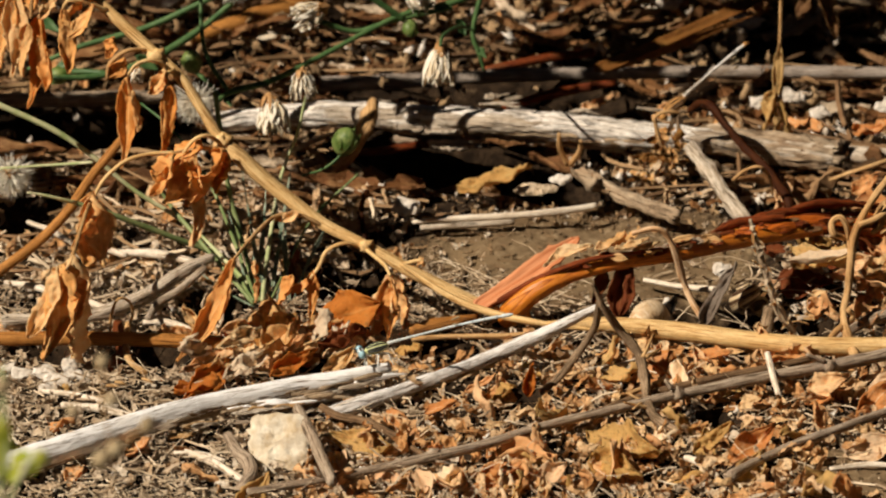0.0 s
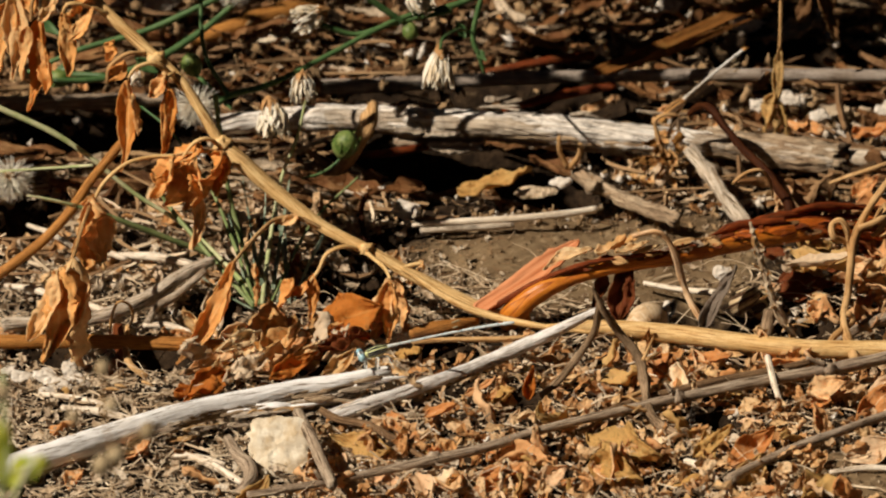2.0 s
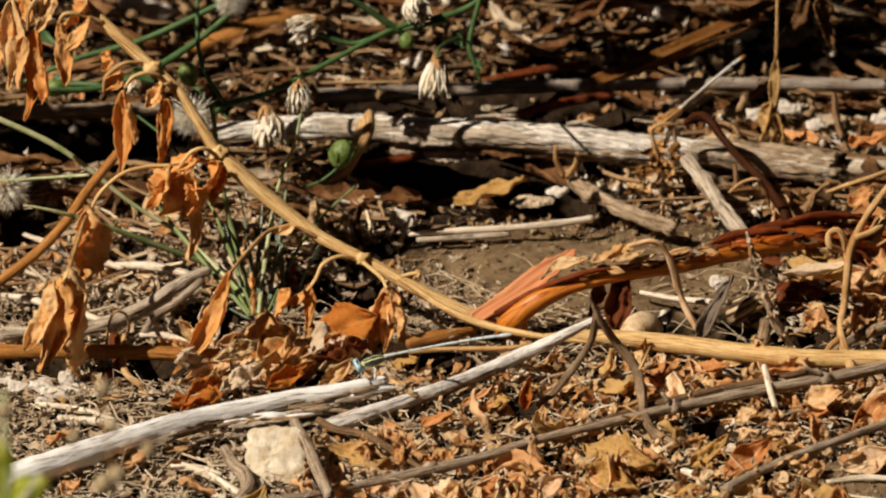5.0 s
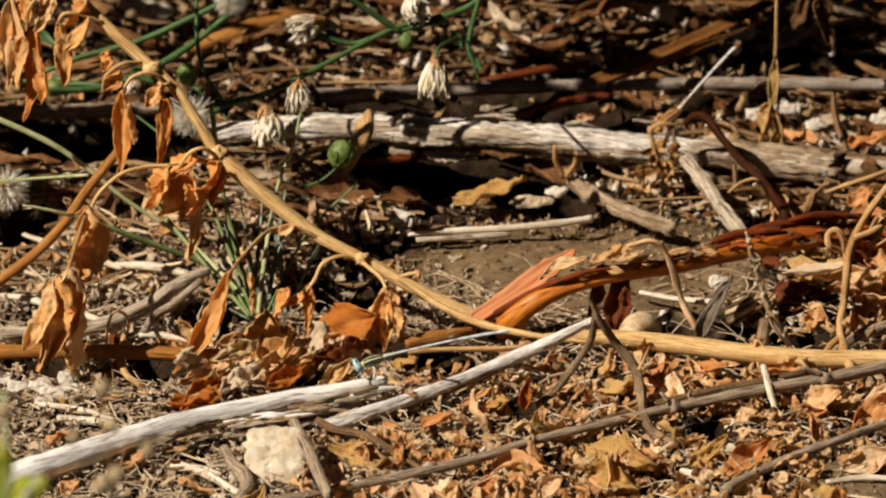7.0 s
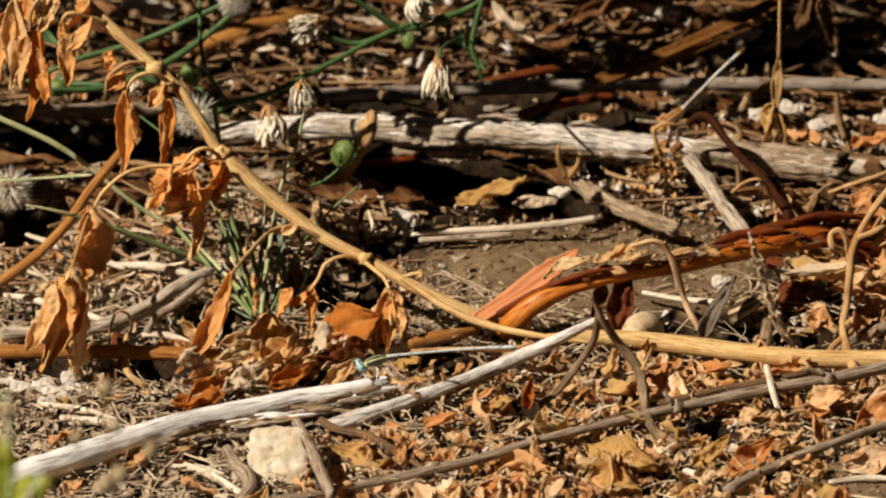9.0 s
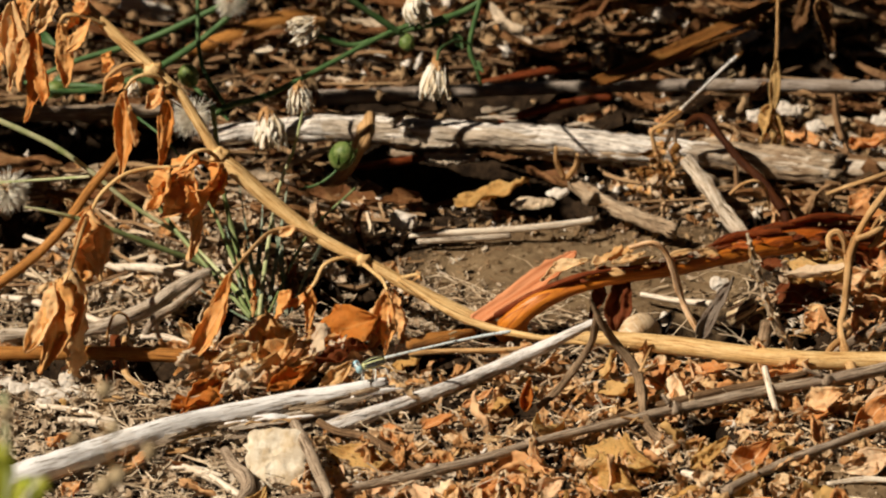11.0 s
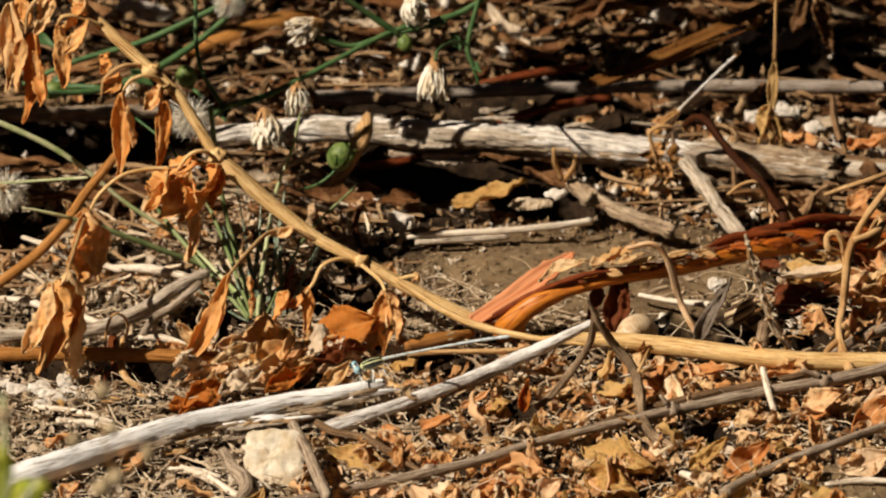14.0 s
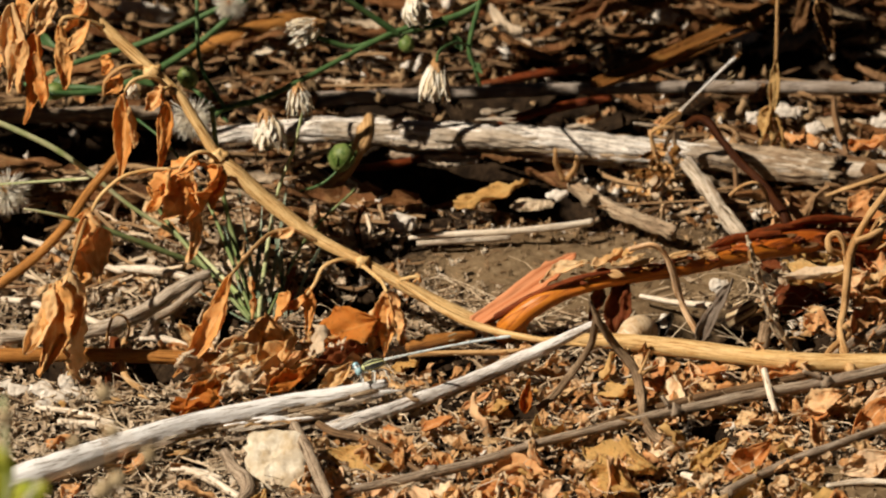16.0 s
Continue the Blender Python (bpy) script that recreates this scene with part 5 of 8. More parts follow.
def fluffy_head(parent, o, c, size, seed=0, n=800):
    rnd = random.Random(seed)
    c = Vector(c)
    head = part("seed_head", ball(Geo(), c, size * 0.14, rough=0.3, seed=seed), CUP, parent, "fluffy white seed head", o)
    g = Geo()
    for i in range(n):
        d = Vector((rnd.gauss(0, 1), rnd.gauss(0, 1), rnd.gauss(-0.6, 0.8))).normalized()
        p, e = c + d * size * 0.08, c + d * size * rnd.uniform(0.28, 0.56)
        lay(g, blade((e - p).length, size * rnd.uniform(0.014, 0.032), rnd.uniform(-0.9, 0.9), 0.4, 0.1, seed=i, nu=2, nv=4, thick=0.03), p, e, rnd.uniform(-90, 90))
    part("fluff", g, FLUFF, head, "", o)
    return head


def bud(parent, o, c, r, axis=(0, 0, 1), seed=0):
    d = Vector(axis).normalized()
    rot = d.to_track_quat("Z", "Y").to_matrix()
    b = part("bud", ball(Geo(), c, r * 0.9, r * 0.9, r * 1.1, rough=0.08, seed=seed, turn=rot), BUD, parent, "closed green flower bud", o)
    for i in range(11):
        a = i * 2.4
        out = rot @ Vector((math.cos(a), math.sin(a), 0))
        p = Vector(c) - d * r * 0.9 + out * r * 0.5
        q = Vector(c) + d * r * (0.4 + 0.5 * (i % 3) / 2) + out * r * 0.85
        part("scale", lay(Geo(), blade((q - p).length, r * 0.75, -0.6, 0.5, 0.05, seed=i, nu=4, nv=6, thick=0.1), p, q, 0, tuple(out)), BUD, b, "", o)


def green_plant():
    o = (-39.8, -39.5, 0.0)
    t = thing("green_weed", "green branching weed with buds and dry flower heads", "plant", o)
    stems = [
        (GREEN, [0.49, 0.98, 0.98, 0.98, 0.61], [(-40.8, -45.1, 3.0), (-47.8, -30.0, 6.4), (-59.0, -32.0, 12.4), (-70.6, -36.0, 18.8), (-78.8, -38.0, 22.5)]),
        (PALE_GREEN, [0.73, 0.61, 0.49, 0.24], [(-78.2, -38.0, 22.3), (-82.2, -40.0, 24.2), (-85.7, -41.0, 25.4), (-88.2, -42.0, 26.2)]),
        (PALE_GREEN, [0.73, 0.73, 0.73, 0.85, 0.98, 1.10], [(-42.2, -38.2, 4.0), (-54.5, -24.0, 11.1), (-66.4, -22.0, 18.7), (-75.9, -22.0, 27.1), (-84.1, -22.0, 32.9), (-97.1, -22.0, 39.3)]),
        (GREEN, [0.85, 0.85, 0.85, 0.85], [(-39.7, -45.1, 3.0), (-44.4, -20.0, 8.2), (-47.4, -16.0, 20.9), (-49.5, -12.0, 37.4)]),
        (PALE_GREEN, [0.73, 0.73, 0.61, 0.49, 0.49], [(-39.1, -45.1, 3.0), (-37.9, -16.0, 6.6), (-35.5, -12.0, 18.6), (-32.1, -9.0, 27.2), (-30.3, -8.0, 35.2)]),
        (GREEN, [0.98, 1.10, 1.34, 1.22, 1.10, 1.10, 0.98], [(-86.0, 26.0, 26.1), (-75.7, 28.0, 26.0), (-65.8, 30.0, 28.6), (-57.3, 34.0, 32.3), (-49.3, 38.0, 37.4), (-45.0, 40.0, 41.3), (-40.1, 42.0, 47.2)]),
        (GREEN, [0.85, 0.98, 1.10, 1.10, 0.98], [(-92.0, 34.0, 25.1), (-80.9, 36.0, 29.6), (-66.1, 38.0, 33.5), (-53.7, 40.0, 38.7), (-43.8, 42.0, 43.2)]),
        (GREEN, [0.98, 1.10, 1.10, 0.98, 0.98, 0.85], [(-50.4, 8.0, 27.1), (-46.9, 12.0, 28.2), (-38.5, 18.0, 28.5), (-27.5, 24.0, 32.1), (-12.8, 32.0, 37.4), (-3.0, 36.0, 39.5)]),
        (GREEN, [0.98, 0.98, 0.98, 0.85], [(-27.6, 30.0, 37.8), (-20.2, 32.0, 34.8), (-11.6, 33.0, 37.1), (0.7, 36.0, 38.8)]),
        (GREEN, [0.98, 1.10, 1.10], [(-22.6, 30.0, 47.6), (-15.3, 32.0, 41.6), (-9.7, 33.0, 37.1)]),
        (GREEN, [1.22, 1.10, 0.98], [(-3.0, 36.0, 38.8), (4.4, 38.0, 40.7), (11.9, 40.0, 45.3)]),
        (GREEN, [0.85, 0.98, 0.85, 0.49], [(8.1, 38.0, 44.7), (5.4, 36.0, 33.6), (6.7, 35.0, 28.7), (7.9, 35.0, 24.4)]),
        (GREEN, [0.49, 0.61, 0.61, 0.37], [(-1.7, -4.0, 44.9), (-1.1, 0.0, 45.7), (2.0, 16.0, 41.7), (5.1, 36.0, 33.8)]),
        (GREEN, [0.85, 0.73, 0.73], [(-47.5, 12.0, 28.2), (-52.9, 20.0, 35.6), (-53.8, 28.0, 49.6)]),
        (GREEN, [0.73, 0.73, 0.61, 0.49], [(-55.8, 25.0, 28.5), (-53.3, 22.0, 27.7), (-49.4, 14.0, 26.8), (-46.8, 8.0, 26.5)]),
        (GREEN, [0.98, 0.98, 0.85], [(-89.6, 34.0, 24.4), (-82.1, 34.0, 24.7), (-75.2, 32.0, 25.2)]),
        (PALE_GREEN, [0.49, 0.49, 0.49], [(-95.2, -20.0, 23.0), (-85.6, -20.0, 23.7), (-75.3, -22.0, 25.2)]),
        (GREEN, [0.37, 0.49, 0.49, 0.37], [(-31.3, -10.0, 17.5), (-27.1, -9.0, 18.4), (-23.7, -8.0, 20.6), (-22.2, -8.0, 22.9)]),
        (GREEN, [0.61, 0.61, 0.61], [(-40.2, -45.1, 3.0), (-48.6, -18.0, 13.9), (-52.3, -14.0, 20.1)]),
        (GREEN, [0.73, 0.73, 0.61], [(-40.9, -44.3, 2.0), (-58.1, -22.0, 14.2), (-61.7, -20.0, 19.9)]),
        (GREEN, [0.49, 0.49, 0.37], [(-37.3, -45.1, 3.0), (-29.5, -12.0, 7.6), (-19.3, -6.0, 16.3)]),
        (GREEN, [0.49, 0.49, 0.37], [(-65.9, 0.0, 30.2), (-59.7, -6.0, 27.3), (-54.7, -12.0, 23.2)]),
    ]
    for i, (m, r, pts) in enumerate(stems):
        part("stem", tube(Geo(), pts, [0.62 * q for q in r], seg=10, step=1.0, rough=0.10, seed=80 + i, knots=0.2), OLIVE if m is GREEN and pts[0][1] < -30 else m, t, "", o)
    blades = [((-41.0, -40.3, 1.0), (-38.7, -18.0, 20.4), 1.6), ((-39.8, -40.3, 1.0), (-42.7, -22.0, 16.8), 1.5), ((-37.4, -38.8, 1.0), (-33.6, -14.0, 20.1), 1.8), ((-33.2, -40.3, 1.0), (-34.8, -18.0, 10.0), 1.5), ((-32.6, -40.3, 1.0), (-25.2, -16.0, 9.8), 1.5), ((-42.2, -38.8, 1.0), (-46.8, -20.0, 13.4), 1.3), ((-39.1, -45.0, 1.0), (-41.2, -30.0, 7.1), 1.6),
              ((-36.2, -40.3, 1.0), (-31.8, -20.0, 8.2), 1.2), ((-38.0, -40.3, 1.0), (-43.7, -20.0, 22.4), 1.3), ((-40.9, -43.4, 1.0), (-52.4, -34.0, 4.8), 1.2), ((-33.8, -40.3, 1.0), (-36.9, -16.0, 14.4), 1.4)]
    for i, (a, b, w) in enumerate(blades):
        L = (Vector(b) - Vector(a)).length
        part("grass_blade", lay(Geo(), blade(L, w * 0.75, 0.3, 0.9, 0.05, seed=i, nu=4, nv=14, thick=0.12), a, b, -30 + 17 * (i % 5)), BLUE_GREEN, t, "", o)
    flower_head(t, o, (-37.6, -10.0, 31.2), 9.5, (0.05, -0.4, -1), 60, 1)
    flower_head(t, o, (-31.0, -7.0, 37.3), 7.2, (0.1, -0.3, -1), 44, 2)
    flower_head(t, o, (-1.9, -4.0, 40.5), 9.6, (-0.05, -0.4, -1), 48, 3)
    flower_head(t, o, (-30.0, 30.0, 39.5), 8.4, (-0.9, -0.4, -0.35), 50, 4)
    flower_head(t, o, (-6.4, 34.0, 43.0), 8.0, (0.2, -0.8, -0.4), 46, 5)
    flower_head(t, o, (-65.2, -34.0, 49.6), 3.6, (0, -0.4, -1), 26, 6)
    fluffy_head(t, o, (-54.2, 5.0, 28.9), 11.0, 7)
    fluffy_head(t, o, (-93.2, -18.0, 21.0), 11.0, 8)
    fluffy_head(t, o, (-46.9, 40.0, 42.0), 8.0, 9)
    bud(t, o, (-22.0, -8.0, 24.5), 3.1, (0.3, -0.3, 0.8), 1)
    bud(t, o, (-55.8, 25.0, 30.3), 2.5, (-0.3, -0.2, 0.9), 2)
    bud(t, o, (-8.4, 33.0, 35.2), 1.9, (0.1, -0.6, -0.6), 3)
    bud(t, o, (-85.2, 33.0, 24.1), 2.2, (-1, 0, 0), 4)
    for i, (a, b, w) in enumerate([((2.0, 36.0, 36.2), (3.8, 35.0, 32.6), 2.4), ((6.3, 35.0, 30.0), (8.4, 34.0, 27.7), 2.0), ((-89.4, 36.0, 36.2), (-84.4, 34.0, 33.7), 3.2), ((-10.4, 33.0, 36.7), (-12.8, 33.0, 38.6), 2.0), ((-85.8, 34.0, 25.1), (-82.1, 34.0, 27.7), 3.6), ((-63.3, 28.0, 27.4), (-68.2, 28.0, 30.6), 4.0)]):
        part("green_leaf", lay(Geo(), blade((Vector(b) - Vector(a)).length, w, 0.5, 0.6, 0.1, seed=200 + i, nu=4, nv=8), a, b, 0), GREEN, t, "", o)


green_plant()

# ---- strap, hanging leaves and other single things at the back ----
single("strap_leaf", lay(lay(Geo(), blade(60, 5.4, 0.1, 0.8, 0.04, seed=3, nu=8, nv=40, thick=0.3, blunt=1), (32.7, 62.0, 14.3), (80.1, 100.0, 22.4), -20), blade(40, 2.2, 0.1, 0.7, 0.05, seed=5, nu=4, nv=20, thick=0.3), (37.1, 66.0, 13.0), (69.4, 88.0, 18.1), 30),
       STRAP_LEAF, "long brown dead strap leaf leaning over litter", "dead leaf")
stick("orange_stem", [(-58.6, 101.8, 7.0), (-47.1, 107.6, 9.0), (-36.9, 114.2, 10.0), (-29.1, 117.9, 10.0)], [1.71, 2.32, 2.44, 1.83], BROWN_STEM, "orange-brown dead stem behind green stalks", "stem", seg=14, rough=0.12, seed=75)
stick("orange_stem", [(8.4, 85.1, 6.0), (21.3, 89.0, 7.0), (32.9, 93.4, 7.0)], [0.73, 1.10, 0.98], MAROON_BARK, "dark red-brown thin stem in shade", "stem", seg=10, rough=0.12, seed=76)
stick("orange_stem", [(12.2, 66.5, 4.0), (24.8, 70.1, 6.0), (37.5, 71.3, 8.0)], [0.85, 1.10, 0.85], MAROON_BARK, "dark red-brown thin stem in shade behind the log", "stem", seg=10, rough=0.12, seed=77)
stick("orange_stem", [(-20.4, 37.6, 4.0), (-11.7, 40.4, 4.0), (-3.0, 44.5, 4.0)], [0.73, 1.10, 0.73], MAROON_BARK, "dark red-brown thin stem under the log", "stem", seg=10, rough=0.12, seed=78)


def hanging_leaf(pts, base, tip, w, roll, label, mat=HANG_LEAF, widths=(1.3, 1.0, 0.7)):
    o = (74.6, 50.6, 0.0)
    t = thing("withered_leaf", label, "dead leaf", o)
    part("stalk", tube(Geo(), pts, [0.45] * len(pts), seg=7, rough=0.1), TAN_STEM, t, "", o)
    for i, (a, b) in enumerate(zip(base, tip)):
        L = (Vector(b) - Vector(a)).length
        part("leaf", lay(Geo(), blade(L, w * widths[i], 0.4, 1.2, 0.25, seed=300 + i + int(w * 10), nu=8, nv=16, hook=0.4), a, b, roll + 35 * i), mat, t, "", o)


hanging_leaf([(73.0, 44.0, 43.6), (73.0, 44.0, 33.1), (72.9, 44.0, 27.1)], [(72.9, 44.0, 27.8), (71.8, 44.0, 16.4), (72.8, 44.0, 15.1), (71.2, 44.0, 14.4)], [(72.0, 43.0, 12.8), (69.8, 42.0, 7.5), (75.0, 41.0, 3.3), (72.4, 41.0, 7.0)], 3.2, 10, "withered brown leaf hanging from a thin stalk", YELLOW_LEAF, (0.9, 1.5, 1.2, 1.3))
hanging_leaf([(82.6, 70.0, 37.0), (83.4, 70.0, 29.0)], [(83.4, 70.0, 31.7), (80.9, 72.0, 32.3)], [(86.7, 70.0, 18.9), (78.5, 72.0, 22.9)], 6.0, -20, "withered dark brown leaf hanging in shade", BROWN_LEAF)

# name, label, material, base, tip, width, curl, fold, ruffle, roll
for nm, lab, m, a, b, w, cu, fo, ru, ro in [
    ("fallen_leaf", "yellow dry leaf curled up beside the log", YELLOW_LEAF, (2.0, 14.8, 4.5), (18.5, 10.5, 12.0), 7.5, 0.7, 1.2, 0.28, -10),
    ("fallen_leaf", "orange rounded dry leaf lying on litter", DEEP_LEAF, (-28.6, -59.2, 4.0), (-13.0, -63.3, 10.0), 13.0, 0.5, 0.8, 0.12, 10),
    ("fallen_leaf", "dark red dry leaf hanging under the red branch", WINE_LEAF, (37.3, -50.1, 14.0), (35.6, -52.6, 2.0), 10.0, 0.5, 0.9, 0.2, 0),
    ("fallen_leaf", "black rotten curled leaf beside the snail shell", BLACK_LEAF, (44.2, -53.3, 1.0), (47.3, -57.2, 9.0), 6.0, 0.9, 1.6, 0.2, 10),
    ("fallen_leaf", "dark red dry leaf under the red branch", WINE_LEAF, (32.6, -50.8, 13.0), (30.9, -49.8, 3.0), 6.0, 0.6, 1.2, 0.25, 30),
    ("fallen_leaf", "dark red-brown dry leaf lying in shade", WINE_LEAF, (69.2, -30.9, 1.0), (82.1, -31.8, 2.0), 10.0, 0.4, 0.6, 0.1, 0),
    ("fallen_leaf", "dark grey curled dead leaf between snail shells", GREY_LEAF, (53.3, -55.7, 2.0), (60.3, -52.5, 15.0), 5.0, -1.1, 1.5, 0.15, 10),
    ("fallen_leaf", "pale yellow dry leaf by the curled sprig", PALE_LEAF, (84.1, -57.0, 19.6), (67.9, -57.0, 17.1), 6.0, 0.9, 1.3, 0.12, 20),
    ("fallen_leaf", "tan curled dry leaf by the red branch", LEAF, (72.9, 7.4, 9.0), (70.6, -4.8, 6.0), 6.0, 0.9, 1.2, 0.3, 10),
    ("fallen_leaf", "orange crumpled dry leaf on litter", LEAF, (-41.4, -67.0, 7.0), (-55.0, -82.1, 2.0), 8.0, 0.9, 1.2, 0.28, 15),
    ("fallen_leaf", "orange crumpled dry leaf on litter", DEEP_LEAF, (-44.6, -81.8, 5.0), (-54.6, -96.0, 1.0), 7.5, 0.8, 1.0, 0.3, -15),
    ("fallen_leaf", "large tan crumpled dry leaf on litter", HEAP_LEAF, (-31.0, -64.0, 7.0), (-44.9, -68.3, 5.0), 9.0, 0.9, 1.1, 0.35, 25),
    ("fallen_leaf", "large tan crumpled dry leaf on litter", LEAF, (-28.5, -70.7, 6.0), (-35.3, -81.5, 3.0), 8.0, 0.9, 1.1, 0.35, -25),
    ("fallen_leaf", "orange crumpled dry leaf on litter", LEAF, (-16.8, -71.9, 4.0), (-26.1, -75.6, 3.0), 7.0, 0.9, 1.1, 0.35, 5),
    ("fallen_leaf", "pale tan crumpled dry leaf in a heap", HEAP_LEAF, (-46.9, -79.1, 7.0), (-38.3, -74.8, 9.0), 7.0, 1.0, 1.3, 0.45, 20),
    ("fallen_leaf", "pale tan crumpled dry leaf in a heap", HEAP_LEAF, (-38.7, -84.4, 8.0), (-29.6, -74.2, 10.0), 8.0, 1.0, 1.3, 0.45, -20),
    ("fallen_leaf", "pale tan crumpled dry leaf in a heap", PALE_LEAF, (-45.5, -89.2, 5.0), (-36.4, -82.0, 7.0), 7.5, 0.8, 1.2, 0.45, 0),
    ("fallen_leaf", "orange crumpled dry leaf in a heap", DEEP_LEAF, (-55.9, -91.0, 2.0), (-46.0, -92.1, 5.0), 6.0, 0.8, 1.4, 0.4, 0),
    ("fallen_leaf", "orange crumpled dry leaf in a heap", DEEP_LEAF, (-36.3, -86.8, 4.0), (-26.0, -82.0, 7.0), 6.5, 0.8, 1.4, 0.4, 0),
    ("fallen_leaf", "dark orange crumpled dry leaf in a heap", WINE_LEAF, (-27.3, -74.3, 5.0), (-16.8, -72.4, 8.0), 7.5, 0.9, 1.2, 0.4, 0),
    ("fallen_leaf", "tan curled dry leaf in a heap", HEAP_LEAF, (-26.0, -84.5, 3.0), (-18.5, -79.1, 7.0), 5.5, 0.9, 1.5, 0.3, 0),
    ("fallen_leaf", "small tan dry leaf beside the bleached stick", YELLOW_LEAF, (-11.0, -69.4, 1.0), (-5.1, -74.3, 5.0), 5.0, 0.5, 0.9, 0.2, 0),
    ("fallen_leaf", "upright orange curled dry leaf", DEEP_LEAF, (16.3, -91.6, 1.0), (17.4, -92.1, 9.0), 3.6, 0.6, 1.5, 0.2, 0),
    ("fallen_leaf", "yellow-orange folded dry leaf", YELLOW_LEAF, (7.6, -93.9, 2.0), (13.9, -98.0, 6.0), 6.0, 0.8, 1.2, 0.25, 0),
    ("fallen_leaf", "beige folded dry leaf like a tent", LEAF, (-4.5, -102.0, 2.0), (2.1, -105.5, 6.0), 5.4, 0.3, 1.4, 0.1, 0),
    ("fallen_leaf", "pale tan dry leaf on litter", LEAF, (3.6, -89.2, 1.0), (10.0, -86.8, 4.0), 3.0, 0.6, 1.0, 0.2, 0),
    ("fallen_leaf", "tan curled dry leaf under sticks", LEAF, (-12.5, -102.6, 2.0), (-5.6, -114.1, 2.0), 6.5, 0.8, 1.2, 0.3, 0),
    ("fallen_leaf", "crumpled tan dry leaf beside the peg", YELLOW_LEAF, (-23.8, -114.1, 2.0), (-10.6, -122.0, 3.0), 8.0, 0.6, 0.8, 0.3, 0),
    ("fallen_leaf", "large yellow crumpled dry leaf", YELLOW_LEAF, (28.1, -111.2, 2.0), (42.4, -128.5, 4.0), 12.0, 0.8, 1.0, 0.35, 0),
    ("fallen_leaf", "large yellow crumpled dry leaf", YELLOW_LEAF, (28.9, -125.4, 2.0), (38.8, -138.3, 4.0), 9.0, 0.9, 1.0, 0.4, 20),
    ("fallen_leaf", "yellow folded dry leaf", YELLOW_LEAF, (49.5, -120.3, 1.0), (57.4, -118.5, 7.0), 6.5, 0.5, 1.4, 0.2, 20),
    ("fallen_leaf", "rolled orange-tan dry leaf", LEAF, (55.5, -125.9, 1.0), (66.0, -117.6, 6.0), 9.0, 0.6, 1.6, 0.15, -10),
    ("fallen_leaf", "tan curled dry leaf on soil", LEAF, (73.3, -93.3, 3.0), (82.5, -93.9, 7.0), 8.0, 0.8, 1.3, 0.3, 0),
    ("fallen_leaf", "orange curled dry leaf on soil", LEAF, (83.3, -102.6, 2.0), (91.5, -96.8, 7.0), 9.0, 0.8, 1.1, 0.25, 0),
    ("fallen_leaf", "orange curled dry leaf on soil", LEAF, (79.5, -121.7, 1.0), (91.3, -121.0, 5.0), 8.0, 0.8, 1.1, 0.2, 0),
    ("fallen_leaf", "brown rolled dry leaf on litter", LEAF, (76.1, -108.9, 1.0), (73.8, -107.0, 7.0), 5.5, 0.5, 1.6, 0.15, 0),
    ("fallen_leaf", "orange-brown dry leaf on soil", LEAF, (6.3, -136.5, 2.0), (16.4, -133.6, 5.0), 7.0, 0.7, 1.1, 0.25, 0),
    ("fallen_leaf", "orange-brown dry leaf on soil", LEAF, (16.4, -137.9, 2.0), (24.3, -135.0, 5.0), 7.0, 0.7, 1.1, 0.25, 0),
    ("fallen_leaf", "orange dry leaf under the ochre stem", LEAF, (49.8, -71.7, 2.0), (58.8, -79.7, 6.0), 6.0, 0.7, 1.0, 0.25, 0),
    ("fallen_leaf", "tan dry leaf beside the curled sprig", LEAF, (85.6, -32.2, 8.0), (92.5, -38.2, 4.0), 8.0, 0.8, 1.0, 0.35, 0),
    ("fallen_leaf", "tan dry leaf beside the curled sprig", LEAF, (84.2, -59.8, 4.0), (92.7, -54.8, 7.0), 8.0, 0.8, 1.0, 0.35, 0),
    ("fallen_leaf", "brown dry leaf leaning on the log", LEAF, (74.9, 54.3, 6.0), (83.0, 41.3, 9.0), 6.0, 0.6, 1.0, 0.25, 0),
    ("fallen_leaf", "brown dry leaf leaning on the log", LEAF, (89.5, 45.6, 6.0), (98.8, 44.7, 9.0), 7.0, 0.6, 1.0, 0.25, 0),
    ("fallen_leaf", "orange dry leaf behind the log", LEAF, (45.3, 51.7, 7.0), (51.0, 54.3, 10.0), 5.0, 0.7, 1.1, 0.25, 0),
    ("fallen_leaf", "tan dry leaf on litter at the log", LEAF, (29.8, 63.9, 5.0), (37.4, 63.1, 8.0), 5.0, 0.7, 1.1, 0.25, 0),
    ("fallen_leaf", "tan crumpled dry leaf in a tangle of sprigs", LEAF, (83.0, -36.1, 7.0), (89.7, -42.1, 12.0), 6.0, 0.9, 1.2, 0.4, 20),
    ("fallen_leaf", "tan crumpled dry leaf in a tangle of sprigs", YELLOW_LEAF, (74.0, -22.0, 9.0), (81.8, -34.7, 9.0), 7.0, 0.9, 1.0, 0.35, -20),
    ("fallen_leaf", "tan crumpled dry leaf in a tangle of sprigs", LEAF, (89.5, -24.4, 10.0), (94.5, -33.7, 6.0), 7.0, 0.9, 1.2, 0.4, 10),
    ("fallen_leaf", "brown crumpled dry leaf in a tangle of sprigs", LEAF, (75.4, -47.6, 4.0), (82.2, -54.4, 3.0), 7.0, 0.9, 1.2, 0.4, 10),
    ("fallen_leaf", "tan rolled dry leaf in a tangle of sprigs", LEAF, (89.8, -43.8, 5.0), (84.7, -51.3, 3.0), 5.0, 0.9, 1.4, 0.3, 0),
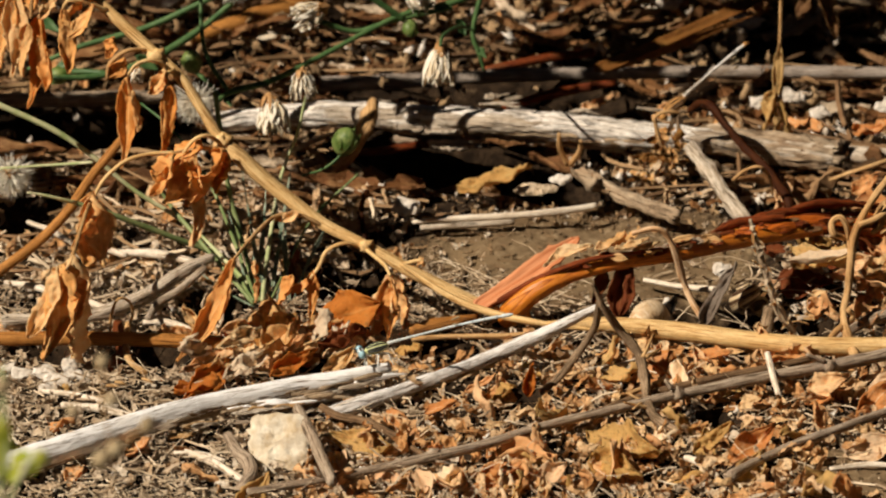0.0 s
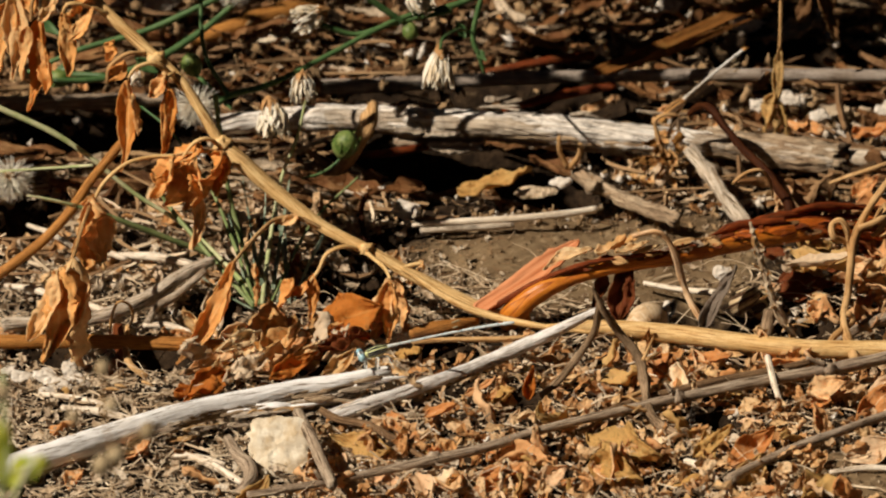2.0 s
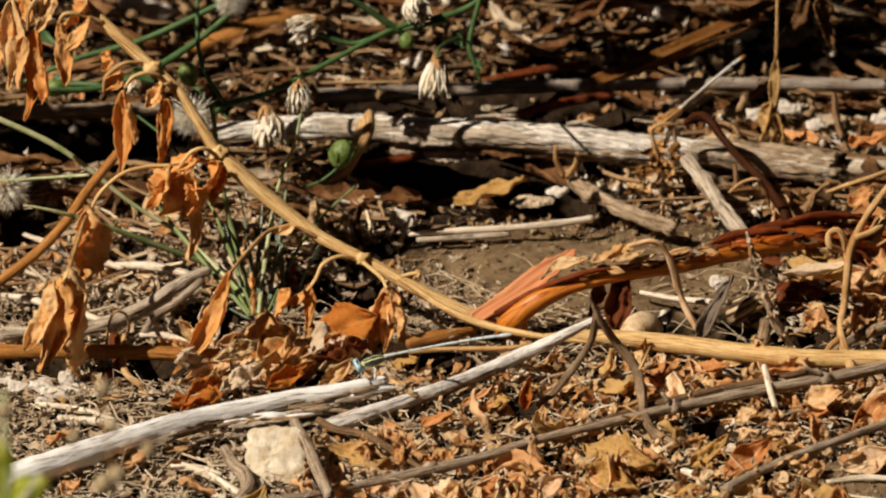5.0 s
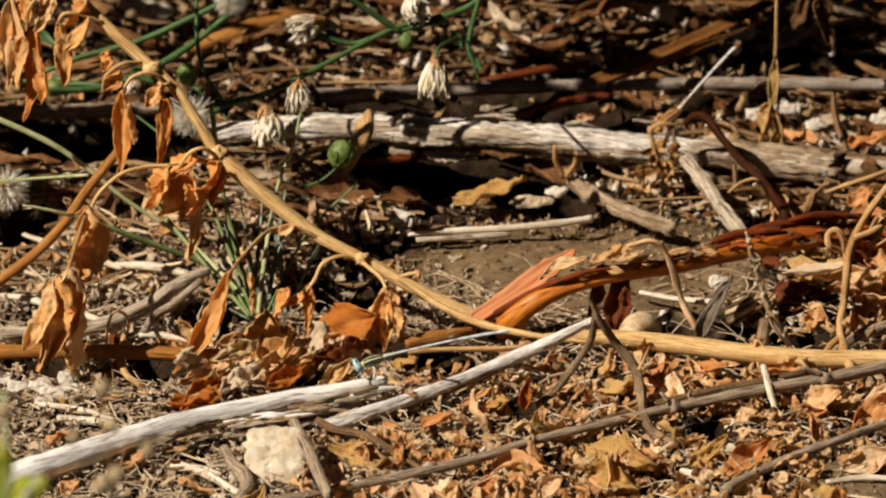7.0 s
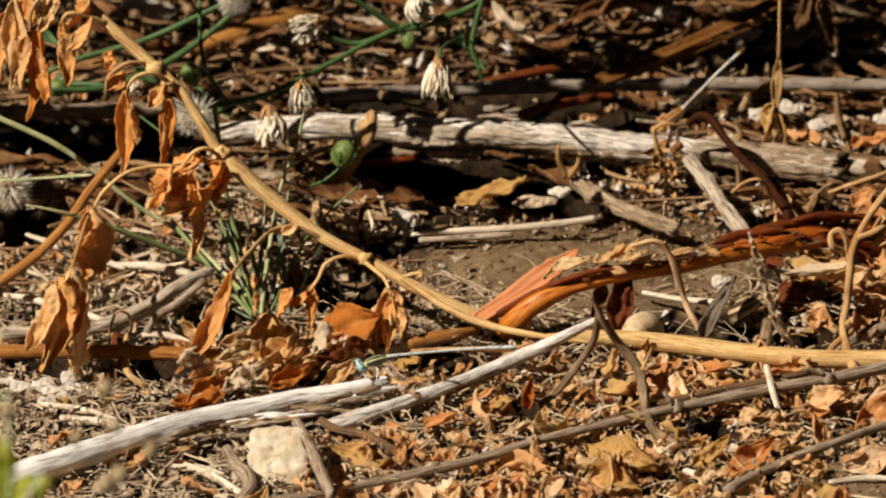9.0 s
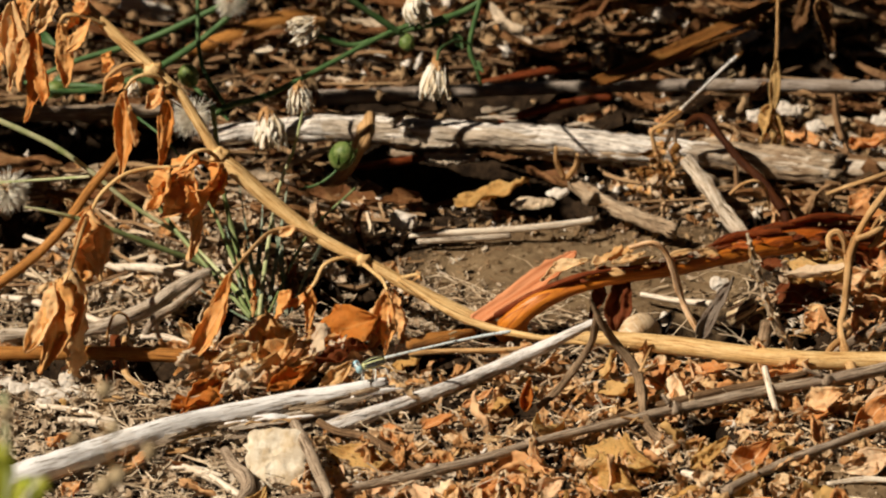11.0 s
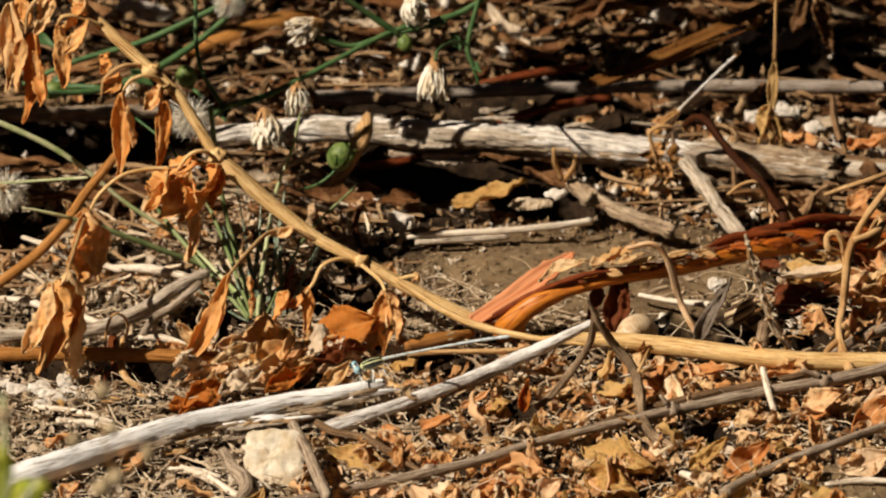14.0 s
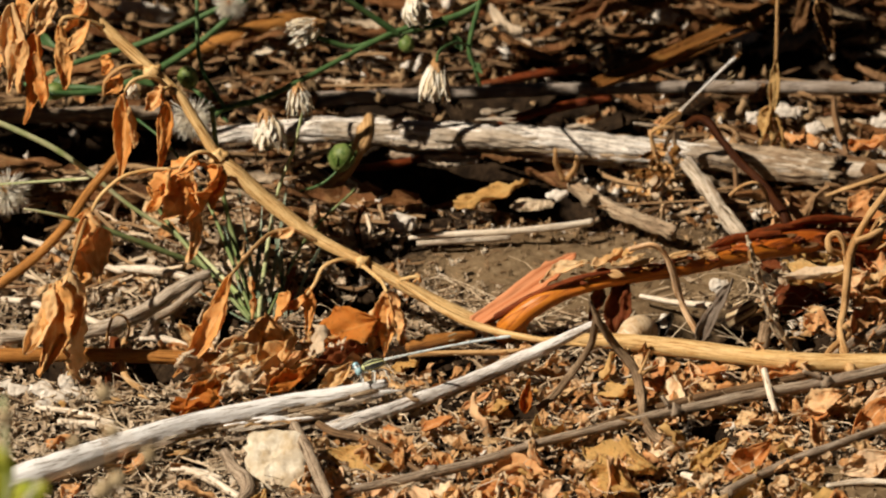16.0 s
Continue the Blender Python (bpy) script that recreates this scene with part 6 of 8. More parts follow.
    ("fallen_leaf", "tan dry leaf at the foot of the sprig", YELLOW_LEAF, (73.0, -33.7, 6.0), (78.1, -37.1, 10.0), 5.0, 0.9, 1.2, 0.4, 0),
    ("fallen_leaf", "orange curled dry leaf by broken log", LEAF, (87.9, 13.4, 4.0), (94.0, 14.1, 9.0), 5.0, 0.7, 1.1, 0.25, 0),
]:
    L = (Vector(b) - Vector(a)).length * (1 + 0.1 * cu)
    seed = int(a[0] * 7 + b[1] * 3) % 400 + 7
    g = lay(Geo(), blade(L, w, cu, fo * (1 if seed % 2 else -1), ru, seed=seed, nu=14, nv=20, thick=0.2, tear=0.15, twist=0.5 * math.sin(seed)), a, b, ro, (0, -0.55, 0.8))
    single(nm, g, m, lab, "fallen leaf", "fallen leaves")


def slab(name, c, rx, rz, mat, label, lean=55, seed=0, thick=1.4, square=1.0):
    """An uneven flake: a broken outline with a rough face, leaning back."""
    g = Geo()
    verts, uvs, faces = [], [], []
    n, rings = (36, 9) if square < 1 else (15, 4)
    rot = Matrix.Rotation(radians(lean), 3, "X")
    for side in (1, -1):
        for k in range(rings + 1):
            for j in range(n):
                a = 2 * math.pi * j / n
                e = 1 + 0.34 * noise.noise(Vector((math.cos(a) * 1.6 + seed, math.sin(a) * 1.6, 0))) + (0.20 if square < 1 else 0.5) * noise.noise(Vector((math.cos(a) * 4, math.sin(a) * 4, seed)))
                q = k / rings
                sx, sy = abs(math.cos(a)) ** square * math.copysign(1, math.cos(a)), abs(math.sin(a)) ** square * math.copysign(1, math.sin(a))
                x, y = sx * rx * e * q, sy * rz * e * q
                h = thick * 0.5 * (1 - q ** 6) + 0.35 * thick * (0.5 - 2 * abs(noise.noise(Vector((x * 0.5, y * 0.5 + seed, 6))))) + 0.5 * noise.noise(Vector((x * 0.35 + seed, y * 0.35, 2))) + 0.3 * noise.noise(Vector((x, y, seed)))
                verts.append(Vector(c) + rot @ Vector((x, y, side * h)))
                uvs.append((x, y))
    m = (rings + 1) * n
    for s in (0, 1):
        for k in range(rings):
            for j in range(n):
                f = [s * m + k * n + j, s * m + k * n + (j + 1) % n, s * m + (k + 1) * n + (j + 1) % n, s * m + (k + 1) * n + j]
                faces.append(f if s else f[::-1])
    g.add(verts, faces, uvs)
    return single(name, g, mat, label, "bark flake", smooth=square < 1)


slab("bark_flake", (-34.1, -123.2, 4.5), 7.2, 6.6, PLATE, "cream-coloured flake of bark leaning under the stick", 50, 3, 1.4, 0.8)
slab("bark_flake", (24.8, 22.4, 4.0), 2.5, 1.4, WHITE_CHIP, "small white shiny chip on litter", 40, 5, 0.8)
slab("bark_flake", (19.3, 22.6, 1.4), 5.0, 1.7, FLAKY, "pale ragged chip of wood on litter", 30, 9, 1.2)
slab("bark_flake", (-9.1, 6.1, 4.0), 2.8, 2.3, WHITE_CHIP, "white rounded chip in the litter", 50, 11, 1.2)
slab("bark_flake", (76.5, 68.3, 6.0), 2.3, 2.0, WHITE_CHIP, "white crumbly chip behind the log", 60, 13, 0.9)
slab("bark_flake", (69.7, 64.8, 6.0), 2.4, 1.6, WHITE_CHIP, "white crumbly chip behind the log", 60, 14, 0.9)
slab("bark_flake", (82.7, 60.3, 5.0), 2.2, 1.4, WHITE_CHIP, "white crumbly chip behind the log", 60, 15, 0.9)
slab("bark_flake", (98.1, 63.9, 5.0), 2.8, 1.7, WHITE_CHIP, "white crumbly chip behind the log", 60, 16, 0.9)
slab("bark_flake", (68.4, 115.6, 6.0), 4.0, 1.5, WHITE_CHIP, "whitish chip of wood among crumbled litter", 50, 17, 0.9)
slab("bark_flake", (50.9, 130.7, 6.0), 4.0, 2.5, WHITE_CHIP, "whitish chip of wood among crumbled litter", 50, 18, 0.9)
slab("bark_flake", (-70.0, 130.7, 6.0), 8.0, 3.0, WHITE_CHIP, "whitish chip of wood among crumbled litter", 50, 19, 0.9)
slab("bark_flake", (-42.6, 107.2, 5.0), 6.0, 3.0, PLATE, "cream chip of wood behind green stalks", 40, 20, 0.9)
slab("bark_flake", (45.7, -55.4, 6.5), 1.0, 1.3, WHITE_CHIP, "white chip on a black leaf", 70, 31, 0.7)
slab("bark_flake", (58.2, -30.4, 4.0), 2.2, 1.8, WHITE_CHIP, "white chip between the snail shells", 60, 21, 1.0)
for i, (c, rx, rz) in enumerate([((-79.9, -85.1, 2.0), 3.2, 1.6), ((-82.9, -82.7, 2.5), 2.2, 1.4), ((-77.8, -80.3, 3.5), 1.6, 2.6), ((-87.6, -82.1, 2.0), 2.6, 1.4), ((-90.3, -78.6, 2.0), 1.8, 1.2), ((-81.5, -87.5, 1.5), 2.4, 1.0), ((-76.1, -83.6, 2.0), 1.8, 1.2)]):
    slab("bark_flake", c, rx, rz, WHITE_CHIP, "white crumbly flake on the litter", 40 + 9 * i % 40, 22 + i, 1.0)



def tangle():
    """Crumpled leaves caught in the dry sprigs behind the red branch's end, and a clump under the perch."""
    rnd = random.Random(31)
    for i in range(26):
        p = Vector((79.7, -30.5, 6.0)) + Vector((rnd.uniform(-10, 14), rnd.uniform(-14, 12), rnd.uniform(-4, 5)))
        L = rnd.uniform(4, 9)
        d = Vector((rnd.uniform(-1, 1), rnd.uniform(-0.6, 0.6), rnd.uniform(-0.3, 0.8))).normalized() * L
        g = lay(Geo(), blade(L, L * rnd.uniform(0.4, 0.7), rnd.uniform(0.4, 1.6), rnd.choice((-1, 1)) * rnd.uniform(0.8, 1.8), 0.3, rnd.uniform(-0.8, 0.8), 400 + i, 9, 14, 0.16, 0.4, 0.25), p, p + d, rnd.uniform(-40, 40), (-0.3, -0.6, 0.7))
        single("fallen_leaf", g, (LEAF, YELLOW_LEAF, PALE_LEAF, HEAP_LEAF, WINE_LEAF)[i % 5], "small crumpled dry leaf caught among dry sprigs", "fallen leaf", "fallen leaves")
    o = (46.1, 28.0, -1.0)
    t = thing("withered_clump", "crumpled brown withered flower clump hanging on thin dry stalks", "dead plant", o)
    for i, pts in enumerate([[(52.6, 30.0, 16.9), (50.5, 30.0, 16.6), (48.7, 30.0, 13.2), (47.3, 30.0, 8.5)], [(44.9, 28.0, 16.3), (45.8, 28.0, 12.4), (46.3, 28.0, 7.3), (46.1, 28.0, -1.0)], [(50.5, 30.0, 16.4), (50.2, 30.0, 15.2), (50.7, 30.0, 11.6), (51.9, 30.0, 8.5)], [(50.5, 30.0, 16.6), (47.5, 29.0, 17.2), (44.9, 28.0, 16.3)]]):
        part("stalk", tube(Geo(), pts, [0.4] * len(pts), seg=7, step=0.6, rough=0.3, seed=i, knots=0.5), (KNOBBY, TAN_STEM)[i % 2], t, "", o)
    for i in range(54):
        top = i % 2
        p = Vector((47.0, 26.5, 9.0) if top else (46.2, 25.5, 3.6)) + Vector((rnd.gauss(0, 2.4), rnd.gauss(0, 1.4), rnd.gauss(0, 2.6)))
        L = rnd.uniform(2.5, 5.5)
        d = Vector((rnd.uniform(-1, 1), rnd.uniform(-1, 0.6), rnd.uniform(-1, 0.5))).normalized() * L
        part("leaf", lay(Geo(), blade(L, L * rnd.uniform(0.35, 0.7), 1.2, 1.5, 0.3, rnd.uniform(-1, 1), 440 + i, 7, 10, 0.15, 0.5, 0.3), p, p + d, rnd.uniform(-60, 60)), (HEAP_LEAF, STRAP_LEAF, PALE_LEAF, HEAP_LEAF)[i % 4], t, "", o)


def small_finds():
    """A dark crumpled gall by the knobbly twig, a pale papery tuft on the soil and a tuft of rootlets by the curled sprig."""
    rnd = random.Random(77)
    for name, label, cat, c, r, n, mats in (("leaf_gall", "dark crumpled rotten leaf lump on litter", "dead leaf", (48.7, -107.7, 3.0), 2.2, 16, (BLACK_LEAF, GREY_LEAF, BLACK_LEAF)),
                                            ("papery_tuft", "pale papery tuft of husks on bare soil", "husk", (2.0, -12.2, 2.0), 1.3, 14, (PALE_LEAF, PAPPUS, GREY_LITTER)),
                                            ("papery_tuft", "pale papery tuft of husks on bare soil", "husk", (1.1, -28.3, 1.0), 1.5, 12, (PALE_LEAF, PAPPUS, GREY_LITTER))):
        o = (c[0], c[1], c[2] - r)
        t = thing(name, label, cat, o)
        for i in range(n):
            d = Vector((rnd.gauss(0, 1), rnd.gauss(0, 1), rnd.gauss(0.2, 0.8))).normalized()
            p = Vector(c) + d * r * 0.3
            e = p + Vector((d.y, -d.x, d.z * 0.6 + 0.2)) * r * rnd.uniform(0.7, 1.4)
            part("scrap", lay(Geo(), blade((e - p).length, r * rnd.uniform(0.4, 0.9), 1.0, 1.3, 0.3, seed=970 + i, nu=6, nv=9, thick=0.1, tear=0.5, jag=0.3), p, e, rnd.uniform(-60, 60), tuple(d)), mats[i % 3], t, "", o)
    o = (75.8, -47.6, 0.0)
    t = thing("rootlets", "tuft of fine pale dry rootlets in shade", "roots", o)
    for i in range(46):
        a = Vector(o) + Vector((rnd.gauss(0, 3.0), rnd.gauss(0, 1.5), rnd.uniform(0, 2.5)))
        b = a + Vector((rnd.gauss(0, 2.2), rnd.gauss(0, 1.0), rnd.uniform(-0.5, 2.6)))
        part("rootlet", tube(Geo(), [a, (a + b) / 2 + Vector((rnd.uniform(-0.7, 0.7), 0, rnd.uniform(-0.5, 0.7))), b], [0.22, 0.2, 0.1], seg=5, step=0.7, rough=0.2, seed=i), (PALE_STEM, TAN_STEM)[i % 2], t, "", o)


tangle()
small_finds()
stick("dry_tendril", [(-70.0, -68.9, 5.0), (-69.7, -68.8, 9.0), (-68.6, -69.9, 13.0), (-67.2, -69.2, 13.5), (-65.7, -68.1, 12.0), (-65.3, -67.2, 9.0), (-66.3, -65.8, 6.0)], [0.30, 0.30, 0.30, 0.30, 0.30, 0.30, 0.24], TAN_STEM, "thin arched dry tendril over a stem", "tendril", seg=8, step=0.5, rough=0.1, seed=91)
stick("dry_stalk", [(-66.4, -64.6, 6.0), (-66.6, -71.9, 4.0), (-65.4, -78.0, 3.0), (-62.1, -79.8, 1.0)], [0.61, 0.73, 0.73, 0.61], TAN_STEM, "short tan forked stem in litter", "stem", seg=10, rough=0.2, seed=92)
stick("dry_tendril", [(61.2, -3.6, 14.0), (63.7, -5.5, 17.0), (66.7, -6.1, 18.0), (68.9, -4.4, 15.0), (69.8, -2.4, 10.0)], [0.37, 0.37, 0.37, 0.37, 0.24], TAN_STEM, "thin hooked dry tendril at the log", "tendril", seg=8, step=0.5, rough=0.15, seed=93)
stick("dry_tendril", [(98.3, 6.3, 16.0), (92.1, 2.9, 15.0), (87.3, 3.9, 13.0), (82.7, 9.1, 9.0)], [0.61, 0.61, 0.49, 0.37], TAN_STEM, "tan dry shoot leaning on the broken log", "tendril", seg=8, step=0.7, rough=0.2, seed=94)
stick("dry_tendril", [(89.4, -40.3, 20.0), (91.0, -40.2, 23.0), (92.9, -39.5, 23.5), (94.4, -39.0, 21.0), (93.5, -37.0, 17.0), (91.3, -34.3, 14.0)], [0.37, 0.49, 0.49, 0.49, 0.37, 0.24], TAN_STEM, "curled tan tendril by the red branch", "tendril", seg=8, step=0.5, rough=0.15, seed=95)

# ---- snails ----


def snail(c, size, mat, label, spire, spin):
    """A globose shell: a tube coiled on a shrinking helix, with a rolled lip."""
    o = (c[0], c[1], c[2] - size * 0.95)
    t = thing("snail", label, "snail", o)
    g = Geo()
    verts, uvs, faces = [], [], []
    n, seg, whorls = 120, 22, 3.6
    rot = Vector(spire).to_track_quat("Z", "Y").to_matrix() @ Matrix.Rotation(radians(spin), 3, "Z")
    for i in range(n + 1):
        th = 2 * math.pi * whorls * i / n
        k = math.exp(-0.125 * th)
        cx, cy, cz = 0.50 * k * math.cos(th), 0.50 * k * math.sin(th), 0.86 * (1 - k) * 1.15
        for j in range(seg):
            a = 2 * math.pi * j / seg
            rr = k * 0.52 * (1 + 0.012 * math.sin(th * 26))
            out = rr * math.cos(a)
            p = Vector((cx + out * math.cos(th), cy + out * math.sin(th), cz + rr * 1.05 * math.sin(a) - 0.3))
            verts.append(Vector(c) + rot @ p * size)
            uvs.append((j / seg, th / 6.28))
    for i in range(n):
        for j in range(seg):
            q = (j + 1) % seg
            faces.append((i * seg + j, i * seg + q, (i + 1) * seg + q, (i + 1) * seg + j))
    e = len(verts)
    verts.append(sum(verts[:seg], Vector()) / seg)
    uvs.append((0.5, 0))
    faces += [(e, (j + 1) % seg, j) for j in range(seg)]
    g.add(verts, faces, uvs)
    part("shell", g, mat, t, "", o)
    ring = [verts[j] for j in range(seg)] + [verts[0], verts[1]]
    part("lip", tube(Geo(), ring[:-1], [size * 0.035] * (seg + 1), seg=6, step=0.6, rough=0.05), WHITE_CHIP if mat is SHELL else mat, t, "", o)
    return t


SNAIL = snail((39.9, -59.6, 2.6), 6.7, SHELL, "pale cream snail shell beside the ochre stem", (0.60, -0.78, -0.15), 20)
snail((63.0, -49.2, 5.2), 6.0, STRIPED, "dark brown striped snail shell in shade", (-0.35, 0.3, 0.9), 150)

# ---- damselflies ----


def damselfly(name, label, at, unit, head_mat, eye_mat, thorax_mat, stripe_mat, abd_mat, tip_mat, leg_mat, body_dir, abd_dir, wing_dir, abd_len, feet):
    """at: middle of the thorax. The abdomen is a part with its own pivot, along its +x."""
    o = Vector(at)
    t = thing(name, label, "damselfly", o)
    b = Vector(body_dir).normalized()
    rot = b.to_track_quat("X", "Z").to_matrix()
    u = unit

    def loc(x, y, z):
        return o + rot @ Vector((x, y, z)) * u

    part("thorax", ball(Geo(), o, 3.1 * u, 1.0 * u, 1.2 * u, seg=16, rings=14, rough=0.06, seed=1, turn=rot), thorax_mat, t, "", o)
    for s in (-1, 1):
        for k, (y, z) in enumerate(((0.45, 1.05), (0.92, 0.45), (0.98, -0.15))):
            g = tube(Geo(), [loc(-2.3, s * y * 0.8, z * 0.8), loc(0, s * y * 1.08, z * 1.08), loc(2.4, s * y * 0.75, z * 0.75)], [0.12 * u, 0.25 * u, 0.12 * u], seg=7, step=0.5)
            part("thorax_stripe", g, stripe_mat, t, "", o)
    head = part("head", ball(Geo(), loc(-3.7, 0, 0.1), 0.9 * u, 1.55 * u, 1.0 * u, seg=16, rings=12, turn=rot), head_mat, t, "", o)
    for s in (-1, 1):
        part("eye", ball(Geo(), loc(-3.75, s * 1.65, 0.25), 0.85 * u, 0.75 * u, 0.95 * u, turn=rot), eye_mat, head, "", o)
        part("antenna", tube(Geo(), [loc(-4.3, s * 0.6, 0.6), loc(-5.1, s * 0.9, 1.2), loc(-5.6, s * 1.1, 1.1)], [0.12 * u, 0.09 * u, 0.05 * u], seg=5, step=0.4), DARK_MARK, head, "", o)
    part("face_mark", tube(Geo(), [loc(-3.6, -1.3, 0.85), loc(-3.7, 0, 1.05), loc(-3.6, 1.3, 0.85)], [0.16 * u, 0.22 * u, 0.16 * u], seg=6, step=0.4), DARK_MARK, head, "", o)
    # legs: hip, knee, foot
    for i, (f, s) in enumerate(feet):
        hip = loc(-1.6 + 0.8 * (i // 2), s * 0.6, -1.1)
        foot = Vector(f)
        knee = (hip + foot) / 2 + Vector((0.5 * u * (1 if i > 1 else -1), -s * 0.6 * u, 1.3 * u))
        leg = part("leg", tube(Geo(), [hip, knee], [0.16 * u, 0.13 * u], seg=7, step=0.4, rough=0.02), leg_mat, t, "", o)
        part("shin", tube(Geo(), [knee, (knee * 0.4 + foot * 0.6), foot], [0.13 * u, 0.18 * u, 0.07 * u], seg=7, step=0.4, rough=0.02, flat=0.6), leg_mat, leg, "", o)
    # wings folded over the back
    w = Vector(wing_dir).normalized()
    for i, (s, lift) in enumerate(((-1, 0.0), (1, 0.03), (-1, 0.08), (1, 0.11))):
        root = loc(0.6 + 0.8 * (i // 2), s * 0.4, 1.2)
        d = (w + Vector((0, s * 0.03, lift))).normalized()
        L = abd_len * 0.70
        g = lay(Geo(), blade(L, abd_len * 0.125, 0.04, 0.15, 0.02, seed=i, nu=5, nv=18, thick=0, blunt=0.6), root, root + d * L, 0, (0, -1, 0.25))
        wing = part("wing", g, WING, t, "clear folded wing", o)
        wing.visible_shadow = False
        p = root + d * L * 0.90 + Vector((0, -0.1, 0.7 * u))
        part("wing_spot", ball(Geo(), p, 0.75 * u, 0.06 * u, 0.28 * u, seg=8, rings=5, turn=d.to_track_quat("X", "Z").to_matrix()), SEED, wing, "", o)
    # abdomen in its own space along +x
    pivot = loc(2.7, 0, 0.35)
    g = Geo()
    n = 10
    tube(g, [(0, 0, 0), (abd_len * 0.10, 0, 0.1), (abd_len * 0.35, 0, 0.25), (abd_len * 0.6, 0, 0.3), (abd_len * 0.85, 0, 0.15), (abd_len, 0, -0.1)],
         [0.44 * u, 0.33 * u, 0.28 * u, 0.30 * u, 0.38 * u, 0.32 * u], seg=12, step=0.5, rough=0.03)
    abd = new("abdomen", g.mesh("abdomen", abd_mat))
    abd.parent = t
    for i in range(1, n):
        x = abd_len * i / n
        k = 0.40 * u * (0.78 if i < 7 else 0.98)
        mk = tube(Geo(), [(x - 0.09 * u, 0, 0.27), (x + 0.09 * u, 0, 0.27)], [k, k], seg=12, step=0.2, rough=0)
        if i in (1, 7, 8) or leg_mat is PALE_LEG:
            part("ring", mk, RING if leg_mat is PALE_LEG else DARK_MARK if i == 8 else FEM_PALE, abd)
    part("tail_tip", tube(Geo(), [(abd_len * 0.94, 0, 0.05), (abd_len * 1.0, 0, -0.1), (abd_len * 1.03, 0, -0.1)], [0.46 * u, 0.44 * u, 0.2 * u], seg=10, step=0.4), tip_mat, abd)
    return t, abd, pivot - o


BLUE_AT = Vector((-14.5, -91.0, 11.5))
BLUE_FLY, BLUE_TAIL, BLUE_PIVOT = damselfly(
    "damselfly", "pale blue damselfly perched on the end of the bleached stick", BLUE_AT, 0.9, BLUE, EYE, YELLOW_GREEN, DARK_MARK, BLUE, BLUE, PALE_LEG,
    (0.95, 0.20, 0.24), (1, 0, 0.2), (0.97, 0.05, 0.22), 25.6,
    [((-16.6, -94.2, 8.0), -1), ((-17.1, -88.0, 6.0), 1), ((-14.3, -93.6, 8.2), -1), ((-14.9, -88.0, 6.4), 1), ((-11.0, -92.0, 8.0), -1), ((-10.6, -87.0, 6.6), 1)])
FEM_AT = Vector((50.0, 47.0, 11.9))
FEM_FLY, FEM_TAIL, FEM_PIVOT = damselfly(
    "damselfly", "orange and cream damselfly perched on the dark arched stem", FEM_AT, 1.0, FEM_ORANGE, FEM_ORANGE, FEM_ORANGE, TWIG, FEM_PALE, FEM_ORANGE, TAN_STEM,
    (0.85, 0.3, 0.55), (1, 0, 1), (0.8, 0.2, 0.35), 24.0,
    [((48.2, 44.0, 9.3), -1), ((47.8, 50.0, 7.2), 1), ((50.4, 44.0, 8.6), -1), ((50.3, 50.0, 7.0), 1), ((53.2, 44.0, 10.0), -1), ((53.6, 50.0, 8.0), 1)])


# ---- unseen dry weeds added beside and behind the litter to shade it ----
# spots that the added shade leaves must leave in the sun
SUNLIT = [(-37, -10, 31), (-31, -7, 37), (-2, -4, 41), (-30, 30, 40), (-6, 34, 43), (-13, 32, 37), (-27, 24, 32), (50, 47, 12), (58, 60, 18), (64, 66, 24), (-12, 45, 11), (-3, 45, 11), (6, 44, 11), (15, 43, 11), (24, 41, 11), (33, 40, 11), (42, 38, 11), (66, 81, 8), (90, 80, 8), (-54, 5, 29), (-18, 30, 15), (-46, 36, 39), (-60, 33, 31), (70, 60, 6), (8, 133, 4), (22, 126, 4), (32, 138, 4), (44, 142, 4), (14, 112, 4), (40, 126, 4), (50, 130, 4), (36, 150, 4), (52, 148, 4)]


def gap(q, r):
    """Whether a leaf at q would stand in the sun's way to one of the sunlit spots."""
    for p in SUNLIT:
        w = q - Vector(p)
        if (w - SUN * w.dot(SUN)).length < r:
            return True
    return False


# stands out of view; added to cast shade on the litter beyond the log
def rear_shade_weed():
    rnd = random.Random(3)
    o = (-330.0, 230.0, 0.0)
    t = thing("unseen_shade_weed", "unseen leafy dry weed added to shade the rear litter", "plant", o)
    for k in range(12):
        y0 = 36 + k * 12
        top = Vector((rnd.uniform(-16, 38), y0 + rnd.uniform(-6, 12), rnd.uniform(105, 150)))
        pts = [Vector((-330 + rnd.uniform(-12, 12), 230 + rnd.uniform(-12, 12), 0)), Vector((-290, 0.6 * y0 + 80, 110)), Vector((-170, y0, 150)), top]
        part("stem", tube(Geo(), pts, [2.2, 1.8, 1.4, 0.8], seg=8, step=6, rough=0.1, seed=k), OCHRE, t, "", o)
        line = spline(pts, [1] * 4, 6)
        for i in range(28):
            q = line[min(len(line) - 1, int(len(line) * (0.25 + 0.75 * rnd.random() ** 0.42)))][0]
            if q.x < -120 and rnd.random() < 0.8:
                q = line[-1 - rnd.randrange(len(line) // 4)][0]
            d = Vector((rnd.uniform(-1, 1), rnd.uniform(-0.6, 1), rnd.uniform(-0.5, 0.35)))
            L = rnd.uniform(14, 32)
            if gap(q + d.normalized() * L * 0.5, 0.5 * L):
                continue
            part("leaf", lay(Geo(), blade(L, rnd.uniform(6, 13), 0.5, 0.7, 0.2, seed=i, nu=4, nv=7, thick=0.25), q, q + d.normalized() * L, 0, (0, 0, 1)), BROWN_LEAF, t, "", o)


